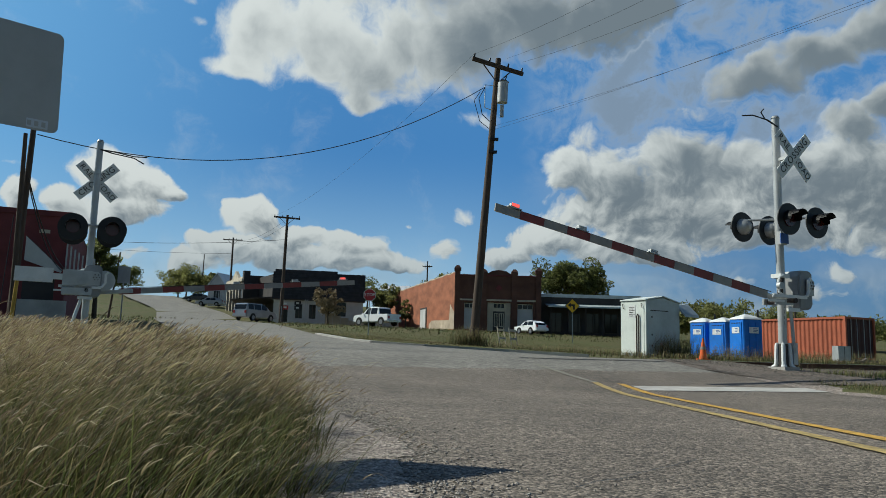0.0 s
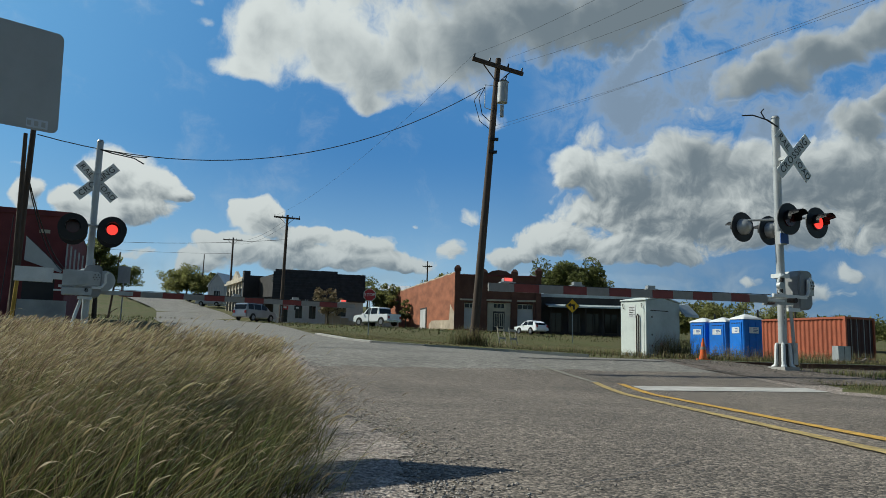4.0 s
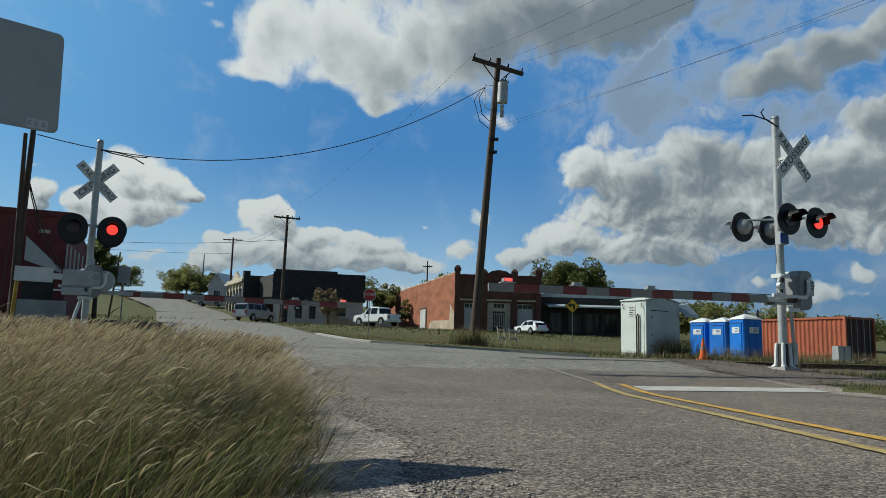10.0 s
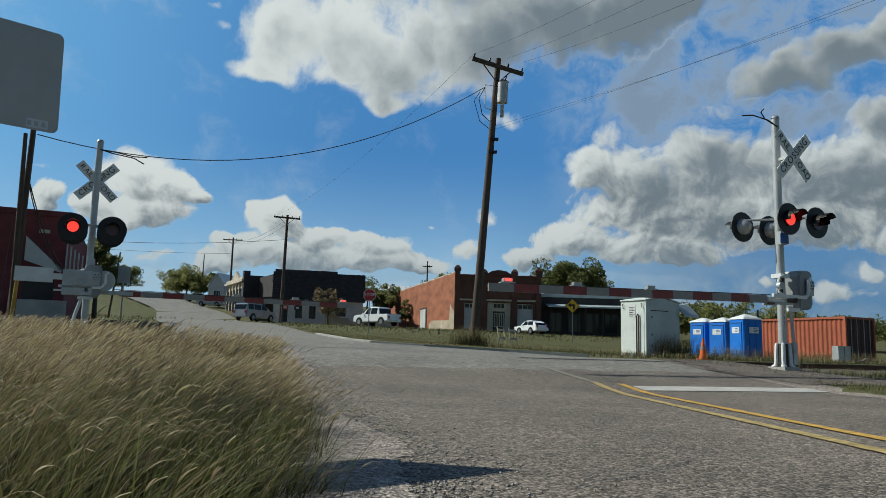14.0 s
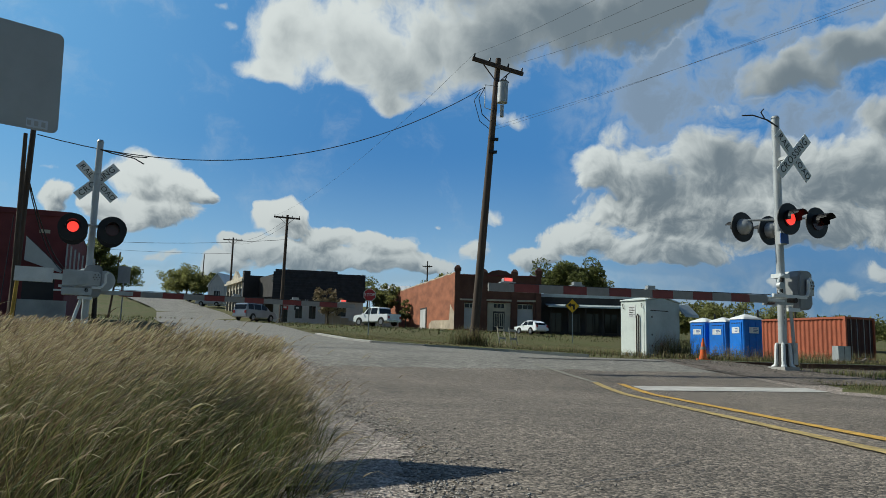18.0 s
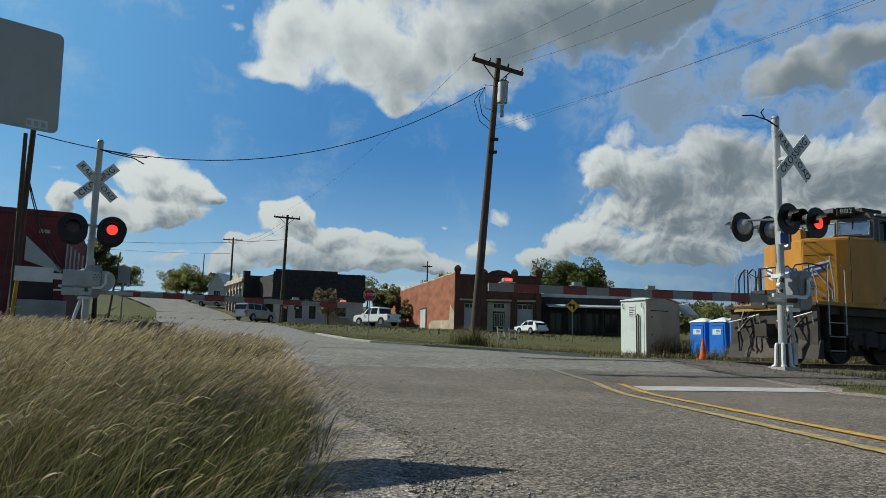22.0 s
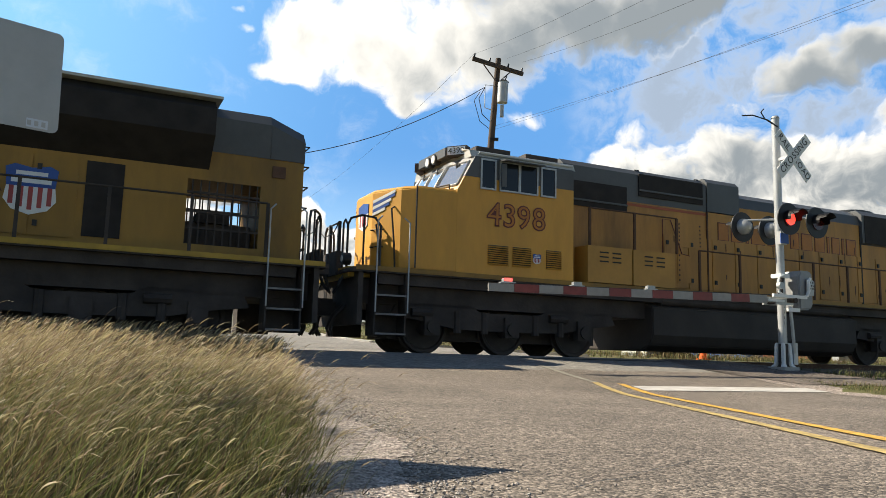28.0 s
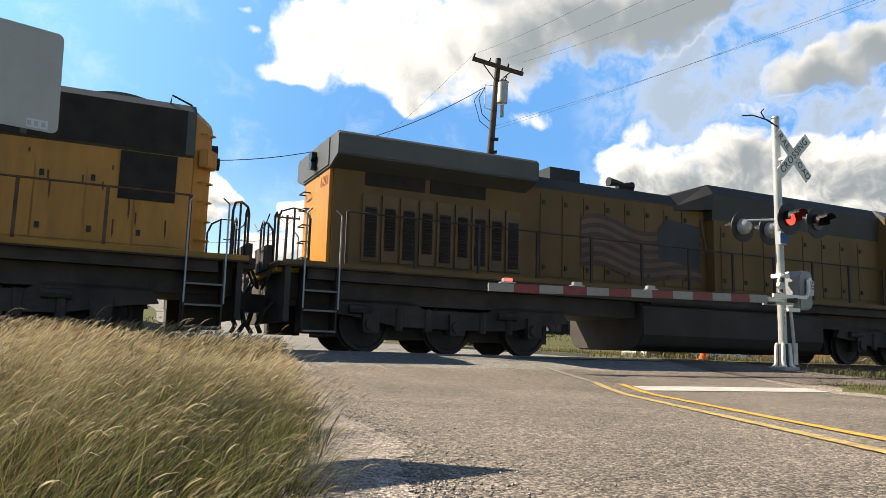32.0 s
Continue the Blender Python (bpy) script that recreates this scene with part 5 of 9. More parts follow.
    panel(loco, "open_door", 18.2, 18.8, 1.8, 3.1, -0.97, SCREEN, "dark open doorway")
    # the rear bay is open right through, with bars and machinery in it
    for y in (-0.93, 0.93):
        for k in range(9):
            part("bay_bar", boxes((19.93 + k * 0.145, 19.955 + k * 0.145, y - 0.012, y + 0.012, 1.82, 3.0)), UNDER, loco)
        for z in (2.1, 2.4, 2.75):
            part("bay_rail", boxes((19.85, 21.15, y - 0.02, y + 0.02, z, z + 0.04)), UNDER, loco)
    part("bay_machine", boxes((19.88, 21.12, -0.4, 0.4, 1.82, 2.3), (20.1, 20.7, -0.5, 0.3, 2.3, 2.48)), UNDER, loco, bevel=0.04)
    lettering("slogan_word", "BUILDING", 0.25, INK_BROWN, loco, pose(15.05, -1.0, 2.5), "small brown slogan word", 0.003, 1.1)
    lettering("slogan_word", "AMERICA", 0.25, INK_BROWN, loco, pose(16.42, -1.0, 2.5), "small brown slogan word", 0.003, 1.1)
    shield(loco, 17.4, 2.5, -0.975, 0.78)
    railing(loco, 9.4, 21.2, -1.48, 1.58, 2.6, 1.35, mat=UNDER)
    railing(loco, 9.4, 21.2, 1.48, 1.58, 2.6, 1.35, mat=UNDER)
    for z in (1.9, 2.3, 2.7, 3.1, 3.5, 3.9):
        grab(loco, [(21.95, -0.9, z), (22.06, -0.9, z), (22.06, -0.5, z), (21.95, -0.5, z)], mat=BLACK)
    horn = part("horn_cluster", rod(bmesh.new(), (12.1, 0, 3.98), (12.1, 0, 4.55), 0.05), BLACK, loco)
    for i, (dx, dz) in enumerate(((-0.5, 4.62), (-0.55, 4.5), (0.5, 4.56))):
        part("horn", rod(bmesh.new(), (12.1, 0.12 * (i - 1), dz), (12.1 + dx, 0.12 * (i - 1), dz), 0.035, 0.09, 12), BLACK, horn)
    return loco


def second_loco():
    loco = thing("locomotive", train_pose("second", 0), "yellow locomotive with grey roof and red outlined lettering", "locomotive", "locomotives of the train")
    frame_parts(loco, 22.05, 7.5, 14.5, 3.9, 17.6, YELLOW_DULL)
    nose_and_cab(loco, {"nose": (0.95, 1.3, 1.54, 2.44, 3.32), "cab": (2.4, 5.25, 0.4, 0.2, 4.36), "board": PALE_PANEL, "board_ink": BLACK, "grey_from": 3.62, "paint": YELLOW_CAB, "roof": LOCO_WHITE, "frame": GALV,
                        "windows": ((2.95, 3.25), (3.4, 3.82), (3.88, 4.28), (4.42, 4.74)), "number": "4398", "lamp": (2.5, 4.24), "wing_z": 2.85, "grabs": (2.45, 2.1), "black_top": False})
    number_outline(loco, "4398", 3.8, 2.86, -1.5, 0.68, LETTER_FILL)
    number_outline(loco, "4398", 3.8, 2.86, 1.5, 0.68, LETTER_FILL)
    for a, b in ((3.13, 3.6), (3.72, 4.16), (4.55, 4.92)):
        louvre(loco, a, b, 1.84, 2.24, -1.505, 9, YELLOW_CAB, back=UNDER)
    shield(loco, 4.3, 2.03, -1.5, 0.2)
    # hood, doors and roof
    part("hood", boxes((5.25, 20.75, -1.02, 1.02, 1.6, 3.68)), YELLOW_WORN, loco, bevel=0.02)
    part("red_band", boxes((5.25, 9.6, -1.03, 1.03, 3.58, 3.64)), RED_PAINT, loco, "thin red line under the grey roof")
    part("hood_roof", prism([(-1.02, 3.62), (-1.02, 4.36), (-0.86, 4.5), (0.86, 4.5), (1.02, 4.36), (1.02, 3.62)], 5.3, 9.6, "x"), LOCO_GREY, loco)
    part("hood_roof", prism([(-1.03, 3.7), (-1.03, 4.44), (-0.9, 4.56), (0.9, 4.56), (1.03, 4.44), (1.03, 3.7)], 9.63, 10.72, "x"), LOCO_GREY, loco)
    part("hood_roof", prism([(-1.02, 3.9), (-0.94, 4.18), (-0.7, 4.34), (0.7, 4.34), (0.94, 4.18), (1.02, 3.9)], 10.72, 15.4, "x"), LOCO_GREY, loco)
    part("hood_shoulder", boxes((10.72, 15.4, -1.018, 1.018, 3.67, 3.91)), YELLOW_WORN, loco, "sooty yellow hood side under the roof")
    for a, b, z0, z1 in ((5.5, 7.08, 3.42, 4.0), (7.45, 9.46, 3.84, 4.38)):
        s = panel(loco, "intake_screen", a, b, z0, z1, -1.03, SCREEN, "dark intake screen", depth=0.03)
        part("lifting_bar", boxes((a, b, -1.09, -1.06, z0 + 0.12, z0 + 0.16)), LOCO_GREY, s)
    for a, b in ((5.62, 6.84), (6.88, 8.1)):
        bx = part("battery_box", boxes((a, b, -1.52, -1.0, 1.64, 2.45)), BEIGE, loco, "beige battery box with short louvres", bevel=0.015)
        for c in (a + 0.32, b - 0.55):
            for z in (2.1, 2.2, 2.3):
                part("slot", boxes((c, c + 0.24, -1.53, -1.518, z, z + 0.03)), BLACK, bx)
    door_row(loco, 8.2, 20.6, 1.72, 3.0, -1.02, 16, YELLOW_WORN)
    rng = random.Random(17)
    for k in range(34):
        x, z = rng.uniform(8.4, 20.4), rng.uniform(2.0, 3.3)
        drop = rng.uniform(0.08, 0.4)
        part("rust_streak", prism([(x - 0.012, z), (x + 0.016, z), (x + 0.022, z - drop * 0.6), (x + 0.006, z - drop), (x - 0.01, z - drop * 0.7)], -1.046, -1.0435), RUST, loco)
    for x0, x1, z0, z1 in ((8.62, 9.42, 2.72, 3.32), (8.62, 9.42, 1.85, 2.55)):
        hatch = panel(loco, "bolted_hatch", x0, x1, z0, z1, -1.046, YELLOW_WORN, depth=0.012)
        for k in range(6):
            for a in (x0 + 0.05, x1 - 0.08):
                share("bolt", LATCH_ME, pose(a, -1.06, z0 + 0.06 + k * (z1 - z0 - 0.1) / 5) @ Matrix.Scale(0.4, 4), hatch)
    part("hinge_post", boxes((9.58, 9.62, -1.06, -1.03, 1.64, 3.68)), RUST, loco)
    part("hinge_post", boxes((15.34, 15.38, -1.05, -1.02, 1.64, 3.9)), BLACK, loco)
    part("seam", pipe([(8.15, -1.06, 2.5), (8.15, -1.06, 3.35), (8.4, -1.06, 3.35), (8.75, -1.06, 2.55), (9.0, -1.06, 2.52)], 0.013), RED_EDGE, loco)
    # lettering on the hood as plain outlined bars
    for start, widths in ((9.97, (0.36, 0.42, 0.1, 0.5, 0.42)), (12.55, (0.34, 0.42, 0.4, 0.1, 0.32, 0.1, 0.4))):
        x = start
        for w in widths:
            out = part("letter_bar", boxes((x, x + w, -1.03, -1.02, 2.99, 3.46)), RED_EDGE, loco)
            part("letter_face", boxes((x + 0.025, x + w - 0.025, -1.035, -1.02, 3.015, 3.435)), LETTER_FILL, out)
            x += w + 0.09
    # radiator with its fans
    part("radiator", prism([(-1.02, 3.36), (-1.08, 3.4), (-1.08, 4.2), (-0.9, 4.36), (0.9, 4.36), (1.08, 4.2), (1.08, 3.4), (1.02, 3.36)], 15.4, 20.75, "x"), LOCO_GREY, loco)
    for a, b in ((15.5, 18.0), (18.1, 20.6)):
        panel(loco, "radiator_screen", a, b, 3.4, 4.2, -1.08, SCREEN, "black radiator screen", depth=0.012)
    panel(loco, "low_screen", 19.55, 20.48, 2.5, 3.34, -1.045, SCREEN, "dark lower screen")
    for x in (16.3, 17.9, 19.5):
        fan(loco, x, 4.36, 0.68)
    railing(loco, 8.9, 20.7, -1.48, 1.58, 2.6, 1.32, mat=RUST)
    railing(loco, 5.7, 8.2, -1.48, 2.46, 3.3, 1.2, mat=RUST)
    railing(loco, 5.7, 20.7, 1.48, 1.58, 2.6, 1.32, mat=RUST)
    # chamfered end of the hood with its steps, number box and lamp
    ends = [[(x, -w, 1.6), (x, -w, z), (x, -w + 0.2, z + 0.16), (x, w - 0.2, z + 0.16), (x, w, z), (x, w, 1.6)] for x, w, z in ((20.75, 1.02, 4.16), (21.1, 0.72, 3.98))]
    part("hood_end", loft(ends), YELLOW_WORN, loco, "worn yellow chamfered hood end", bevel=0.02)
    for z in (1.9, 2.25, 2.6, 2.95, 3.85):
        grab(loco, [(20.86, -0.95, z), (20.97, -1.02, z), (21.13, -0.86, z), (21.05, -0.76, z)], mat=YELLOW)
    part("number_box", prism([(20.84, -1.0), (20.98, -1.12), (21.2, -0.82), (21.1, -0.7)], 3.22, 3.56, "z"), YELLOW_WORN, loco, bevel=0.02)
    part("rear_lamp", rod(bmesh.new(), (21.08, 0, 3.75), (21.3, 0, 3.75), 0.16, seg=14), BLACK, loco)
    part("side_lamp", rod(bmesh.new(), (21.08, -0.62, 3.4), (21.26, -0.62, 3.4), 0.12, seg=14), BLACK, loco)
    part("lifting_eye", pipe([(20.3, -0.92, 4.34), (20.32, -0.92, 4.5), (20.68, -0.92, 4.36)], 0.018), BLACK, loco)
    for x in (7.5, 9.4):
        part("lifting_eye", pipe([(x, -0.85, 4.4), (x, -0.85, 4.52), (x + 0.1, -0.85, 4.52), (x + 0.1, -0.85, 4.4)], 0.02), BLACK, loco)
    for x in (11.9, 12.4, 13.6):
        part("roof_cap", boxes((x, x + 0.25, -0.3, 0.3, 4.22, 4.32)), LOCO_GREY, loco, bevel=0.02)
    return loco


def third_loco():
    loco = thing("locomotive", train_pose("third", 0), "faded yellow locomotive running hood first, with overhanging radiator", "locomotive", "locomotives of the train")
    frame_parts(loco, 22.3, 8.6, 14.6, 4.0, 18.2, YELLOW_GRIMY_SHADED)
    # sides in the yellow darkened for grime and shade, hood end in brighter yellow
    part("long_hood", boxes((1.35, 17.2, -0.97, 0.97, 1.6, 3.75)), YELLOW_GRIMY_SHADED, loco, bevel=0.03)
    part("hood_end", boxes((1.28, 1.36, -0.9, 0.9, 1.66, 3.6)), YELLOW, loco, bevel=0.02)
    # overhanging radiator wings
    prof = [(-0.97, 3.55), (-1.5, 3.72), (-1.5, 4.12), (-1.4, 4.2), (1.4, 4.2), (1.5, 4.12), (1.5, 3.72), (0.97, 3.55)]
    part("radiator", prism(prof, 1.25, 5.75, "x"), LOCO_GREY, loco, "grey overhanging radiator", bevel=0.02)
    part("radiator_front", boxes((1.23, 1.31, -0.93, 0.93, 3.61, 4.17)), LOCO_GREY, loco, bevel=0.02)
    for z in (3.78, 3.98):
        part("headlight", rod(bmesh.new(), (1.12, 0, z), (1.25, 0, z), 0.1, seg=14), GLASS_DARK, loco)
    lettering("road_number", "6201", 0.3, RED_PAINT, loco, pose(1.275, -0.55, 3.35, 0, 0, -90), "faded red number", 0.002)
    for a, b in ((2.0, 3.3), (3.42, 4.72)):
        panel(loco, "intake_screen", a, b, 3.28, 3.58, -0.97, SCREEN, "dark intake screen")
    x = 1.95
    for i in range(9):
        w = 0.36 if i % 2 == 0 else 0.34
        d = panel(loco, "vent_door", x, x + w, 1.76, 3.1, -0.97, VENT_TAN, "grimy tan framed vent door", depth=0.04)
        louvre(d, x + 0.06, x + w - 0.06, 2.0 if i % 2 else 1.85, 2.85, -1.01, 14, VENT_BROWN, back=VENT_BROWN)
        x += w + 0.06
    part("hood_roof", prism([(-0.98, 3.72), (-0.8, 4.02), (0.8, 4.02), (0.98, 3.72)], 5.75, 11.0, "x"), ROOF_SOOT, loco)
    door_row(loco, 6.1, 10.8, 1.75, 3.6, -0.97, 8, YELLOW_GRIMY_SHADED)
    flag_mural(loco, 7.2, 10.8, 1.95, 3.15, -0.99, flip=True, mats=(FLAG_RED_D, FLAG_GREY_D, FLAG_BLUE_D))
    part("exhaust_pipe", boxes((6.75, 7.6, -0.4, 0.4, 4.0, 4.42)), BLACK, loco, bevel=0.06)
    horn = part("horn_cluster", rod(bmesh.new(), (9.1, 0, 4.0), (9.1, 0, 4.35), 0.05), BLACK, loco)
    for i, dx in enumerate((-0.45, 0.4, 0.5)):
        part("horn", rod(bmesh.new(), (9.1, 0.14 * (i - 1), 4.34), (9.1 + dx, 0.14 * (i - 1), 4.34), 0.04, 0.12, 12), BLACK, horn)
    prof = [(-1.25, 3.45), (-1.3, 4.1), (-1.1, 4.36), (1.1, 4.36), (1.3, 4.1), (1.25, 3.45)]
    part("blower_roof", prism(prof, 10.95, 17.3, "x"), ROOF_SOOT, loco, "raised sooty grey blower roof")
    ramp = [[(10.0, y, z) for y, z in ((-0.8, 4.03), (0.8, 4.03), (0.98, 3.72), (0.98, 3.62), (-0.98, 3.62), (-0.98, 3.72))],
            [(10.949, y, z) for y, z in ((-1.1, 4.36), (1.1, 4.36), (1.3, 4.1), (1.27, 3.7), (-1.27, 3.7), (-1.3, 4.1))]]
    part("blower_ramp", loft(ramp), ROOF_SOOT, loco)
    part("blower_cabinet", boxes((11.0, 17.2, -1.25, 1.25, 1.6, 3.46)), YELLOW_GRIMY_SHADED, loco, bevel=0.02)
    door_row(loco, 11.2, 17.0, 1.75, 3.3, -1.25, 8, YELLOW_GRIMY_SHADED)
    # cab and short nose at the trailing end
    part("cab", prism([(17.2, 1.6), (20.2, 1.6), (20.2, 3.3), (19.7, 4.1), (17.2, 4.1)], -1.5, 1.5), YELLOW_GRIMY_SHADED, loco, bevel=0.02)
    part("cab_roof", prism([(-1.5, 4.08), (-1.2, 4.34), (1.2, 4.34), (1.5, 4.08)], 17.2, 19.75, "x"), LOCO_GREY, loco)
    for y in (-1.508, 1.508):
        for a, b in ((17.6, 18.2), (18.4, 19.2)):
            window(loco, a, b, 3.35, 3.92, y, GALV)
    part("nose", loft([[(20.2, -1.45, 1.6), (20.2, -1.45, 3.3), (20.2, 1.45, 3.3), (20.2, 1.45, 1.6)], [(21.5, -0.95, 1.6), (21.5, -0.95, 3.25), (21.5, 0.95, 3.25), (21.5, 0.95, 1.6)]]), YELLOW_GRIMY_SHADED, loco, bevel=0.03)
    railing(loco, 1.5, 17.0, -1.48, 1.58, 2.62, 1.45, mat=UNDER)
    railing(loco, 1.5, 17.0, 1.48, 1.58, 2.62, 1.45, mat=UNDER)
    for z in (1.9, 2.25, 2.6, 2.95, 3.3):
        grab(loco, [(1.28, 0.8, z), (1.14, 0.8, z), (1.14, 0.45, z), (1.28, 0.45, z)], mat=BLACK)
    return loco


FIRST, SECOND, THIRD = first_loco(), second_loco(), third_loco()
MECH_GREY = material("weathered_grey_case", (0.3, 0.305, 0.31), 0.55, 0.2, vary=0.15, scale=3, fine=25, bump=0.04, stain=0.25)
# ---- crossing signals: -y is the side towards the road, the arm reaches along -x ----
FLASHERS = []


def flasher(sig, x, y, z, way, r, lit=True):
    """Black background disc, hood and a lens that glows when it comes forward; way is -1 towards -y."""
    lamp = part("lamp_housing", loft([[(x + a * r, y - way * d, z + b * r) for a, b in disc(1, 18)] for d, r in ((0.0, 0.17), (0.08, 0.16), (0.16, 0.1), (0.19, 0.04))]), GALV, sig, smooth=True)
    bm = bmesh.new()
    prism([(x + a, z + b) for a, b in disc(r, 36)], *sorted((y, y + way * 0.018)), "y", bm)
    part("background_disc", bm, BLACK, sig, "round black lamp background")
    part("dark_lens", prism([(x + a, z + b) for a, b in disc(0.15, 28)], *sorted((y + way * 0.018, y + way * 0.04))), LAMP_DARK, lamp)
    bm = bmesh.new()
    n = 20
    rings = []
    for d, k in ((0.02, 1.0), (0.34, 0.92)):
        ring = []
        for i in range(n + 1):
            a = math.pi * (-0.08 + 1.16 * i / n)
            drop = 0.0 if d < 0.1 else 0.0
            ring.append((x + 0.165 * k * math.cos(a), y + way * (d if 0.15 < i / n < 0.85 or d < 0.1 else d * 0.55), z + 0.165 * k * math.sin(a) + drop))
        rings.append(ring)
    vs = [[bm.verts.new(p) for p in ring] for ring in rings]
    for i in range(n):
        bm.faces.new((vs[0][i], vs[0][i + 1], vs[1][i + 1], vs[1][i]))
    bmesh.ops.solidify(bm, geom=bm.faces[:], thickness=0.008)
    part("visor", bm, BLACK, lamp)
    if lit:
        glow = part("lit_lens", prism([(a, b) for a, b in disc(0.125, 24)], *sorted((0.0, way * 0.014))), LAMP_RED, sig, "glowing red signal lens")
        glow.matrix_basis = pose(x, y + way * 0.042, z)
        FLASHERS.append((glow, x, y, z, way))
    return lamp


def crossbuck(sig, x, y, z, way, half=0.6):
    for k, (turn, words, dz) in enumerate(((-45, (("RAIL", -0.34), ("ROAD", 0.325)), 0), (45, (("CROSSING", 0.0),), -0.012))):
        bm = boxes((-half, half, -0.006, 0.006, -0.115, 0.115))
        blade = part("crossbuck_blade", bm, WHITE_PAINT, sig, "white crossbuck blade with black letters")
        blade.matrix_basis = pose(x, y + way * 0.014 * k, z, 0, 45 if k == 0 else -45, 0)
        for word, px in words:
            lettering("blade_text", word, 0.185 if len(word) < 5 else 0.2, BLACK, blade, pose(px, -0.009, 0), depth=0.002, spacing=1.0 if len(word) < 5 else 1.1)


def gate_arm(sig, length, count, mat_first):
    """The arm as one part: grey and red panels end to end, tapering, with lamps on top."""
    arm = part("gate_arm", boxes((-0.75, 0.15, 0.0, 0.04, -0.05, 0.05)), GALV, sig, "striped gate arm")
    x = -0.42
    w = (length - 0.42) / count
    for i in range(count):
        t = i / count
        h0 = 0.074 - 0.01 * t
        bm = boxes((x - w + 0.002, x - 0.002, -0.02 - 0.012, 0.0, -h0, h0))
        part("arm_panel", bm, ARM_RED if i % 2 == mat_first else ARM_WHITE, arm, "red reflective panel" if i % 2 == mat_first else "pale reflective panel")
        x -= w
    for k, px in enumerate((-length + 0.35, -length * 0.74, -length * 0.5)):
        base = part("arm_lamp", boxes((px - 0.13, px + 0.13, -0.05, 0.04, 0.072, 0.09), (px - 0.08, px + 0.08, -0.045, 0.03, 0.09, 0.145)), GALV, arm, bevel=0.01)
    part("arm_lens", boxes((-length + 0.28, -length + 0.42, -0.052, 0.034, 0.1, 0.152)), LAMP_ARM, arm, "lit red lamp on the arm tip")
    part("arm_cable", pipe([(-0.3, 0.0, 0.09), (-length * 0.5, 0.0, 0.075), (-length + 0.4, 0.0, 0.07)], 0.008), WIRE, arm)
    return arm


def crossing_signal(m, label, tall, arm_len, front, count, lamp_z, buck_z, lamp_gap, lamp_out, buck_out, disc_r, back_lamps, mech_x, pivot):
    sig = thing("crossing_signal", m, label, "railroad signal", "crossing signals")
    part("mast", rod(bmesh.new(), (0, 0, 0.25), (0, 0, tall), 0.083, 0.078, 18), SILVER, sig, smooth=True)
    part("mast_cap", rod(bmesh.new(), (0, 0, tall), (0, 0, tall + 0.05), 0.09, 0.06, 18), SILVER, sig, smooth=True)
    part("base_plate", boxes((-0.2, 0.2, -0.2, 0.2, -0.1, 0.03)), CONCRETE, sig, bevel=0.02)
    if front > 0:
        part("mast_foot", rod(bmesh.new(), (0, 0, -0.3), (0, 0, 0.26), 0.083, 0.083, 18), SILVER, sig, smooth=True)
    else:
        part("pedestal", rod(bmesh.new(), (0, 0, 0.03), (0, 0, 0.48), 0.095, 0.09, 16), UNDER, sig)
    for x in ((-0.1, 0.1) if front < 0 else ()):
        for y in (-0.09, 0.09):
            leg = part("pedestal_leg", loft([[(x * k - 0.045 * q, y * k - 0.035 * q, z), (x * k + 0.045 * q, y * k - 0.035 * q, z), (x * k + 0.045 * q, y * k + 0.035 * q, z), (x * k - 0.045 * q, y * k + 0.035 * q, z)]
                                             for z, k, q in ((0.03, 1.3, 1.25), (0.08, 1.0, 0.85), (0.44, 0.85, 0.85), (0.5, 0.8, 0.6))]), WHITE_PAINT, sig, "white painted pedestal leg", bevel=0.01)
    for z in (buck_z - 0.12, buck_z + 0.15, lamp_z + 0.1, lamp_z - 0.35):
        part("clamp_band", rod(bmesh.new(), (0, 0, z - 0.03), (0, 0, z + 0.03), 0.08, seg=18), GALV, sig)
    # crossbuck on its bracket
    o = -1 if front < 0 else 1
    part("buck_bracket", boxes((-0.03, 0.03, *sorted((0.0, o * buck_out)), buck_z - 0.03, buck_z + 0.03)), GALV, sig)
    crossbuck(sig, 0, o * buck_out, buck_z, -1)
    # lamp arms
    for way, out in ((-1, lamp_out), (1, lamp_out if back_lamps else 0)):
        if not out:
            continue
        part("lamp_arm", pipe([(-lamp_gap / 2, way * (out - 0.12), lamp_z + 0.12), (0, way * 0.06, lamp_z + 0.12), (lamp_gap / 2, way * (out - 0.12), lamp_z + 0.12)], 0.026, 8), GALV, sig)
        for x in (-lamp_gap / 2, lamp_gap / 2):
            flasher(sig, x, way * out, lamp_z, way, disc_r, lit=way < 0)
    if front < 0:
        part("junction_box", boxes((-0.14, 0.02, -0.16, -0.07, lamp_z - 0.42, lamp_z - 0.16)), SILVER, sig, bevel=0.015)
    if front < 0:
        part("blue_notice", boxes((-0.17, 0.05, -0.18, -0.165, lamp_z - 0.4, lamp_z - 0.2)), BLUE_PAINT, sig, "small blue notice plate")
    f = o
    part("loose_cable", pipe([(0, -0.07, tall - 0.2), (f * 0.35, -0.12, tall - 0.12 - 0.12 * (f > 0)), (f * 0.8, -0.15, tall - 0.1 - 0.2 * (f > 0)), (f * 1.1, -0.16, tall - 0.16 - 0.12 * (f > 0))], 0.014), WIRE, sig)
    part("loose_cable", pipe([(0, -0.07, tall - 0.2), (f * 0.3, 0.0, tall - 0.05 - 0.2 * (f > 0)), (f * (0.38 if f < 0 else 0.8), 0.02, tall + (0.08 if f < 0 else -0.3)), (f * (0.3 if f < 0 else 1.05), 0.02, tall + (0.16 if f < 0 else -0.42))], 0.014), WIRE, sig)
    # gate mechanism
    z = pivot[2]
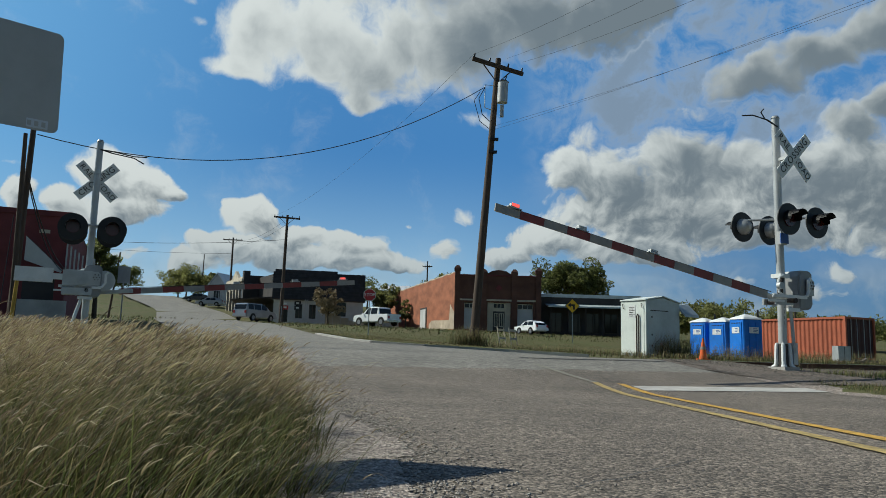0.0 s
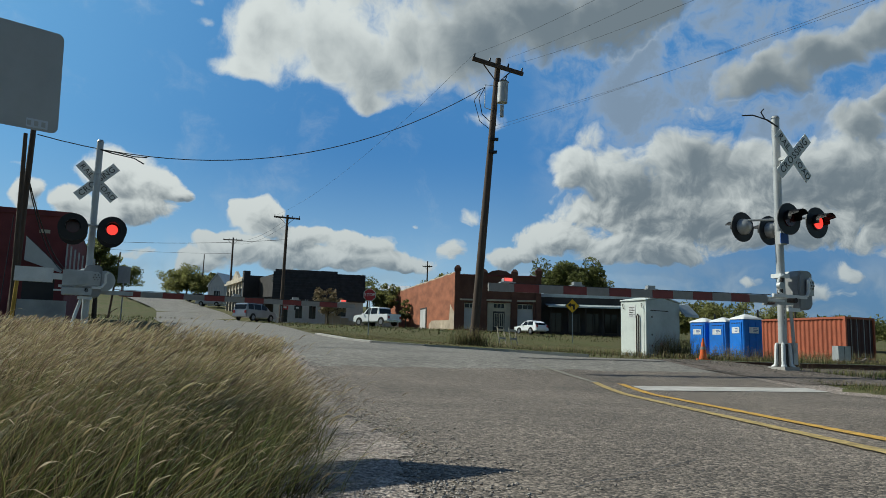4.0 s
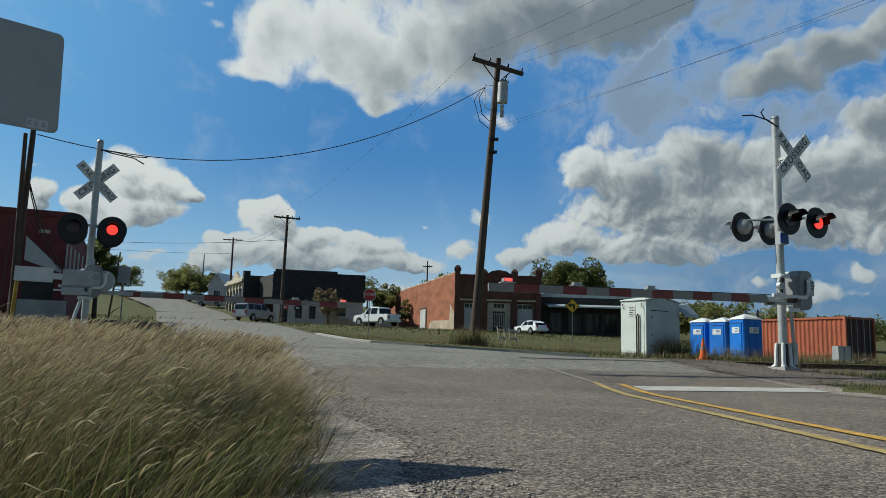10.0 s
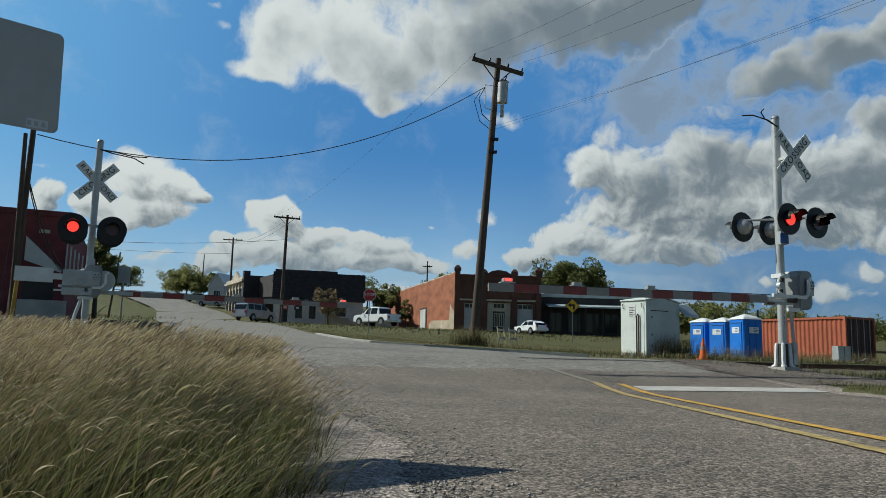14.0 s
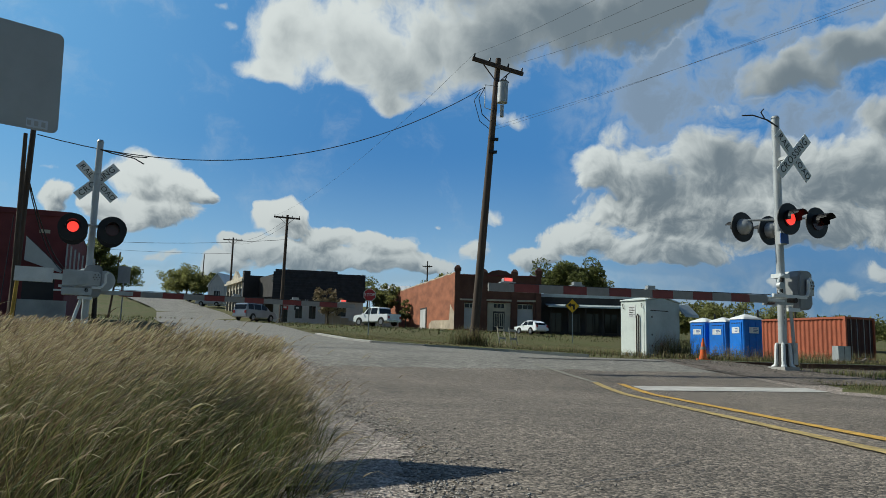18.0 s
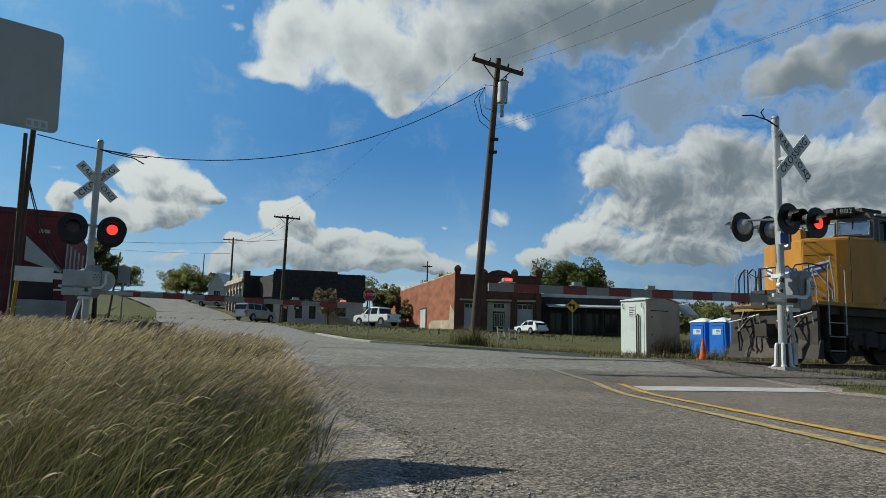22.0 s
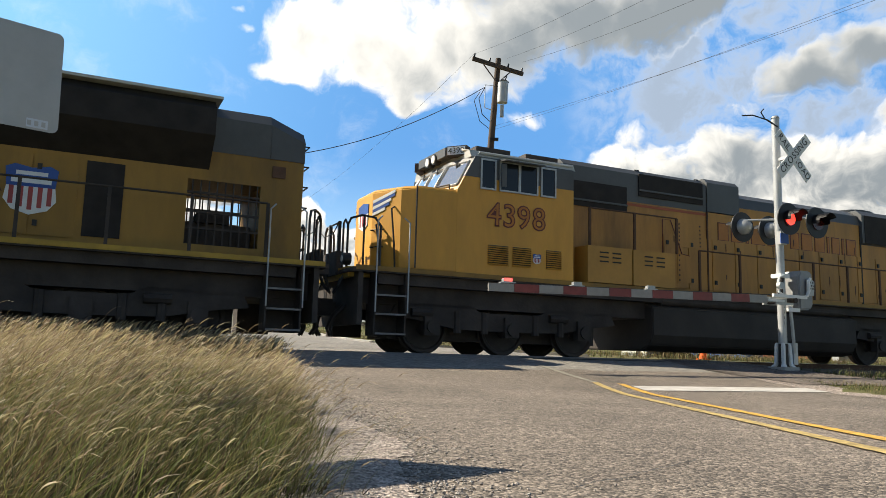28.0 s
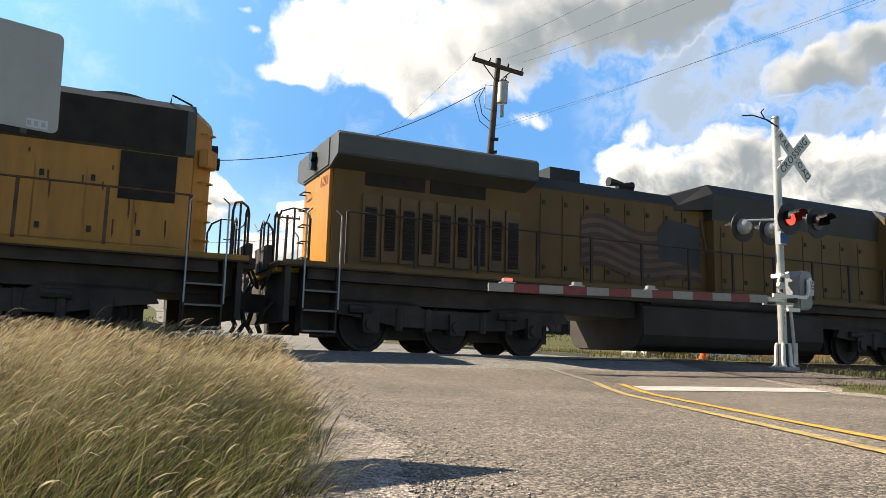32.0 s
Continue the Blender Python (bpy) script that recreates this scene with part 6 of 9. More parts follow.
    mech = part("gate_mechanism", prism([(mech_x - 0.2, z - 0.16), (mech_x + 0.12, z - 0.16), (mech_x + 0.2, z - 0.06), (mech_x + 0.2, z + 0.58), (mech_x + 0.12, z + 0.62), (mech_x - 0.14, z + 0.62), (mech_x - 0.2, z + 0.5)], -0.24, 0.2), MECH_GREY, sig, "grey gate mechanism case", bevel=0.03)
    part("mechanism_cover", prism([(mech_x - 0.02, z + 0.12), (mech_x + 0.16, z + 0.12), (mech_x + 0.18, z + 0.4), (mech_x + 0.1, z + 0.46), (mech_x - 0.02, z + 0.44)], -0.3, -0.25), SILVER, mech, bevel=0.01)
    for k in range(7):
        a = 2 * math.pi * k / 6
        rr = 0 if k == 6 else 0.07
        part("bolt", rod(bmesh.new(), (mech_x + 0.08 + rr * math.cos(a), -0.315, z + 0.32 + rr * math.sin(a)), (mech_x + 0.08 + rr * math.cos(a), -0.3, z + 0.32 + rr * math.sin(a)), 0.014, seg=6), UNDER, mech)
    part("support_bar", boxes((-0.62, 0.3, -0.36, -0.31, z + 0.04, z + 0.1)), WHITE_PAINT, sig, "white painted steel bracket", bevel=0.01)
    part("support_bar", pipe([(0.2, -0.335, z + 0.07), (0.32, -0.335, z + 0.1), (0.38, -0.335, z + 0.2), (0.38, -0.335, z + 0.4), (0.44, -0.33, z + 0.46)], 0.03), WHITE_PAINT, sig, "white curved arm support")
    part("support_plate", boxes((-0.2, 0.12, -0.33, -0.28, z - 0.22, z - 0.15)), WHITE_PAINT, sig, bevel=0.01)
    part("collar", boxes((-0.14, 0.1, -0.13, 0.12, z + 0.46, z + 0.54)), WHITE_PAINT, sig, "white clamp round the mast", bevel=0.02)
    part("crank_guard", pipe([(-0.14, -0.16, z + 0.12), (-0.24, -0.16, z + 0.16), (-0.27, -0.16, z + 0.32), (-0.22, -0.16, z + 0.46), (-0.1, -0.16, z + 0.5)], 0.024), WHITE_PAINT, sig, "white bent guard bar")
    part("spring_case", rod(bmesh.new(), (-0.18, -0.12, z + 0.14), (-0.12, -0.12, z + 0.44), 0.055, 0.045, 12), UNDER, sig)
    part("link_bar", boxes((-0.5, -0.02, -0.3, -0.27, z - 0.1, z - 0.05)), GALV, sig)
    part("link_bar", boxes((-0.72, -0.3, -0.33, -0.3, z - 0.05, z - 0.01)), WHITE_PAINT, sig)
    part("cam_wheel", rod(bmesh.new(), (-0.3, -0.28, z + 0.28), (-0.3, -0.2, z + 0.28), 0.07, seg=16), GALV, sig)
    part("crank", rod(bmesh.new(), (-0.02, -0.36, z), (-0.02, 0.3, z), 0.05, seg=12), UNDER, sig)
    part("weight_bar", boxes((-0.15, 0.3, 0.3, 0.34, z - 0.06, z + 0.06)), GALV, sig)
    if front < 0:
        part("conduit", pipe([(0.12, -0.1, z - 0.1), (0.13, -0.12, 0.9), (0.16, -0.12, 0.55), (0.18, -0.1, 0.3)], 0.035), GALV, sig)
    if front < 0:
        part("side_box", boxes((0.15, 0.27, -0.12, 0.08, 0.08, 0.5)), SILVER, sig, bevel=0.015)
    bm = bmesh.new()
    for k in range(6):
        box(bm, -0.025, 0.025, -0.079, -0.07, 0.85 + k * 0.11, 0.92 + k * 0.11)
    part("marking_bars", bm, BLACK, sig, "illegible dark marks down the mast")
    arm = gate_arm(sig, arm_len, count, front < 0)
    return sig, arm


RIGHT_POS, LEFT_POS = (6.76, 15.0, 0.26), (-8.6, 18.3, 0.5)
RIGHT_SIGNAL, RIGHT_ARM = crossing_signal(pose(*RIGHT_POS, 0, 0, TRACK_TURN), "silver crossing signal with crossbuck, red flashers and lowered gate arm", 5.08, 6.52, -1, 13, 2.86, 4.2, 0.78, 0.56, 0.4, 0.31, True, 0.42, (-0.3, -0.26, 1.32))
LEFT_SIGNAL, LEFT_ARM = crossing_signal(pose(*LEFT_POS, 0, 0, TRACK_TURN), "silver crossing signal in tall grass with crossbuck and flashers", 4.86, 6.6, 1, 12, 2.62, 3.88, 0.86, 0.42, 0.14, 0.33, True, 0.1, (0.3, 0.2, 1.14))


def left_extras():
    """Counterweight plates and the round cover that this mechanism shows on its near side."""
    part("counterweight", boxes((-1.55, -0.75, -0.32, -0.26, 1.28, 1.62)), WHITE_PAINT, LEFT_SIGNAL, "long white counterweight plate", bevel=0.03)
    part("counterweight_bar", boxes((-0.8, -0.3, -0.31, -0.27, 1.36, 1.5)), WHITE_PAINT, LEFT_SIGNAL)
    part("mechanism_box", boxes((-0.55, 0.1, -0.36, -0.1, 1.02, 1.6)), SILVER, LEFT_SIGNAL, bevel=0.05)
    part("round_cover", rod(bmesh.new(), (-0.12, -0.4, 1.4), (-0.12, -0.36, 1.4), 0.14, seg=20), GALV, LEFT_SIGNAL)
    part("round_cover", rod(bmesh.new(), (0.36, -0.14, 1.4), (0.36, -0.1, 1.4), 0.25, seg=24), SILVER, LEFT_SIGNAL)
    part("cable_pipe", pipe([(-0.1, -0.2, 1.0), (-0.2, -0.25, 0.6), (-0.3, -0.28, 0.2), (-0.34, -0.3, -0.1)], 0.04), WHITE_PAINT, LEFT_SIGNAL)


left_extras()


def arm_pose(which, deg):
    if which == "right":
        return pose(-0.3, -0.26, 1.32, 0, deg, 0)
    return pose(0.3, 0.2, 1.14, 0, deg, 180)


RIGHT_ARM.matrix_basis, LEFT_ARM.matrix_basis = arm_pose("right", 0), arm_pose("left", 0)

# ---- the sign beside the camera ----
def near_sign():
    """Seen from behind: a wide plate whose post stands to its middle; x runs along the plate from the far edge towards the post."""
    s = thing("road_sign", pose(-1.765, 3.40, height(-1.76, 3.4), 0, 1.4, 180 + 46), "back of a rectangular aluminium sign on a steel channel post", "sign")
    z0, z1, w, r = 1.352, 1.826, 0.78, 0.03
    corner = lambda cx, cz, a0: [(cx + r * math.cos(radians(a0 + 18 * k)), cz + r * math.sin(radians(a0 + 18 * k))) for k in range(6)]
    plate = corner(w - r, z0 + r, -90) + corner(w - r, z1 - r, 0) + corner(r, z1 - r, 90) + corner(r, z0 + r, 180)
    part("sign_plate", prism(plate, -0.0015, 0.0015), SIGN_BACK, s, "bare grey aluminium back of the sign")
    part("post", boxes((w / 2 - 0.03, w / 2 + 0.03, 0.002, 0.008, -0.3, 1.8), (w / 2 - 0.03, w / 2 - 0.024, 0.002, 0.04, -0.3, 1.8), (w / 2 + 0.024, w / 2 + 0.03, 0.002, 0.04, -0.3, 1.8)), GALV, s, "galvanised channel post")
    label = part("sticker", boxes((0.045, 0.135, 0.0016, 0.003, 1.362, 1.402)), PALE_PANEL, s, "small pale sticker with worn print")
    for k in range(3):
        part("print_bar", boxes((0.055 + 0.03 * k, 0.072 + 0.03 * k, 0.003, 0.0036, 1.37, 1.393)), SIGN_BACK, label)
    for z in (1.42, 1.75):
        part("bolt", rod(bmesh.new(), (w / 2, 0.0, z), (w / 2, 0.05, z), 0.009, seg=6), RUST, s)


near_sign()


# ---- poles and wires ----
def utility_pole(x, y, tall, lean_x, label, arm=None, r=0.16):
    p = thing("utility_pole", stand(x, y), label, "utility pole", "utility poles")
    part("pole_shaft", rod(bmesh.new(), (0, 0, -0.5), (lean_x, 0, tall), r, r * 0.62, 14), WOOD_POLE, p, smooth=True)
    if arm:
        half, z, turn, drop = arm
        fx = lean_x * z / tall
        c, s = math.cos(radians(turn)), math.sin(radians(turn))
        bm = boxes((-half, half, -0.06, 0.06, -0.08, 0.08))
        a = part("crossarm", bm, WOOD_POLE, p)
        a.matrix_basis = pose(fx, -0.16, z, 0, drop, turn)
        for k in (-0.95, -0.35, 0.38, 0.92):
            part("insulator", rod(bmesh.new(), (half * k, 0, 0.08), (half * k, 0, 0.26), 0.05, 0.03, 8), BLACK, a)
        for sgn in (-1, 1):
            part("arm_brace", pipe([(fx + sgn * half * 0.55 * c, -0.2, z - 0.06 - sgn * drop * 0.01), (fx * 0.99, -0.16, z - 0.75)], 0.025), WOOD_POLE, p)
    return p


MAIN_POLE = utility_pole(1.3, 31.0, 12.25, 0.86, "leaning dark wooden utility pole with crossarm and transformer", (1.15, 11.85, 12, 11.5), 0.19)
part("transformer", rod(bmesh.new(), (1.02, -0.42, 10.15), (1.05, -0.42, 11.05), 0.22, 0.22, 18), SILVER, MAIN_POLE, "pale grey transformer can", smooth=True)
part("transformer_lid", rod(bmesh.new(), (1.05, -0.42, 11.05), (1.05, -0.42, 11.12), 0.24, 0.16, 18), UNDER, MAIN_POLE)
part("bushing", rod(bmesh.new(), (1.12, -0.42, 11.1), (1.2, -0.42, 11.35), 0.03, 0.02, 8), BLACK, MAIN_POLE)
part("cutout", boxes((0.95, 1.1, -0.3, -0.15, 9.6, 10.1)), GALV, MAIN_POLE, bevel=0.02)
part("service_rack", pipe([(0.75, -0.1, 11.0), (0.3, -0.2, 11.0), (0.3, -0.2, 10.0), (0.68, -0.1, 9.9)], 0.02), GALV, MAIN_POLE)
part("drop_loop", pipe([(0.3, -0.2, 10.9), (0.05, -0.2, 10.4), (0.2, -0.2, 9.7), (0.55, -0.15, 9.4), (0.68, -0.1, 9.6)], 0.018), WIRE, MAIN_POLE)
part("drop_loop", pipe([(0.1, -0.2, 10.7), (-0.15, -0.2, 10.3), (0.1, -0.2, 9.4), (0.5, -0.15, 9.1)], 0.014), WIRE, MAIN_POLE)
for z in (8.6, 8.05):
    part("spool", boxes((0.5 * z / 8, 0.75 * z / 8 + 0.1, -0.2, -0.02, z, z + 0.1)), BLACK, MAIN_POLE)
utility_pole(-13.64, 24.0, 7.19, 0.15, "leaning dark wooden pole beside the brick wall", None, 0.13)
utility_pole(-13.36, 23.6, 6.20, -0.16, "short dark pole stub leaning on the taller pole", None, 0.1)
utility_pole(-15.9, 75.0, 10.9, 0.15, "dark wooden utility pole across the tracks", (1.3, 10.6, 5, 3), 0.2)
utility_pole(-33.7, 120.0, 11.6, 0.0, "dark wooden utility pole up the hill", (1.5, 11.2, 5, 0), 0.2)
utility_pole(-47.8, 150.0, 8.9, 0.1, "thin bare pole on the hill", None, 0.14)
utility_pole(-2.8, 140.0, 10.6, 0.0, "far utility pole behind the brick building", (0.9, 9.6, 0, 0), 0.18)
utility_pole(29.0, 62.0, 4.6, 0, "far short utility pole behind the containers", (0.6, 4.4, 0, 0), 0.1)
utility_pole(39.5, 66.0, 4.6, 0, "far thin pole behind the containers", None, 0.1)
utility_pole(-22.0, 50.0, 4.4, 0.5, "leaning thin pole beside the road sign", None, 0.08)


def wire(a, b, sag, r=0.012, name="overhead_wire", label="black overhead wire between poles"):
    a, b = Vector(a), Vector(b)
    pts = []
    for i in range(25):
        f = i / 24
        p = a.lerp(b, f)
        p.z -= sag * 4 * f * (1 - f)
        pts.append(p)
    return tagged(part(name, pipe(pts, r, 5), WIRE), label, "cable", "overhead wires")


PB = height(1.3, 31.0)
wire((1.6, 30.8, PB + 10.9), (-13.31, 23.9, 7.09), 1.85, 0.016)
wire((-13.44, 23.9, 5.51), (-16.0, 31.6, 3.4), 0.5, 0.02)
wire((-13.44, 23.9, 5.61), (-15.6, 31.6, 3.3), 0.6, 0.02)
wire((-13.73, 23.8, 4.37), (-13.47, 23.0, 0.6), 0.0, 0.014, "guy_wire", "thin guy wire from the pole to the ground")
for k, (dx, dz, end) in enumerate(((-0.95, 0.2, (4.82, 15.0, 8.86)), (0.35, 0.05, (6.02, 15.0, 8.92)), (0.95, -0.1, (7.22, 15.0, 8.86)))):
    wire((2.13 + dx * 1.1, 30.8, PB + 12.15 + dz), end, 0.15, 0.005)
    if k == 0:
        wire((2.13 + dx * 1.1, 30.8, PB + 12.15 + dz), (-15.9 + dx, 75.0, height(-15.9, 75) + 10.9), 0.9, 0.006)
for z, end in ((9.05, (9.71, 15.0, 8.39)), (9.2, (10.07, 15.0, 8.43))):
    wire((2.0, 30.8, PB + z), end, 0.12, 0.0045)
for dz in (0, 0.5):
    wire((-15.9, 75, height(-15.9, 75) + 10.4 - dz), (-33.7, 120, height(-33.7, 120) + 11.2 - dz), 0.8, 0.014)
wire((-15.9, 75, height(-15.9, 75) + 8.4), (-52, 78, height(-52, 78) + 8.6), 1.0, 0.02)
wire((-33.7, 120, height(-33.7, 120) + 9.0), (-80, 110, height(-80, 110) + 9.5), 1.0, 0.02)
# ---- beside the track ----
def relay_cabinet():
    c = thing("relay_cabinet", stand(6.86, 28.7, -56), "pale metal relay cabinet with a low gabled roof beside the track", "cabinet")
    gable = [(0.0, 0.0), (1.9, 0.0), (1.9, 2.0), (0.95, 2.17), (0.0, 2.03)]
    # body in the duller colour, which holds the shade of the side
    part("cabinet_body", prism(gable, 0.0, 1.15, "x"), CABINET_DULL, c, bevel=0.015)
    part("roof_sheet", prism([(-0.07, 2.03), (0.95, 2.2), (1.98, 1.99), (1.98, 2.03), (0.95, 2.24), (-0.07, 2.07)], -0.05, 1.2, "x"), CABINET, c, "pale folded roof sheet")
    face = part("front_door", boxes((0.05, 1.1, -0.04, -0.002, 0.08, 1.98)), CABINET, c, "pale door lit by the sun", bevel=0.01)
    part("door_frame", boxes((-0.03, 0.05, -0.03, 0.02, 0.0, 2.02)), CABINET, c)
    part("door_frame", boxes((1.1, 1.18, -0.03, 0.02, 0.0, 2.02)), CABINET, c)
    for x in (0.1, 1.0):
        part("lifting_handle", pipe([(x, -0.05, 1.92), (x, -0.09, 1.9), (x + 0.05, -0.09, 1.76), (x + 0.05, -0.05, 1.74)], 0.014), UNDER, face)
    part("notice", boxes((0.36, 0.7, -0.05, -0.041, 1.4, 1.86)), WHITE_PAINT, face, "white notice with illegible print")
    for k in range(6):
        part("print_bar", boxes((0.4, 0.6 + 0.06 * (k % 2), -0.054, -0.05, 1.45 + k * 0.065, 1.475 + k * 0.065)), UNDER, face)
    part("conduit", pipe([(0.78, -0.08, 0.0), (0.78, -0.08, 1.45), (0.83, -0.08, 1.52), (0.88, -0.08, 1.45), (0.88, -0.08, 0.0)], 0.026), UNDER, c)
    part("hatch_seam", boxes((1.15, 1.154, 0.25, 1.25, 1.66, 1.69)), UNDER, c)
    for z in (0.35, 0.75, 1.4):
        part("rivet_plate", boxes((1.15, 1.158, 0.3, 0.36, z, z + 0.06)), UNDER, c)
    part("foundation", boxes((-0.05, 1.2, -0.05, 1.95, -0.3, 0.03)), CONCRETE, c)
    hood = [(0.05, 1.45), (0.05, 1.98), (0.5, 2.12), (0.95, 2.0), (1.4, 1.6), (1.42, 1.5), (0.95, 1.9), (0.3, 1.9)]
    part("rear_hood", prism(hood, 1.9, 2.7), CABINET_DULL, c, "grey sheet hood sticking out behind")


relay_cabinet()


def portable_toilet(m, label):
    p = thing("portable_toilet", m, label, "portable toilet", "row of portable toilets")
    part("cabin", prism([(-0.55, 0.0), (0.55, 0.0), (0.53, 2.0), (-0.53, 2.0)], -0.55, 0.55), BLUE_PLASTIC, p, bevel=0.03)
    part("skid", boxes((-0.6, 0.6, -0.6, 0.6, -0.12, 0.03)), BLACK, p, bevel=0.02)
    part("roof", loft([[(-0.6, -0.6, 2.0), (0.6, -0.6, 2.0), (0.6, 0.6, 2.0), (-0.6, 0.6, 2.0)], [(-0.5, -0.5, 2.1), (0.5, -0.5, 2.1), (0.5, 0.5, 2.1), (-0.5, 0.5, 2.1)], [(-0.08, -0.08, 2.28), (0.08, -0.08, 2.28), (0.08, 0.08, 2.28), (-0.08, 0.08, 2.28)]]), WHITE_PAINT, p, "white translucent roof", bevel=0.015)
    door = part("door", boxes((-0.4, 0.4, -0.59, -0.545, 0.12, 1.88)), BLUE_PLASTIC, p, bevel=0.02)
    part("door_panel", boxes((-0.3, 0.3, -0.605, -0.585, 0.3, 0.8)), BLUE_PLASTIC, door, bevel=0.015)
    for k in range(4):
        part("vent_slot", boxes((-0.32 + k * 0.18, -0.2 + k * 0.18, -0.6, -0.58, 1.8, 1.84)), BLACK, door)
    for way, a in ((0, 0), (1, 90)):
        lab = part("notice", boxes((-0.27, 0.27, -0.612, -0.59, 1.32, 1.62)), WHITE_PAINT, p, "white notice with illegible print")
        lab.matrix_basis = pose(0, 0, 0, 0, 0, a)
        for k, w in enumerate((0.14, 0.2, 0.16)):
            part("print_bar", boxes((-0.05, -0.05 + w * 1.4, -0.616, -0.61, 1.39 + k * 0.07, 1.42 + k * 0.07)), BLUE_PAINT, lab)
    part("vent_pipe", rod(bmesh.new(), (0.42, 0.4, 1.9), (0.42, 0.4, 2.5), 0.05, seg=10), BLACK, p)
    for x in (-0.55, 0.55):
        for y in (-0.2, 0.2):
            part("rib", boxes((x - 0.02, x + 0.02, y - 0.05, y + 0.05, 0.15, 1.85)), BLUE_PLASTIC, p)
    return p


pt = portable_toilet(stand(14.93, 43.00, -58), "blue plastic portable toilet with white roof")
copy_thing(pt, stand(15.52, 41.60, -57))
copy_thing(pt, stand(15.20, 37.80, -73))


def traffic_cone():
    c = thing("traffic_cone", stand(8.98, 26.0), "orange plastic traffic cone standing by the rail", "traffic cone")
    part("cone", rod(bmesh.new(), (0, 0, 0.02), (0, 0, 0.72), 0.14, 0.03, 18), ORANGE, c, smooth=True)
    part("foot", boxes((-0.2, 0.2, -0.2, 0.2, -0.03, 0.03)), ORANGE, c, bevel=0.015)
    part("collar", rod(bmesh.new(), (0, 0, 0.34), (0, 0, 0.44), 0.097, 0.082, 18), ARM_WHITE, c)


traffic_cone()


def container(m, length, mat, label, wide=2.44, tall=2.45, end=None):
    """A shipping container with real corrugation, posts, rails and door bars."""
    c = thing("shipping_container", m, label, "shipping container", "shipping containers")
    def wall(x0, x1, y, o):
        n = int((x1 - x0) / 0.076)
        verts, faces = [], []
        for i in range(n + 1):
            x = x0 + (x1 - x0) * i / n
            d = 0.0 if (i // 2) % 2 else 0.045
            verts += [(x, y - o * d, 0.16), (x, y - o * d, tall - 0.12)]
        for i in range(n):
            faces.append((2 * i, 2 * i + 2, 2 * i + 3, 2 * i + 1))
        return verts, faces
    for y, o in ((-wide / 2, -1), (wide / 2, 1)):
        v, f = wall(0.08, length - 0.08, y, o)
        raw("corrugated_wall", v, f, mat, c)
    for x in (0.0, length):
        v, f = wall(-wide / 2 + 0.05, wide / 2 - 0.05, 0, 1)
        v = [(x + p[1], p[0], p[2]) for p in v]
        raw("end_wall", v, f, end or mat, c)
        for y in (-wide / 2, wide / 2):
            part("corner_post", boxes((x - 0.08, x + 0.08, y - 0.06, y + 0.06, 0, tall)), mat, c, bevel=0.01)
    for z0, z1 in ((0.0, 0.17), (tall - 0.12, tall)):
        for y in (-wide / 2, wide / 2):
            part("side_rail", boxes((0, length, y - 0.05, y + 0.05, z0, z1)), mat, c, bevel=0.01)
        for x in (0, length):
            part("end_rail", boxes((x - 0.07, x + 0.07, -wide / 2, wide / 2, z0, z1)), mat, c)
    part("roof", boxes((0, length, -wide / 2, wide / 2, tall - 0.03, tall + 0.01)), mat, c)
    part("floor", boxes((0, length, -wide / 2, wide / 2, 0.1, 0.16)), UNDER, c)
    for y in (-0.8, -0.3, 0.3, 0.8):
        part("door_bar", rod(bmesh.new(), (length + 0.08, y, 0.15), (length + 0.08, y, tall - 0.1), 0.02, seg=6), GALV, c)
    return c


# end walls get the dark red that paints in their shade
container(stand(21.51, 49.72, -64.7), 6.42, CONTAINER_RED, "orange-red corrugated shipping container, weathered", 2.44, 2.5, CONTAINER_SHADED)
container(stand(29.5, 49.0, -20), 6.1, CABINET_DULL, "pale grey shipping container behind the others")


def box_on_legs():
    s = thing("control_box", stand(17.4, 33.0, 10), "small grey metal box on short legs", "control box")
    part("box_body", boxes((-0.3, 0.3, -0.2, 0.2, 0.12, 0.75)), GALV, s, bevel=0.02)
    for x in (-0.22, 0.22):
        part("leg", boxes((x - 0.03, x + 0.03, -0.03, 0.03, -0.1, 0.13)), GALV, s)
    part("door_seam", boxes((-0.01, 0.01, -0.206, -0.2, 0.15, 0.72)), BLACK, s)


box_on_legs()


def debris():
    d = thing("timber_pile", stand(18.4, 34.0, 20), "grey broken timbers lying by the track", "timber")
    for k in range(6):
        b = part("timber", boxes((-0.9, 0.9, -0.06, 0.06, 0.0, 0.1)), TIE_WOOD, d)
        b.matrix_basis = pose(random.uniform(-0.5, 0.5), random.uniform(-0.4, 0.4), 0.1 * (k // 3), 0, random.uniform(-5, 5), random.uniform(-40, 40))


debris()


def marker_post():
    m = thing("marker_post", stand(-12.2, 21.5), "thin yellow plastic cable marker post", "marker post")
    part("marker_tube", rod(bmesh.new(), (0, 0, -0.2), (0.08, 0, 1.45), 0.055, 0.055, 10), SAFETY_YELLOW, m, smooth=True)


marker_post()


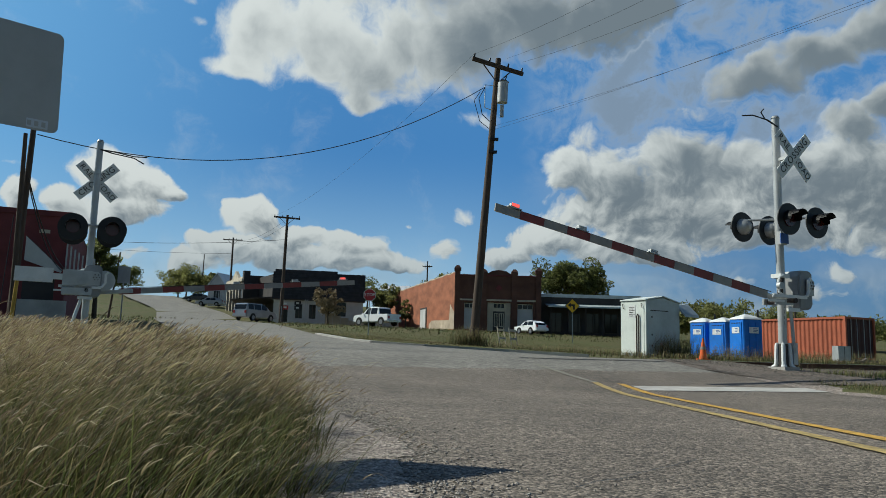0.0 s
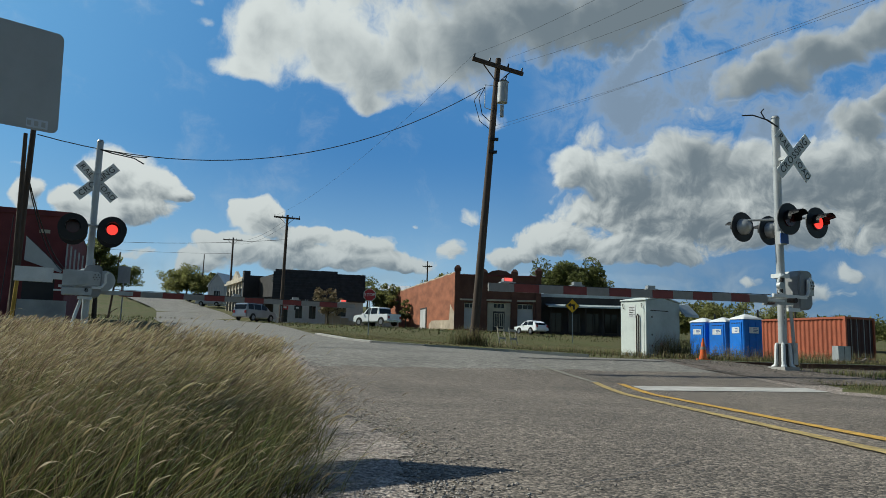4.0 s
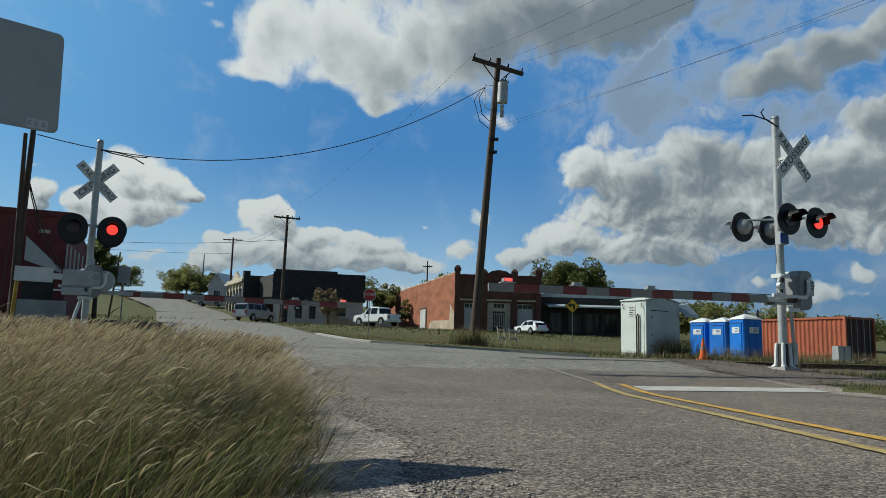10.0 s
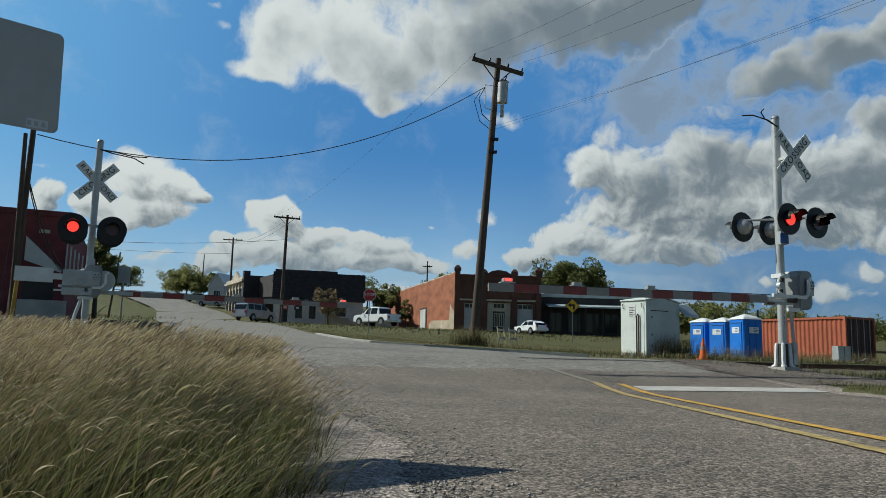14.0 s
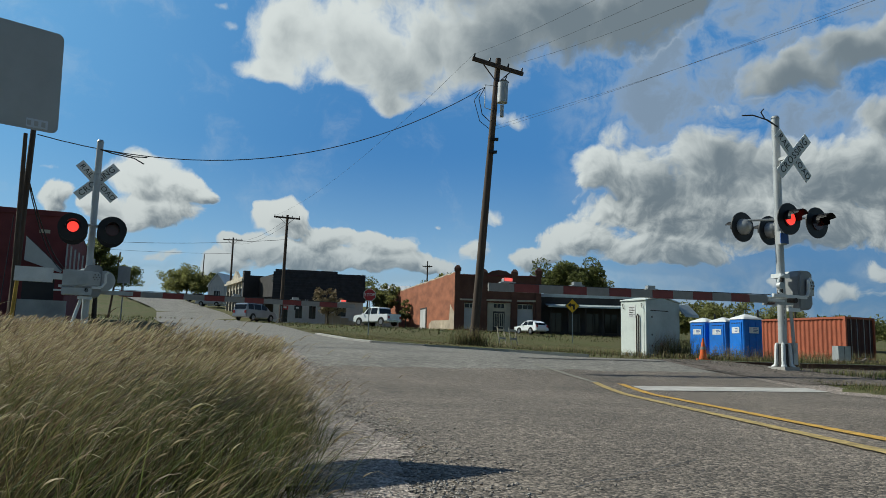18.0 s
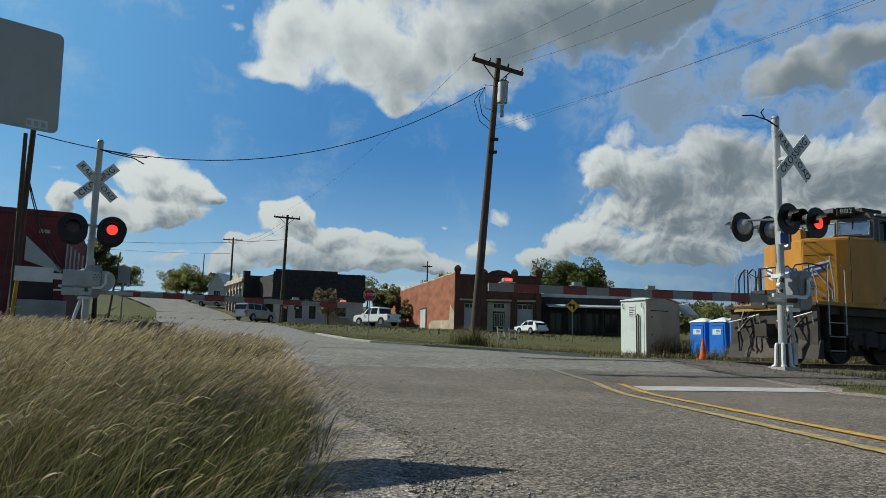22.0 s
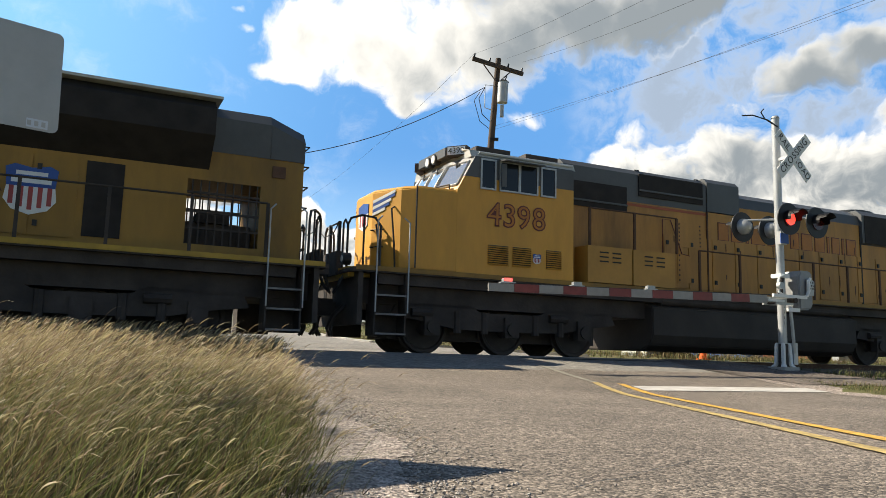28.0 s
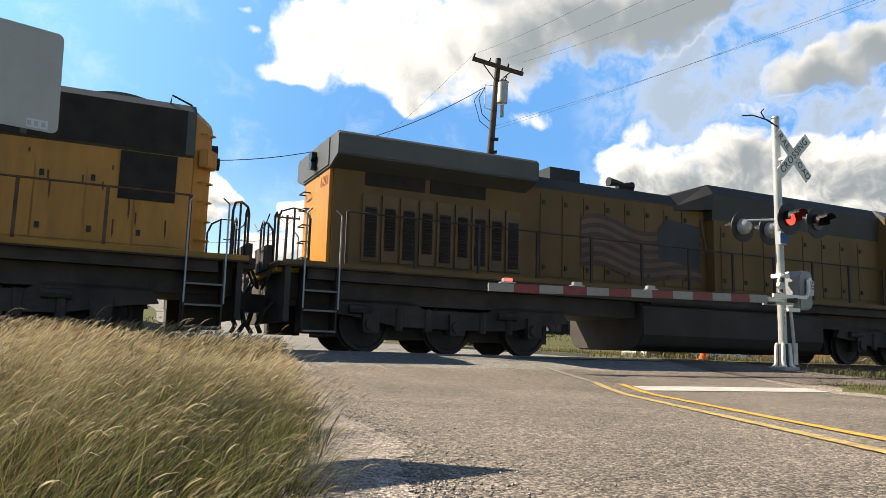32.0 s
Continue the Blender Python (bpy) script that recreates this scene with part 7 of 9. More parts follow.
def parked_blue_truck():
    t = thing("utility_cart", stand(11.55, 38.6, 60), "small blue wheeled cart half hidden behind the cabinet", "cart")
    part("cart_body", boxes((-0.5, 0.5, -0.4, 0.4, 0.25, 0.9), (-0.4, 0.45, -0.38, 0.38, 1.3, 1.45)), BLUE_PLASTIC, t, bevel=0.04)
    part("windscreen", boxes((-0.38, -0.34, -0.36, 0.36, 0.9, 1.3)), GLASS_DARK, t)
    for x in (-0.36, 0.4):
        for y in (-0.36, 0.36):
            part("post", boxes((x - 0.03, x + 0.03, y - 0.03, y + 0.03, 0.9, 1.32)), BLUE_PLASTIC, t)
            part("wheel", rod(bmesh.new(), (x, y - 0.06, 0.2), (x, y + 0.06, 0.2), 0.22, seg=14), TYRE, t)


parked_blue_truck()


# ---- small road signs ----
def post_sign(name, m, tall, label):
    s = thing(name, m, label, "road sign")
    part("post", boxes((-0.03, 0.03, 0.0, 0.03, -0.3, tall)), GALV, s)
    return s


def signs():
    s = post_sign("stop_sign", stand(-4.2, 44.0, 6), 2.75, "red octagonal stop sign on a steel post")
    oct_ = [(0.38 * math.cos(radians(22.5 + 45 * i)), 2.36 + 0.38 * math.sin(radians(22.5 + 45 * i))) for i in range(8)]
    inner = [(p * 0.93, 2.36 + (z - 2.36) * 0.93) for p, z in oct_]
    part("sign_border", prism(oct_, -0.012, -0.004), WHITE_PAINT, s)
    face = part("sign_face", prism(inner, -0.016, -0.012), STOP_RED, s, "red face with white word")
    lettering("sign_word", "STOP", 0.25, WHITE_PAINT, face, pose(0, -0.019, 2.36), depth=0.002)
    s = post_sign("curve_warning_sign", stand(9.88, 57.0, -10), 2.5, "yellow diamond turn warning sign with black arrow")
    part("sign_border", prism([(0, 2.2), (0.55, 2.77), (0, 3.34), (-0.55, 2.77)], -0.012, -0.004), BLACK, s)
    face = part("sign_face", prism([(0, 2.25), (0.505, 2.77), (0, 3.29), (-0.505, 2.77)], -0.016, -0.012), DIAMOND, s, "yellow reflective face")
    arrow = [(0.18, 2.5), (0.18, 2.9), (-0.12, 2.9), (-0.12, 3.02), (-0.33, 2.83), (-0.12, 2.64), (-0.12, 2.76), (0.05, 2.76), (0.05, 2.5)]
    part("arrow", prism(arrow, -0.02, -0.016), BLACK, face)
    s = post_sign("road_sign", stand(-16.9, 40.0, 15), 2.4, "grey back of a square road sign across the tracks")
    part("sign_plate", boxes((-0.31, 0.31, -0.012, -0.004, 2.05, 2.95)), SIGN_BACK, s)
    for x, y in ((-17.2, 71.0), (-15.0, 71.0)):
        s = post_sign("bollard_post", stand(x, y), 1.6, "short grey metal post on the verge")


signs()


def barricade(m):
    b = thing("barricade", m, "white folding barricade frame on the grass", "barricade", "barricades on the grass")
    for x in (-0.35, 0.35):
        leg = part("leg", boxes((x - 0.03, x + 0.03, -0.02, 0.02, 0, 1.15)), CREAM, b)
        leg.matrix_basis = pose(0, 0, 0, -12, 0, 0)
    for z in (0.4, 0.95):
        part("rail", boxes((-0.38, 0.38, z * 0.2 - 0.04, z * 0.2, z - 0.07, z + 0.07)), CREAM, b)
    return b


bb = barricade(stand(4.1, 50.0, 50))
copy_thing(bb, stand(4.85, 49.9, 50))
# ---- buildings across the track ----
def frame_at(ax, ay, bx, by):
    """A wall frame: x runs from a to b on the plan, -y looks to the right-hand side of that way."""
    turn = math.degrees(math.atan2(by - ay, bx - ax))
    return pose(ax, ay, min(height(ax, ay), height(bx, by)), 0, 0, turn), math.hypot(bx - ax, by - ay)


def pane_window(parent, x0, x1, z0, z1, y=0.0, frame_mat=None, bars=1, name="window"):
    f = 0.07
    frame_mat = frame_mat or CREAM
    w = part(name, boxes((x0, x1, y - 0.05, y + 0.02, z0, z0 + f), (x0, x1, y - 0.05, y + 0.02, z1 - f, z1), (x0, x0 + f, y - 0.05, y + 0.02, z0 + f, z1 - f), (x1 - f, x1, y - 0.05, y + 0.02, z0 + f, z1 - f),
                         *[(x0 + (x1 - x0) * k / (bars + 1) - 0.03, x0 + (x1 - x0) * k / (bars + 1) + 0.03, y - 0.045, y + 0.02, z0 + f, z1 - f) for k in range(1, bars + 1)]), frame_mat, parent)
    part("pane", boxes((x0 + f, x1 - f, y - 0.02, y - 0.005, z0 + f, z1 - f)), GLASS_DARK, w)
    return w


def brick_courses(parent, x0, x1, z0, z1, y, mat, top=None, cell=(0.62, 0.31)):
    """Raised patches of a few bricks each, staggered, so that the wall shows its courses."""
    bm = bmesh.new()
    rows = int((z1 - z0) / cell[1])
    for r in range(rows):
        z = z0 + r * cell[1]
        n = int((x1 - x0) / cell[0])
        for k in range(n):
            x = x0 + (k + 0.5 * (r % 2)) * cell[0]
            if x + cell[0] > x1 or (top and z + cell[1] > top(x) - 0.2) or random.random() < 0.25:
                continue
            d = random.uniform(0.002, 0.006)
            box(bm, x + 0.012, x + cell[0] - 0.012, y - d, y + 0.01, z + 0.012, z + cell[1] - 0.012)
    return tagged(part("brickwork", bm, mat, parent), kind="stuff")


def brick_building():
    m, w = frame_at(1.45, 78.0, 10.3, 78.0)
    b = thing("brick_building", m, "old red brick shop with stepped parapet and pilasters", "building")
    t = 0.35
    tall = 5.95
    # front wall in piers and spandrels, so that the openings go through
    openings = ((0.9, 2.5, 0.35, 3.0), (3.3, 5.7, 0.1, 3.1), (6.4, 8.0, 0.35, 3.0))
    rows, x = [], 0.0
    for a, c, z0, z1 in openings:
        rows += [(x, a, 0, t, -0.6, 3.1), (a, c, 0, t, -0.6, z0)]
        x = c
    rows += [(x, w, 0, t, -0.6, 3.1), (0, w, 0, t, 3.1, tall)]
    # front brick carries its shade in the colour, unlike the sunlit side wall
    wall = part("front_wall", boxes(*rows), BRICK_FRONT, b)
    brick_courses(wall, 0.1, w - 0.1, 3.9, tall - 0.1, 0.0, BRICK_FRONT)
    for a, c, z0, z1 in openings:
        if a == 3.3:
            d = part("entrance_door", boxes((3.9, 5.1, 0.2, 0.26, -0.2, 2.2)), DARK_WALL, b, "dark double door")
            pane_window(d, 4.0, 4.45, 0.6, 2.0, 0.19)
            pane_window(d, 4.55, 5.0, 0.6, 2.0, 0.19)
            part("door_surround", boxes((3.3, 3.9, 0.2, 0.26, -0.2, 3.1), (5.1, 5.7, 0.2, 0.26, -0.2, 3.1), (3.9, 5.1, 0.2, 0.26, 2.2, 2.5)), CREAM, b)
            pane_window(b, 3.9, 5.1, 2.5, 3.05, 0.2, bars=2)
        else:
            part("boarded_window", boxes((a, c, 0.18, 0.24, z0, z1 - 0.55)), PALE_WALL, b, "pale boarded shop window")
            pane_window(b, a, c, z1 - 0.55, z1, 0.18, bars=2)
    for x, extra in ((0.15, 0.55), (2.9, 0.2), (6.05, 0.25), (8.55, 0.45)):
        p = part("pilaster", boxes((x - 0.28, x + 0.28, -0.14, 0.0, -0.6, tall + extra - 0.2)), BRICK_FRONT, b, bevel=0.02)
        part("pilaster_cap", loft([[(x - 0.36, -0.22, tall + extra - 0.2), (x + 0.36, -0.22, tall + extra - 0.2), (x + 0.36, 0.3, tall + extra - 0.2), (x - 0.36, 0.3, tall + extra - 0.2)],
                                   [(x - 0.36, -0.22, tall + extra + 0.1), (x + 0.36, -0.22, tall + extra + 0.1), (x + 0.36, 0.3, tall + extra + 0.1), (x - 0.36, 0.3, tall + extra + 0.1)],
                                   [(x - 0.12, -0.05, tall + extra + 0.4), (x + 0.12, -0.05, tall + extra + 0.4), (x + 0.12, 0.15, tall + extra + 0.4), (x - 0.12, 0.15, tall + extra + 0.4)]]), BRICK_FRONT, p)
    part("parapet_crest", prism([(3.0, tall), (5.9, tall), (5.2, tall + 0.42), (4.45, tall + 0.55), (3.7, tall + 0.42)], 0.0, 0.3), BRICK_FRONT, b)
    part("cornice", boxes((0.0, w, -0.1, 0.0, tall - 0.12, tall)), BRICK_FAR, b)
    part("cornice", boxes((0.0, w, -0.07, 0.0, 3.25, 3.42)), CREAM, b)
    part("diamond_ornament", prism([(4.45, 4.25), (4.8, 4.6), (4.45, 4.95), (4.1, 4.6)], -0.05, 0.0), BRICK_FAR, b)
    part("back_wall", boxes((0.3, w, 26.5, 26.9, -0.6, 4.4)), BRICK_FAR, b)
    part("right_wall", boxes((w - 0.35, w, 0.35, 26.5, -0.6, 4.6)), BRICK_FAR, b)
    part("roof", prism([(0.36, 4.7), (26.5, 3.9), (26.5, 3.8), (0.36, 4.6)], 0.2, w - 0.36, "x"), UNDER, b)
    # long side wall, its parapet falling to the back
    sm_, sl = frame_at(-7.05, 104.0, 1.45, 78.3)
    side = new("side_wall")
    side.parent = b
    side.matrix_basis = m.inverted() @ pose(-7.05, 104.0, 2.94, 0, 0, math.degrees(math.atan2(78.3 - 104.0, 8.5)))
    rise = lambda x: 5.25 + 0.6 * (x / sl) + 0.12 * noise.noise((x * 0.7, 0, 3))
    top = [(x, rise(x)) for x in np.linspace(sl, 0, 36)]
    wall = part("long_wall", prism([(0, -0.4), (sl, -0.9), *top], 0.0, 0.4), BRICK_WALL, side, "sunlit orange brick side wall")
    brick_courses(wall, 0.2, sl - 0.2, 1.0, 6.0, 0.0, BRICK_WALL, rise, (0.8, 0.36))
    part("parapet_coping", pipe([(x, 0.2, z + 0.04) for x, z in top], 0.16, 6), PLASTER, side, "pale worn coping along the wall top")
    part("render_base", prism([(sl - 9.0, 0), (sl - 0.3, 0), (sl - 0.3, 1.7), (sl - 1.6, 2.6), (sl - 1.9, 0.95), (sl - 8.0, 1.1), (sl - 9.0, 0.7)], -0.03, 0.0), PLASTER, side, "stained pale render at the wall foot")
    d = part("side_door", boxes((sl - 12.6, sl - 9.9, -0.05, 0.0, 0.0, 2.7)), UNDER, side)
    part("door_leaf", boxes((sl - 12.3, sl - 10.2, -0.09, -0.05, 0.0, 2.5)), PALE_WALL, d, "pale grey side door")


brick_building()


def mansard_building():
    m, w = frame_at(-20.0, 90.0, -9.55, 92.0)
    b = thing("mansard_building", m, "grey stucco building under a dark mansard roof", "building")
    openings = ((0.7, 1.7, 0.3, 2.4), (2.6, 3.4, 0.8, 2.5), (4.2, 5.0, 0.8, 2.5), (7.4, 8.6, 1.2, 2.9))
    rows, x = [], 0.0
    for a, c, z0, z1 in openings:
        rows += [(x, a, 0, 0.3, -0.8, 3.2), (a, c, 0, 0.3, -0.8, z0), (a, c, 0, 0.3, z1, 3.2)]
        x = c
    rows += [(x, w, 0, 0.3, -0.8, 3.2)]
    part("front_wall", boxes(*rows), STUCCO, b)
    for a, c, z0, z1 in openings:
        pane_window(b, a, c, z0, z1, 0.12, UNDER)
    part("right_wall", boxes((w - 0.3, w, 0.3, 17, -0.8, 3.2)), STUCCO, b)
    part("left_wall", boxes((0, 0.3, 0.3, 17, -0.8, 3.2)), STUCCO, b)
    part("back_wall", boxes((0.3, w - 0.3, 16.7, 17, -0.8, 3.2)), STUCCO, b)
    prof_f = [(-0.25, 3.0), (0.35, 6.35), (17.0, 6.35), (17.0, 3.0)]
    part("mansard_roof", prism(prof_f, -0.2, w + 0.2, "x"), CHARCOAL, b, "dark shingled mansard roof")
    part("mansard_step", boxes((0.0, w - 3.2, 0.4, 16, 6.35, 6.65)), CHARCOAL, b)
    for z in np.arange(3.25, 6.3, 0.32):
        f = (z - 3.0) / 3.35
        part("shingle_course", boxes((-0.2, w + 0.2, -0.27 + 0.6 * f, -0.2 + 0.6 * f, z, z + 0.05)), CHARCOAL, b)
    part("gutter", boxes((-0.25, w + 0.25, -0.32, -0.25, 2.93, 3.08)), UNDER, b)
    part("roof_pipe", pipe([(w - 0.4, 0.4, 5.9), (w - 0.4, 0.4, 6.3), (w - 0.1, 0.3, 6.4)], 0.05), GALV, b)
    for k, (x, z, mat) in enumerate(((1.0, 2.75, PALE_WALL), (2.45, 2.85, BLACK), (2.45, 2.3, BLACK), (1.0, 2.3, STOP_RED))):
        part("wall_sign", boxes((x, x + 0.75, -0.06, 0.0, z - 0.5, z)), mat, b, "square wall sign")
        part("sign_mark", boxes((x + 0.2, x + 0.55, -0.075, -0.06, z - 0.35, z - 0.15)), WHITE_PAINT, b)
    for x in (3.7, 3.95):
        part("post", boxes((x, x + 0.08, -1.2, -1.1, -0.6, 3.0)), PALE_WALL, b)
    # left side wing with lean-to canopy, dark gable behind
    part("side_canopy", prism([(-0.2, 3.3), (-0.2, 3.45), (-5.2, 3.0), (-5.2, 2.85)], 2.5, 16.0), UNDER, b)
    part("side_stripe", pipe([(-0.3, 0.5, 5.4), (-0.32, 13.0, 5.6)], 0.12), PALE_WALL, b, "pale fascia strip")


mansard_building()


def steps_and_wall():
    s = thing("garden_wall", stand(-13.2, 86.0, 8), "stepped pale stone wall with tall dry ornamental grass", "wall")
    for k in range(5):
        part("stone", boxes((k * 0.9, k * 0.9 + 0.88, -0.3, 0.3, -0.5, 1.5 - 0.25 * k)), PLASTER, s, bevel=0.04)
    for k in range(4):
        part("stone", boxes((5.2 + k * 0.8, 5.2 + k * 0.8 + 0.78, -0.3, 0.3, -0.5, 1.4 - 0.15 * k)), CONCRETE, s, bevel=0.04)


steps_and_wall()


def cream_building():
    m, w = frame_at(-33.5, 118.0, -28.2, 108.0)
    b = thing("cream_building", m, "cream stone shop front with ornate cornice", "building")
    part("front_wall", boxes((0, w, 0, 0.5, -1.5, 5.4)), CREAM, b)
    part("body", boxes((0, w, 0.5, 16, -1.5, 5.6)), DARK_WALL, b)
    part("cornice", boxes((-0.2, w + 0.2, -0.5, 0.0, 4.7, 5.0), (-0.1, w + 0.1, -0.25, 0.0, 5.0, 5.4)), CREAM, b, bevel=0.03)
    part("pediment", prism([(w * 0.3, 5.4), (w * 0.7, 5.4), (w * 0.5, 6.6)], -0.2, 0.2), CREAM, b)
    part("corner_tower", boxes((w - 0.6, w + 0.3, -0.3, 0.6, -1.5, 6.2)), DARK_WALL, b)
    for k in range(5):
        x = 0.6 + k * (w - 1.4) / 5
        pane_window(b, x, x + 1.3, 0.3, 3.8, -0.02, UNDER)
        part("column", boxes((x - 0.3, x - 0.05, -0.2, 0.0, -1.0, 4.6)), CREAM, b)
    part("dark_side", boxes((w, w + 9.5, 2.0, 2.4, -1.5, 5.3)), DARK_WALL, b)


cream_building()


def gable_house():
    b = thing("gabled_shed", stand(-40.6, 131.0, -14), "pale grey metal shed with a steep gable", "building")
    part("walls", prism([(0, -1.5), (3.4, -1.5), (3.4, 3.3), (1.7, 5.4), (0, 3.3)], 0, 8), PALE_WALL, b)
    for k in range(7):
        part("batten", boxes((0.1 + k * 0.5, 0.18 + k * 0.5, -0.06, 0.0, -1.0, 3.2)), PALE_WALL, b)
    for side in (0, 1):
        x0, x1 = (-0.2, 1.7) if side == 0 else (3.6, 1.7)
        part("roof_slope", prism([(x0, 3.1), (x1, 5.45), (x1, 5.6), (x0, 3.25)], -0.2, 8.2), METAL_ROOF, b)
    pane_window(b, 1.2, 2.3, 0.6, 2.4, -0.02, UNDER)


gable_house()


def low_shop():
    m, w = frame_at(10.5, 80.0, 21.0, 80.0)
    b = thing("low_shop", m, "long low dark shop with a metal canopy", "building")
    part("front_wall", boxes((0, w, 0, 0.3, -0.6, 4.2)), DARK_WALL, b)
    part("side_wall", boxes((w - 0.3, w, 0.3, 18, -0.6, 4.2), (0, 0.3, 0.3, 18, -0.6, 4.2), (0.3, w - 0.3, 17.7, 18, -0.6, 4.2)), DARK_WALL, b)
    part("roof", boxes((0, w, 0, 18, 4.2, 4.4)), UNDER, b)
    part("parapet_trim", boxes((-0.1, w + 0.1, -0.1, 0.0, 4.1, 4.45)), CABINET_DULL, b)
    part("canopy", prism([(0.0, 3.25), (0.0, 3.4), (-2.4, 3.05), (-2.4, 2.9)], 0.5, w - 0.5, "x"), CABINET_DULL, b, "pale edged metal canopy")
    for k in range(6):
        x = 0.8 + k * (w - 1.6) / 5
        part("canopy_post", boxes((x - 0.05, x + 0.05, -2.3, -2.2, -0.6, 2.95)), UNDER, b)
    for k in range(5):
        x = 0.9 + k * 1.95
        pane_window(b, x, x + 1.4, 0.4, 2.5, -0.01, UNDER)


low_shop()


def white_roof_shed():
    b = thing("metal_roof_shed", stand(-9.0, 112.0, 0), "shed with a low white metal roof", "building")
    part("walls", boxes((0, 12, 0, 10, -1, 4.6)), DARK_WALL, b)
    part("roof_slope", prism([(-0.4, 4.6), (10.4, 6.2), (10.4, 6.3), (-0.4, 4.7)], -0.3, 12.3, "x"), METAL_ROOF, b)
    for k in range(20):
        part("seam", pipe([(0.3 + k * 0.6, -0.4, 4.74), (0.3 + k * 0.6, 10.4, 6.34)], 0.03, 4), METAL_ROOF, b)


white_roof_shed()


def maroon_building():
    m = pose(-16.1 - 9.9 * math.cos(radians(22)), 32.2 - 9.9 * math.sin(radians(22)), 1.0, 0, 0, 22)
    b = thing("maroon_brick_building", m, "dark maroon brick building with a pitched awning", "building")
    w, tall = 9.9, 4.85
    wall = part("front_wall", boxes((0, w, 0, 0.35, -0.6, tall)), BRICK_FAR, b)
    brick_courses(wall, 4.0, w - 0.05, 0.6, tall - 0.1, 0.0, BRICK_FAR, None, (0.44, 0.15))
    part("side_wall", boxes((w - 0.35, w, 0.35, 14, -0.6, tall), (0, 0.35, 0.35, 14, -0.6, tall), (0.35, w - 0.35, 13.7, 14, -0.6, tall)), BRICK_FAR, b)
    part("roof", boxes((0, w, 0.0, 14, tall, tall + 0.12)), UNDER, b)
    part("coping", boxes((-0.05, w + 0.05, -0.06, 0.0, tall - 0.1, tall + 0.13)), BRICK_FAR, b)
    for x in (4.8, 8.75):
        part("vent_plate", boxes((x, x + 0.4, -0.03, 0.0, 4.0, 4.15)), CREAM, b)
    part("awning", prism([(8.35, 3.75), (8.35, 2.75), (9.75, 2.3), (9.8, 2.42)], -0.6, -0.55), PALE_WALL, b, "pale slanting cloth awning")
    part("awning_pole", pipe([(8.35, -0.57, 3.75), (9.8, -0.57, 2.42)], 0.03), UNDER, b)
    for k in range(5):
        part("conduit", pipe([(w - 0.02 + k * 0.16, -0.2, 1.4), (w - 0.02 + k * 0.16, -0.2, 3.6 - 0.12 * k)], 0.035), GALV, b)
    part("meter_box", boxes((w - 0.05, w + 0.7, -0.3, 0.0, 2.1, 2.5), (w + 0.75, w + 1.1, -0.3, 0.0, 2.4, 3.0)), GALV, b, bevel=0.02)
    part("low_wall", boxes((w - 1.9, w + 0.2, -1.2, -0.9, -0.5, 1.1)), CONCRETE, b)
    part("dark_door", boxes((w - 1.6, w - 0.4, -0.02, 0.0, 0.0, 2.1)), DARK_WALL, b)


maroon_building()


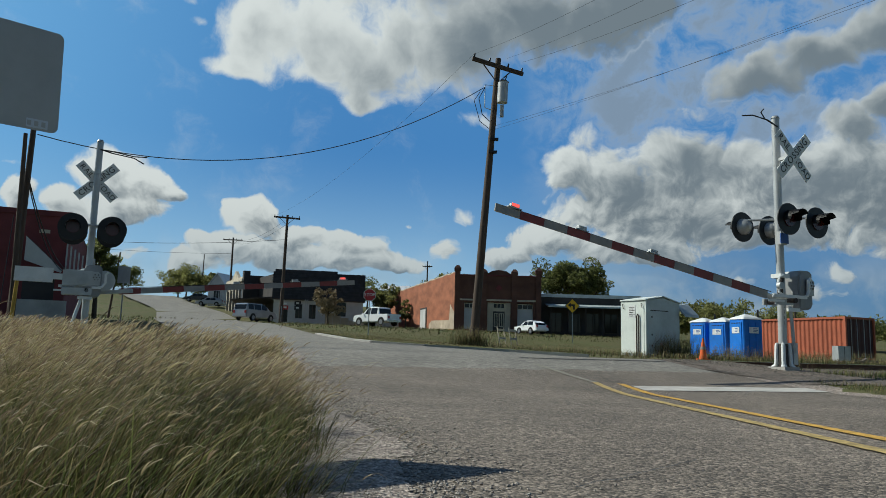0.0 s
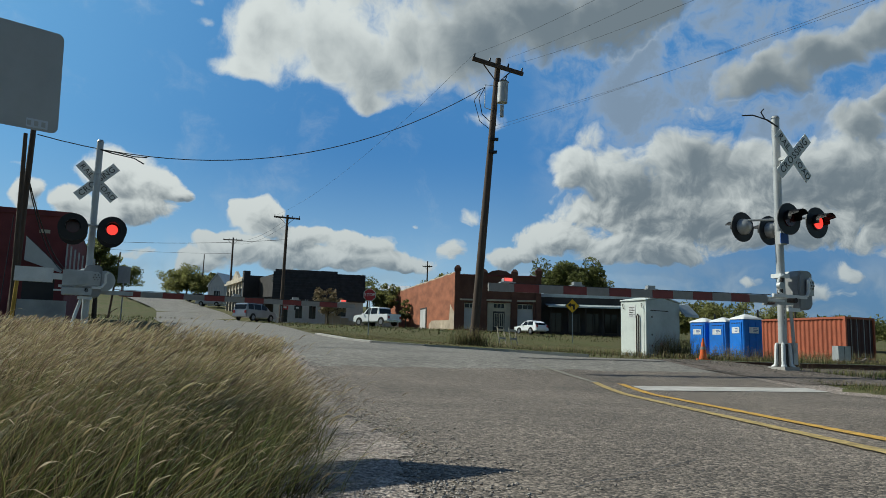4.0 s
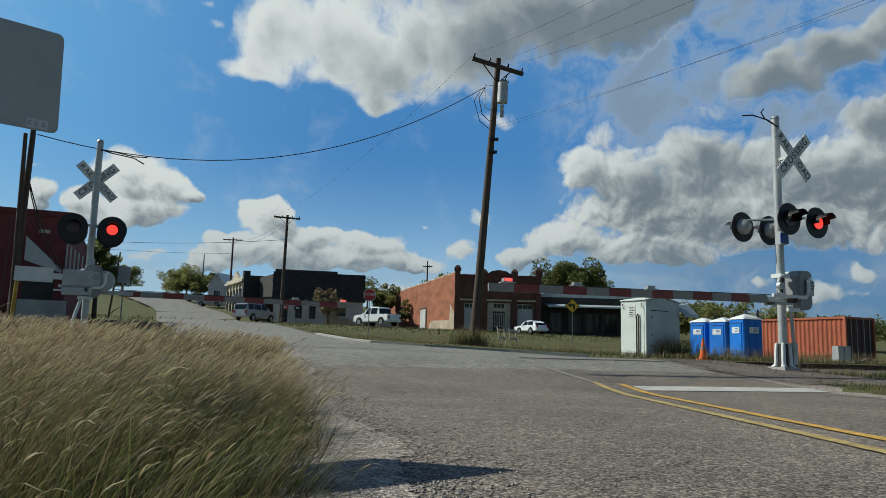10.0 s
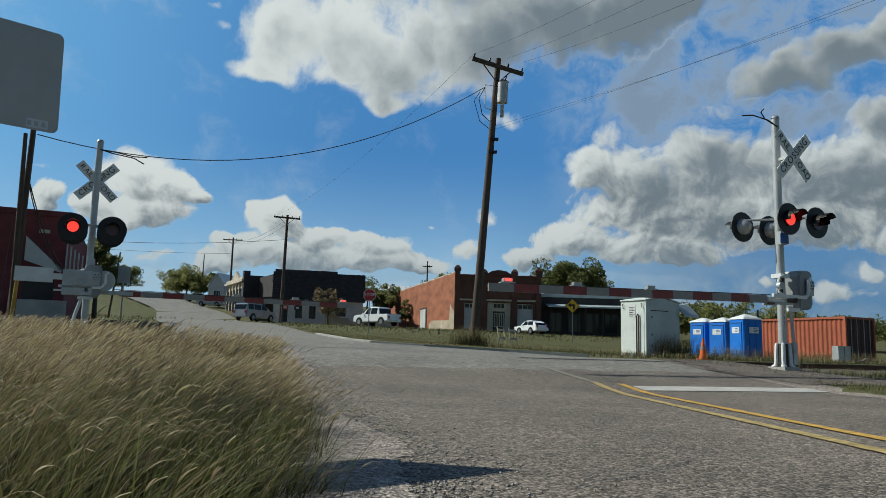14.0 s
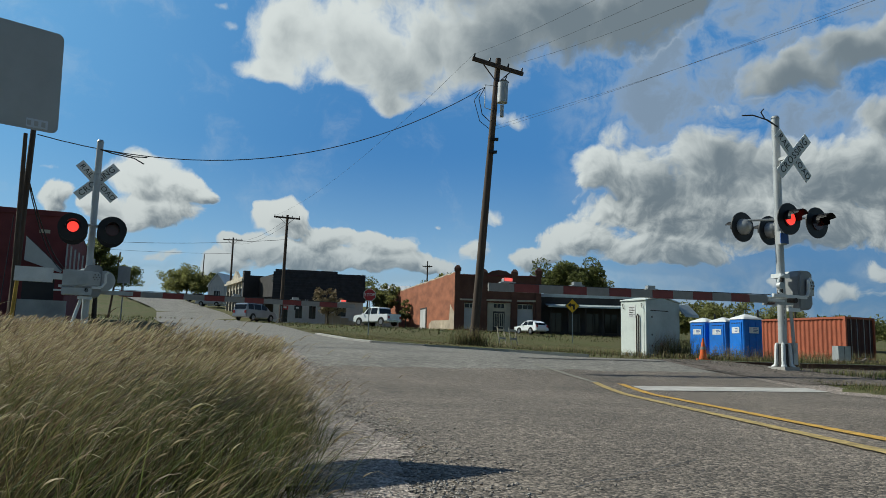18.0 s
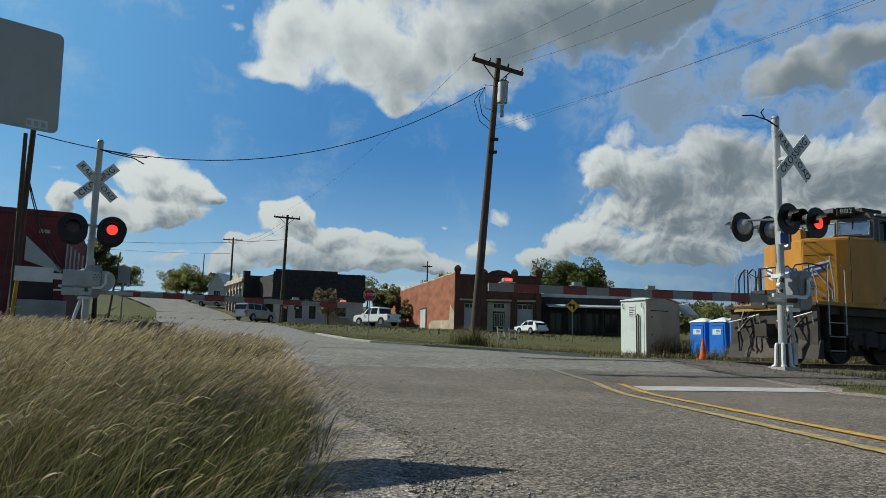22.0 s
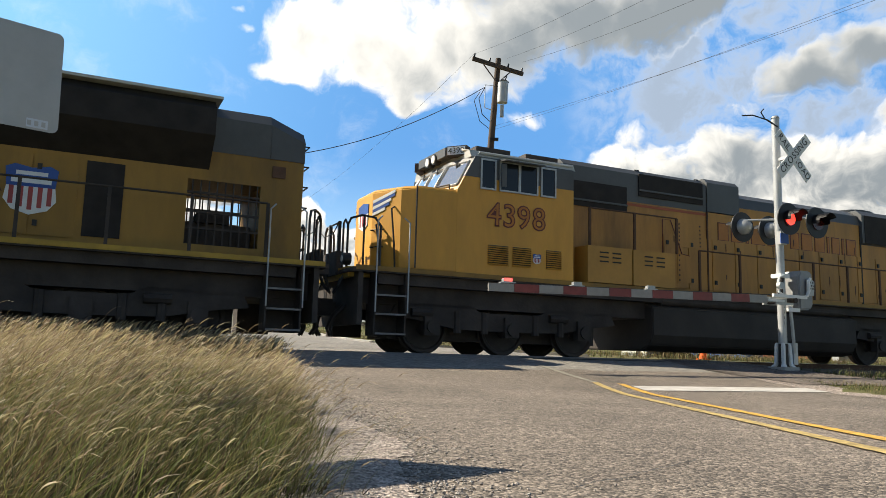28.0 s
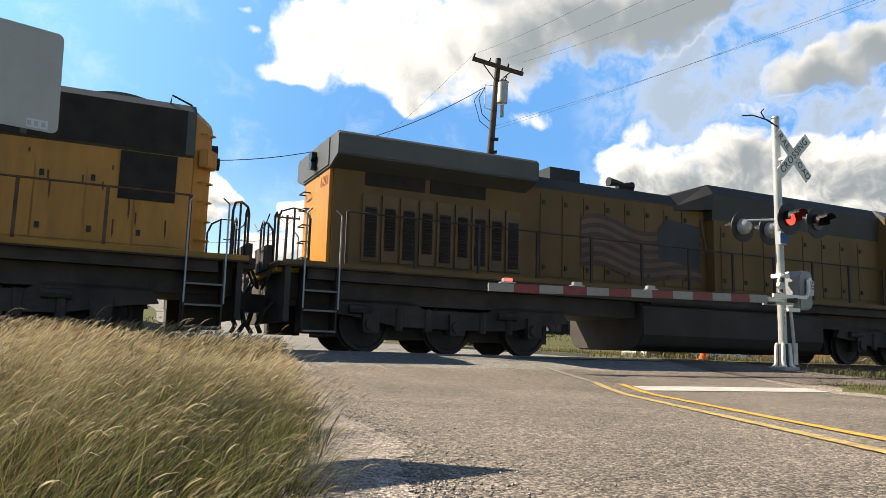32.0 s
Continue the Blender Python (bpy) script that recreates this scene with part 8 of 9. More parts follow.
# ---- vehicles ----
def car(m, kind, paint, label, length, tall, group="parked cars"):
    """A car in parts: shell, glasshouse, panes, lamps, bumpers and wheels; it points along -x."""
    c = thing("car" if kind != "pickup" else "pickup_truck", m, label, "car" if kind != "pickup" else "pickup truck", group)
    L, w = length, 0.88 if kind != "pickup" else 0.98
    r = 0.33 if kind != "pickup" else 0.4
    if kind == "pickup":
        low = [(0.0, 0.45), (0.0, 0.95), (0.15, 1.08), (1.5, 1.18), (L, 1.2), (L, 0.5), (L - 0.4, 0.42), (0.3, 0.38)]
        cab = [(1.35, 1.15), (2.05, 1.82), (2.5, 1.92), (3.55, 1.92), (3.75, 1.85), (3.85, 1.15)]
        glass = ((1.75, 2.15, 2.55, 2.55), (2.65, 2.65, 3.55, 3.6))
    elif kind == "van":
        low = [(0.0, 0.35), (0.0, 0.75), (0.2, 0.92), (1.1, 1.08), (L - 0.05, 1.1), (L, 0.6), (L - 0.1, 0.35)]
        cab = [(0.95, 1.05), (1.75, 1.6), (2.2, 1.72), (L - 0.4, 1.7), (L - 0.15, 1.6), (L - 0.05, 1.05)]
        glass = ((1.35, 1.75, 2.3, 2.3), (2.4, 2.4, 3.4, 3.4), (3.5, 3.5, L - 0.35, L - 0.3))
    else:
        low = [(0.0, 0.35), (0.0, 0.68), (0.25, 0.82), (1.2, 0.95), (L - 0.25, 1.0), (L, 0.85), (L, 0.45), (L - 0.1, 0.32)]
        cab = [(1.05, 0.92), (1.75, 1.4), (2.2, tall), (L - 1.2, tall), (L - 0.4, tall * 0.84), (L - 0.2, 0.96)]
        glass = ((1.5, 1.85, 2.35, 2.35), (2.42, 2.42, 3.2, 3.3))
    part("car_body", prism(low, -w, w), paint, c, bevel=0.06)
    rings = []
    zt = max(z for _, z in cab)
    zb = cab[0][1]
    bm = bmesh.new()
    lo = [bm.verts.new((x, -w + 0.04 + 0.13 * (z - zb) / (zt - zb), z)) for x, z in cab]
    hi = [bm.verts.new((x, w - 0.04 - 0.13 * (z - zb) / (zt - zb), z)) for x, z in cab]
    bm.faces.new(lo), bm.faces.new(hi[::-1])
    for i in range(len(cab)):
        j = (i + 1) % len(cab)
        bm.faces.new((lo[i], hi[i], hi[j], lo[j]))
    bmesh.ops.recalc_face_normals(bm, faces=bm.faces[:])
    top = part("cabin", bm, paint, c, bevel=0.04)
    for x0, x1, x2, x3 in glass:
        za, zc = zb + 0.06, zt - 0.1
        for o in (-1, 1):
            ya = o * (w - 0.03 - 0.13 * (za - zb) / (zt - zb))
            yc = o * (w - 0.03 - 0.13 * (zc - zb) / (zt - zb))
            raw("side_window", [(x0, ya, za), (x3, ya, za), (x2, yc, zc), (x1, yc, zc)], [(0, 1, 2, 3)], GLASS_DARK, top)
    for k in (0, len(cab) - 2):
        (xa, za), (xb, zc) = cab[k], cab[k + 1]
        dx = -0.012 if k == 0 else 0.012
        raw("windscreen", [(xa + (xb - xa) * 0.12 + dx, -w + 0.14, za + (zc - za) * 0.12), (xa + (xb - xa) * 0.12 + dx, w - 0.14, za + (zc - za) * 0.12), (xa + (xb - xa) * 0.9 + dx, w - 0.22, za + (zc - za) * 0.9), (xa + (xb - xa) * 0.9 + dx, -w + 0.22, za + (zc - za) * 0.9)], [(0, 1, 2, 3)], GLASS_DARK, top)
    for x in (0.95, L - 0.95):
        for y in (-w + 0.08, w - 0.08):
            o = 1 if y > 0 else -1
            wheel = part("wheel", rod(bmesh.new(), (x, y - 0.1, r), (x, y + 0.12 * o, r), r, seg=20), TYRE, c)
            part("rim", rod(bmesh.new(), (x, y + o * 0.1, r), (x, y + o * 0.13, r), r * 0.62, seg=12), RIM, wheel)
            part("wheel_arch", prism([(x + (r + 0.09) * math.cos(math.pi * i / 10), r + (r + 0.09) * math.sin(math.pi * i / 10)) for i in range(11)], *sorted((o * (w - 0.01), o * (w + 0.006)))), BLACK, c)
    part("bumper", boxes((-0.08, 0.12, -w + 0.05, w - 0.05, 0.38, 0.56)), CHROME if kind == "pickup" else paint, c, bevel=0.03)
    part("bumper", boxes((L - 0.12, L + 0.08, -w + 0.05, w - 0.05, 0.4, 0.58)), CHROME if kind == "pickup" else paint, c, bevel=0.03)
    for y in (-w + 0.18, w - 0.18):
        part("headlight", boxes((-0.015, 0.1, y - 0.14, y + 0.14, 0.66, 0.82)), LAMP_WHITE, c)
        part("tail_lamp", boxes((L - 0.06, L + 0.02, y - 0.1, y + 0.1, 0.72, 0.98)), TAIL_RED, c)
        part("mirror", boxes((1.5, 1.62, *sorted((y * 1.2, y * 1.45)), zb + 0.02, zb + 0.18)), paint, c)
    if kind == "pickup":
        part("truck_bed", boxes((3.95, L - 0.1, -w + 0.1, w - 0.1, 1.17, 1.21)), BLACK, c)
    return c


car(stand(-7.75, 72.5, -42) @ Matrix.Scale(0.9, 4), "pickup", CAR_WHITE, "white pickup truck parked on the verge", 5.2, 1.92)
car(stand(7.0, 67.0, -58) @ Matrix.Scale(0.78, 4), "sedan", CAR_WHITE, "white hatchback parked before the low shop", 3.9, 1.48)
car(stand(-15.7, 69.5, 244) @ Matrix.Scale(0.9, 4), "van", CAR_SILVER, "silver minivan waiting on the far road", 4.6, 1.72)
car(stand(-40.6, 125.3, 4), "sedan", CAR_SILVER, "silver sedan parked up the hill", 4.4, 1.42)
car(stand(-46.4, 136.0, 10), "sedan", CAR_DARK, "dark car parked at the top of the hill", 4.4, 1.45)


def tree(name, m, label, tall, spread, base, leaves, mat, seed, flat=0.75, leaf=0.22):
    """A tapered trunk, limbs and a crown of many small leaf clumps with gaps."""
    rng = random.Random(seed)
    t = thing(name, m, label, "tree" if "tree" in name else "shrub")
    bm = bmesh.new()
    trunk_top = Vector((rng.uniform(-0.2, 0.2), rng.uniform(-0.2, 0.2), base + tall * 0.25))
    rod(bm, (0, 0, -0.4), trunk_top, tall * 0.035, tall * 0.022, 10)
    tips = []
    for k in range(9):
        a = 2 * math.pi * k / 9 + rng.uniform(-0.3, 0.3)
        reach = spread * rng.uniform(0.45, 0.9)
        end = Vector((math.cos(a) * reach, math.sin(a) * reach, base + (tall - base) * rng.uniform(0.35, 0.92)))
        mid = trunk_top.lerp(end, 0.5) + Vector((0, 0, rng.uniform(0, 0.1) * tall))
        rod(bm, trunk_top, mid, tall * 0.016, tall * 0.011, 6)
        rod(bm, mid, end, tall * 0.011, tall * 0.004, 5)
        tips += [end, mid, mid.lerp(end, 0.5)]
    tips.append(Vector((0, 0, tall * 0.92)))
    part("trunk", bm, BARK, t)
    clusters = []
    for tip in tips:
        for _ in range(3):
            clusters.append((tip + Vector((rng.gauss(0, spread * 0.13), rng.gauss(0, spread * 0.13), rng.gauss(0, tall * 0.05))), spread * rng.uniform(0.14, 0.3)))
    n, leaf = int(leaves * 3.4), leaf * 0.62
    nr = np.random.RandomState(seed)
    which = nr.randint(0, len(clusters), n)
    cen = np.array([list(c[0]) for c in clusters])[which]
    rad = np.array([c[1] for c in clusters])[which]
    d = nr.normal(size=(n, 3))
    d /= np.linalg.norm(d, axis=1)[:, None]
    pos = cen + d * (rad * nr.uniform(0.45, 1.05, n) ** 0.6)[:, None] * np.array([1, 1, flat])
    a = nr.normal(size=(n, 3))
    a /= np.linalg.norm(a, axis=1)[:, None]
    b = np.cross(a, nr.normal(size=(n, 3)))
    b /= np.linalg.norm(b, axis=1)[:, None]
    s = leaf * nr.uniform(0.6, 1.4, n)[:, None]
    v = np.stack([pos - a * s, pos + b * s * 0.45, pos + a * s, pos - b * s * 0.45], 1).reshape(-1, 3)
    f = [(4 * i, 4 * i + 1, 4 * i + 2, 4 * i + 3) for i in range(n)]
    tagged(raw("crown", v, f, mat, t), kind="stuff")
    return t


tree("broad_tree", stand(17.6, 106.0), "broad green oak tree behind the shops", 10.6, 5.2, 3.0, 5200, LEAF_DARK, 3, leaf=0.3)
tree("broad_tree", stand(22.0, 109.0), "ragged green tree beside the oak", 9.0, 3.0, 3.0, 1800, LEAF, 4, leaf=0.28)
tree("small_tree", stand(-7.4, 100.0), "leafy green tree between two buildings", 5.4, 2.0, 0.8, 1500, LEAF, 5, leaf=0.25)
tree("hill_tree", stand(-51.5, 152.0), "rounded green tree on the hill", 5.6, 4.8, 0.2, 4200, LEAF, 6, leaf=0.3)
tree("hill_tree", stand(-46.2, 150.0), "rounded green tree beside the hill road", 5.0, 4.0, 0.2, 3200, LEAF, 7, leaf=0.3)
tree("dark_tree", stand(-20.6, 45.0), "dark leafy tree behind the signal", 4.6, 1.7, 1.4, 2600, LEAF_DARK, 8, leaf=0.16)
tree("far_tree", stand(1.0, 128.0), "tree top showing over the brick parapet", 7.6, 4.0, 2.5, 2600, LEAF_DARK, 9, leaf=0.3)
tree("far_tree", stand(3.0, 126.0), "tree top showing over the brick parapet", 7.4, 3.6, 2.5, 2400, LEAF, 10, leaf=0.3)
tree("far_tree", stand(8.0, 120.0), "tree top behind the shop parapet", 7.8, 3.0, 2.5, 2000, LEAF, 11, leaf=0.3)
tree("shrub", stand(-4.4, 94.0), "bushy sapling against the brick side wall", 3.6, 1.0, 0.4, 420, LEAF_DARK, 12, leaf=0.2)
tree("shrub", stand(-12.6, 84.5), "tall dry ornamental bush before the stucco wall", 4.2, 1.7, 0.3, 900, material("dry_brown_leaves", (0.3, 0.23, 0.13), 0.8, vary=0.3, island_random=0.4, bump=0), 13, leaf=0.2)
for i, (x, y, h, w) in enumerate(((22, 66, 3.6, 3.2), (27, 70, 3.2, 3.0), (34, 74, 3.6, 3.4), (42, 78, 3.2, 4.0), (52, 84, 3.4, 5.0), (62, 90, 3.8, 5.0), (30, 84, 4.4, 4.0), (72, 96, 4.0, 6.0))):
    tree("far_tree", stand(x, y), "low green tree line beyond the containers", h, w, 0.4, 1500, LEAF_DARK if i % 2 else LEAF, 20 + i, leaf=0.28)
for i, (x, y) in enumerate(((-70, 165), (-60, 172), (-80, 160), (-90, 150), (-34, 160), (-24, 150), (-15, 152))):
    tree("hill_tree", stand(x, y), "tree on the far hill top", 6.0, 4.5, 0.5, 1500, LEAF if i % 2 else LEAF_DARK, 40 + i, leaf=0.34)
# ---- grass: blades and seed heads, the near tussocks sway ----
def blade_material(name, low, mid, tip, randomness):
    m = bpy.data.materials.new(name)
    m.use_nodes = True
    n, l = m.node_tree.nodes, m.node_tree.links
    p = n["Principled BSDF"]
    p.inputs["Roughness"].default_value, p.inputs["Specular IOR Level"].default_value = 0.65, 0.3
    uv = n.new("ShaderNodeUVMap")
    uv.uv_map = "along"
    sep = n.new("ShaderNodeSeparateXYZ")
    l.new(uv.outputs[0], sep.inputs[0])
    # colour runs from a dark root through mid to a pale tip
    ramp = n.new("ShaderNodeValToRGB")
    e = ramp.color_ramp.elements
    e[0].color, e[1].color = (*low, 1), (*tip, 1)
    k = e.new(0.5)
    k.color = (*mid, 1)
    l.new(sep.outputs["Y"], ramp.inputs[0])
    g = n.new("ShaderNodeNewGeometry")
    hue = n.new("ShaderNodeHueSaturation")
    r = n.new("ShaderNodeMapRange")
    r.inputs["To Min"].default_value, r.inputs["To Max"].default_value = 1 - randomness, 1 + randomness
    l.new(g.outputs["Random Per Island"], r.inputs["Value"]), l.new(r.outputs[0], hue.inputs["Value"])
    r2 = n.new("ShaderNodeMapRange")
    r2.inputs["To Min"].default_value, r2.inputs["To Max"].default_value = 0.47, 0.525
    l.new(g.outputs["Random Per Island"], r2.inputs["Value"]), l.new(r2.outputs[0], hue.inputs["Hue"])
    l.new(ramp.outputs[0], hue.inputs["Color"]), l.new(hue.outputs[0], p.inputs["Base Color"])
    tr = n.new("ShaderNodeBsdfTranslucent")
    l.new(hue.outputs[0], tr.inputs["Color"])
    mix = n.new("ShaderNodeMixShader")
    mix.inputs[0].default_value = 0.35
    l.new(p.outputs[0], mix.inputs[1]), l.new(tr.outputs[0], mix.inputs[2])
    l.new(mix.outputs[0], n["Material Output"].inputs["Surface"])
    return m


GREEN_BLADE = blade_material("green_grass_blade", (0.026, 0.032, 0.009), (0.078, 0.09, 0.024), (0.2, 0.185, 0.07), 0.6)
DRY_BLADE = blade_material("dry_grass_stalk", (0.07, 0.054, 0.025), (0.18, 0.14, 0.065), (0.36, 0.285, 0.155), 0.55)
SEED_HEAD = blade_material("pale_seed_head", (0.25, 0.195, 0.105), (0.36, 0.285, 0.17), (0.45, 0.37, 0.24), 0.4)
# short dead blades, dark brown to paint shaded depth into the tussock foot
DEAD_BLADE = blade_material("dead_shade_thatch", (0.035, 0.026, 0.014), (0.07, 0.052, 0.028), (0.13, 0.1, 0.055), 0.4)


def blades(name, roots, lengths, width, lean, bend, mat, parent, rs, segs=4, head=None, kind="stuff"):
    """Many thin curved strips in one mesh: roots n x 3, lean n x 2 (plan direction and amount at the tip)."""
    n = len(roots)
    t = np.linspace(0, 1, segs + 1)
    side = rs.normal(size=(n, 2))
    side /= np.linalg.norm(side, axis=1)[:, None]
    P = np.zeros((n, segs + 1, 2, 3))
    for i, f in enumerate(t):
        off = lean * (f ** bend)[None, None] if np.ndim(f) else lean * f ** bend
        z = lengths * np.sqrt(np.clip(1 - (np.linalg.norm(lean, axis=1) * f) ** 2 * 0.35, 0.1, 1)) * f
        droop = lengths * 0.16 * max(0, f - 0.7) ** 1.5 * 4
        w = width * (1 - f ** 2.2) + width * 0.08
        if head is not None:
            w = np.where(True, width * (0.5 + 1.1 * math.sin(math.pi * min(1, f * 0.92 + 0.05))), width)
        c = roots.copy()
        c[:, 0] += off[:, 0] * lengths
        c[:, 1] += off[:, 1] * lengths
        c[:, 2] += z - droop
        ww = np.broadcast_to(w, (n,))
        P[:, i, 0], P[:, i, 1] = c, c
        P[:, i, 0, :2] -= side * ww[:, None] / 2
        P[:, i, 1, :2] += side * ww[:, None] / 2
    verts = P.reshape(-1, 3)
    k = 2 * (segs + 1)
    base = (np.arange(n) * k)[:, None, None]
    quad = np.array([[2 * i, 2 * i + 1, 2 * i + 3, 2 * i + 2] for i in range(segs)])[None]
    faces = (base + quad).reshape(-1, 4)
    me = bpy.data.meshes.new(name)
    me.vertices.add(len(verts))
    me.vertices.foreach_set("co", verts.astype(np.float32).ravel())
    me.loops.add(faces.size)
    me.loops.foreach_set("vertex_index", faces.astype(np.int32).ravel())
    me.polygons.add(len(faces))
    me.polygons.foreach_set("loop_start", np.arange(0, faces.size, 4, dtype=np.int32))
    me.update(calc_edges=True)
    uv = me.uv_layers.new(name="along")
    row = (faces % k) // 2 / segs
    val = np.zeros((faces.size, 2), np.float32)
    val[:, 1] = row.ravel()
    uv.data.foreach_set("uv", val.ravel())
    me.materials.append(mat)
    ob = new(name, me)
    ob.parent = parent
    return tagged(ob, kind=kind) if kind else ob


def tips_of(roots, lengths, lean, bend, f=0.86):
    z = lengths * np.sqrt(np.clip(1 - (np.linalg.norm(lean, axis=1) * f) ** 2 * 0.35, 0.1, 1)) * f
    out = roots.copy()
    out[:, :2] += lean * f ** bend * lengths[:, None]
    out[:, 2] += z - lengths * 0.16 * max(0, f - 0.7) ** 1.5 * 4
    return out


def left_edge(y):
    ys = [e[0][1] for e in EDGES[:7]]
    xs = [e[0][0] for e in EDGES[:7]]
    return np.interp(y, ys, xs)


SWAYING = []


def tussock(cx, cy, radius, count, tall, rs, dry=0.35):
    """One clump of tall grass leaning with the wind."""
    z0 = height(cx, cy)
    t = thing("grass_tussock", pose(cx, cy, z0), "tall uncut grass tussock with pale seed heads leaning in the wind", "grass", "tall roadside grass")
    # a dozen sheaves, each with a lean, length and tint of its own
    sheaves = 12
    which = rs.randint(0, sheaves, count)
    a = rs.uniform(0, 2 * math.pi, sheaves)
    r = radius * np.sqrt(rs.uniform(0, 1, sheaves))
    heart = np.stack([r * np.cos(a), r * np.sin(a)], 1)
    roots = np.zeros((count, 3))
    roots[:, :2] = heart[which] + rs.normal(0, 0.06, (count, 2))
    roots[:, 2] = [height(cx + p[0], cy + p[1]) - z0 - 0.01 for p in roots]
    size = rs.uniform(0.62, 1.12, sheaves)[which]
    lens = tall * size * (0.3 + 0.75 * rs.uniform(0, 1, count) ** 1.3)
    way = np.stack([rs.normal(0.46, 0.24, sheaves), rs.normal(-0.06, 0.24, sheaves)], 1)
    lean = way[which] + rs.normal(0, 0.25, (count, 2))
    isdry = rs.uniform(0, 1, count) < np.clip(dry + rs.normal(0, 0.25, sheaves)[which], 0.05, 0.95)
    g, d = ~isdry, isdry
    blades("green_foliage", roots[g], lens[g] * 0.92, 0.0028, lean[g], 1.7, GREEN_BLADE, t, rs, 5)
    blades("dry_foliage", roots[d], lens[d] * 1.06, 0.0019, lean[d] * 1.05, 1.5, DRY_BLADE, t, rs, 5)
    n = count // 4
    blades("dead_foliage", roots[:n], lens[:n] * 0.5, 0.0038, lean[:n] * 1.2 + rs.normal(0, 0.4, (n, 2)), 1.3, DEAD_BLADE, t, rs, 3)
    # nodding plumes on the longest dry stalks
    k = np.where(d & (lens > tall * 0.6))[0][: int(count * (0.16 if math.hypot(cx, cy) > 2.4 else 0.07))]
    tp = tips_of(roots[k], lens[k] * 1.06, lean[k] * 1.05, 1.5, 0.96)
    n = len(k)
    nod = np.stack([rs.normal(0.9, 0.2, n), rs.normal(-0.12, 0.25, n)], 1)
    for f, wide in ((1.0, 0.0026), (0.7, 0.002)):
        blades("seed_foliage", tp, f * rs.uniform(0.035, 0.07, n) * (1.0 if math.hypot(cx, cy) > 2.4 else 0.6), wide, lean[k] * 0.6 + nod * f + rs.normal(0, 0.12, (n, 2)), 1.5, SEED_HEAD, t, rs, 4, head=1)
    SWAYING.append((t, cx, cy, z0, rs.uniform(0, 6.28), rs.uniform(0.85, 1.2)))
    return t


def grass_field():
    rs = np.random.RandomState(11)
    # near tussocks, packed along the verge
    spots = []
    for y in np.arange(1.35, 5.2, 0.42):
        x = float(left_edge(y)) - 0.62
        while x > -0.62 * y - 0.75:
            spots.append((x + rs.uniform(-0.1, 0.1), y + rs.uniform(-0.12, 0.12)))
            x -= 0.44
    for cx, cy in spots:
        if math.hypot(cx, cy) < 0.95 or math.hypot(cx + 2.04, cy - 3.12) < 0.12:
            continue
        edge = float(left_edge(cy)) - cx
        tussock(cx, cy, 0.33, 900, rs.uniform(0.36, 0.58) * (0.72 + 0.28 * smoothstep(edge, 0.5, 1.0)), rs, 0.08 + rs.uniform(0.0, 0.26) + 0.26 * smoothstep(cy, 2.6, 4.4) + 0.3 * smoothstep(-cx / cy, 0.3, 0.55))
    # the standing field behind them
    for y0, y1, dens, tall, width in ((5.0, 8.0, 800, 0.42, 0.005), (8.0, 12.0, 360, 0.42, 0.007), (12.0, 17.5, 190, 0.36, 0.01)):
        pts = []
        area = (y1 - y0) * (0.66 * y1 + 1)
        for _ in range(int(area * dens)):
            y = rs.uniform(y0, y1)
            x = rs.uniform(-0.66 * y - 0.5, float(left_edge(y)) - 0.35)
            q = track_q(x, y)
            if q > 2.3:
                pts.append((x, y, height(x, y) - 0.01))
        roots = np.array(pts)
        n = len(roots)
        patch = np.array([noise.noise((p[0] * 0.6, p[1] * 0.6, 2.0)) for p in pts])
        near_road = np.clip((left_edge(roots[:, 1]) - roots[:, 0] - 0.3) / 2.5, 0, 1)
        lens = tall * rs.uniform(0.5, 1.0, n) * (1 + 0.3 * patch) * (0.6 + 0.4 * near_road)
        lean = np.stack([rs.normal(0.32, 0.2, n), rs.normal(-0.03, 0.18, n)], 1)
        d = rs.uniform(0, 1, n) < 0.62 + 0.45 * patch
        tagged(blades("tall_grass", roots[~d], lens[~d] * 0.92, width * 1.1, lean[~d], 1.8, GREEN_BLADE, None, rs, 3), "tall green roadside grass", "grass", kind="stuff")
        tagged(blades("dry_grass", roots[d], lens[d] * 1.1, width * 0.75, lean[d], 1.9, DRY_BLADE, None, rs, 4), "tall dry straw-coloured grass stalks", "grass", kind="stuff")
        k = np.where(d)[0][: int(d.sum() * 0.5)]
        tp = tips_of(roots[k], lens[k] * 1.1, lean[k], 1.9)
        tagged(blades("grass_heads", tp, rs.uniform(0.06, 0.12, len(k)), width * 1.4, np.stack([rs.normal(0.8, 0.2, len(k)), rs.normal(-0.1, 0.2, len(k))], 1), 1.2, SEED_HEAD, None, rs, 3, head=1), "pale nodding seed heads", "grass", kind="stuff")


grass_field()


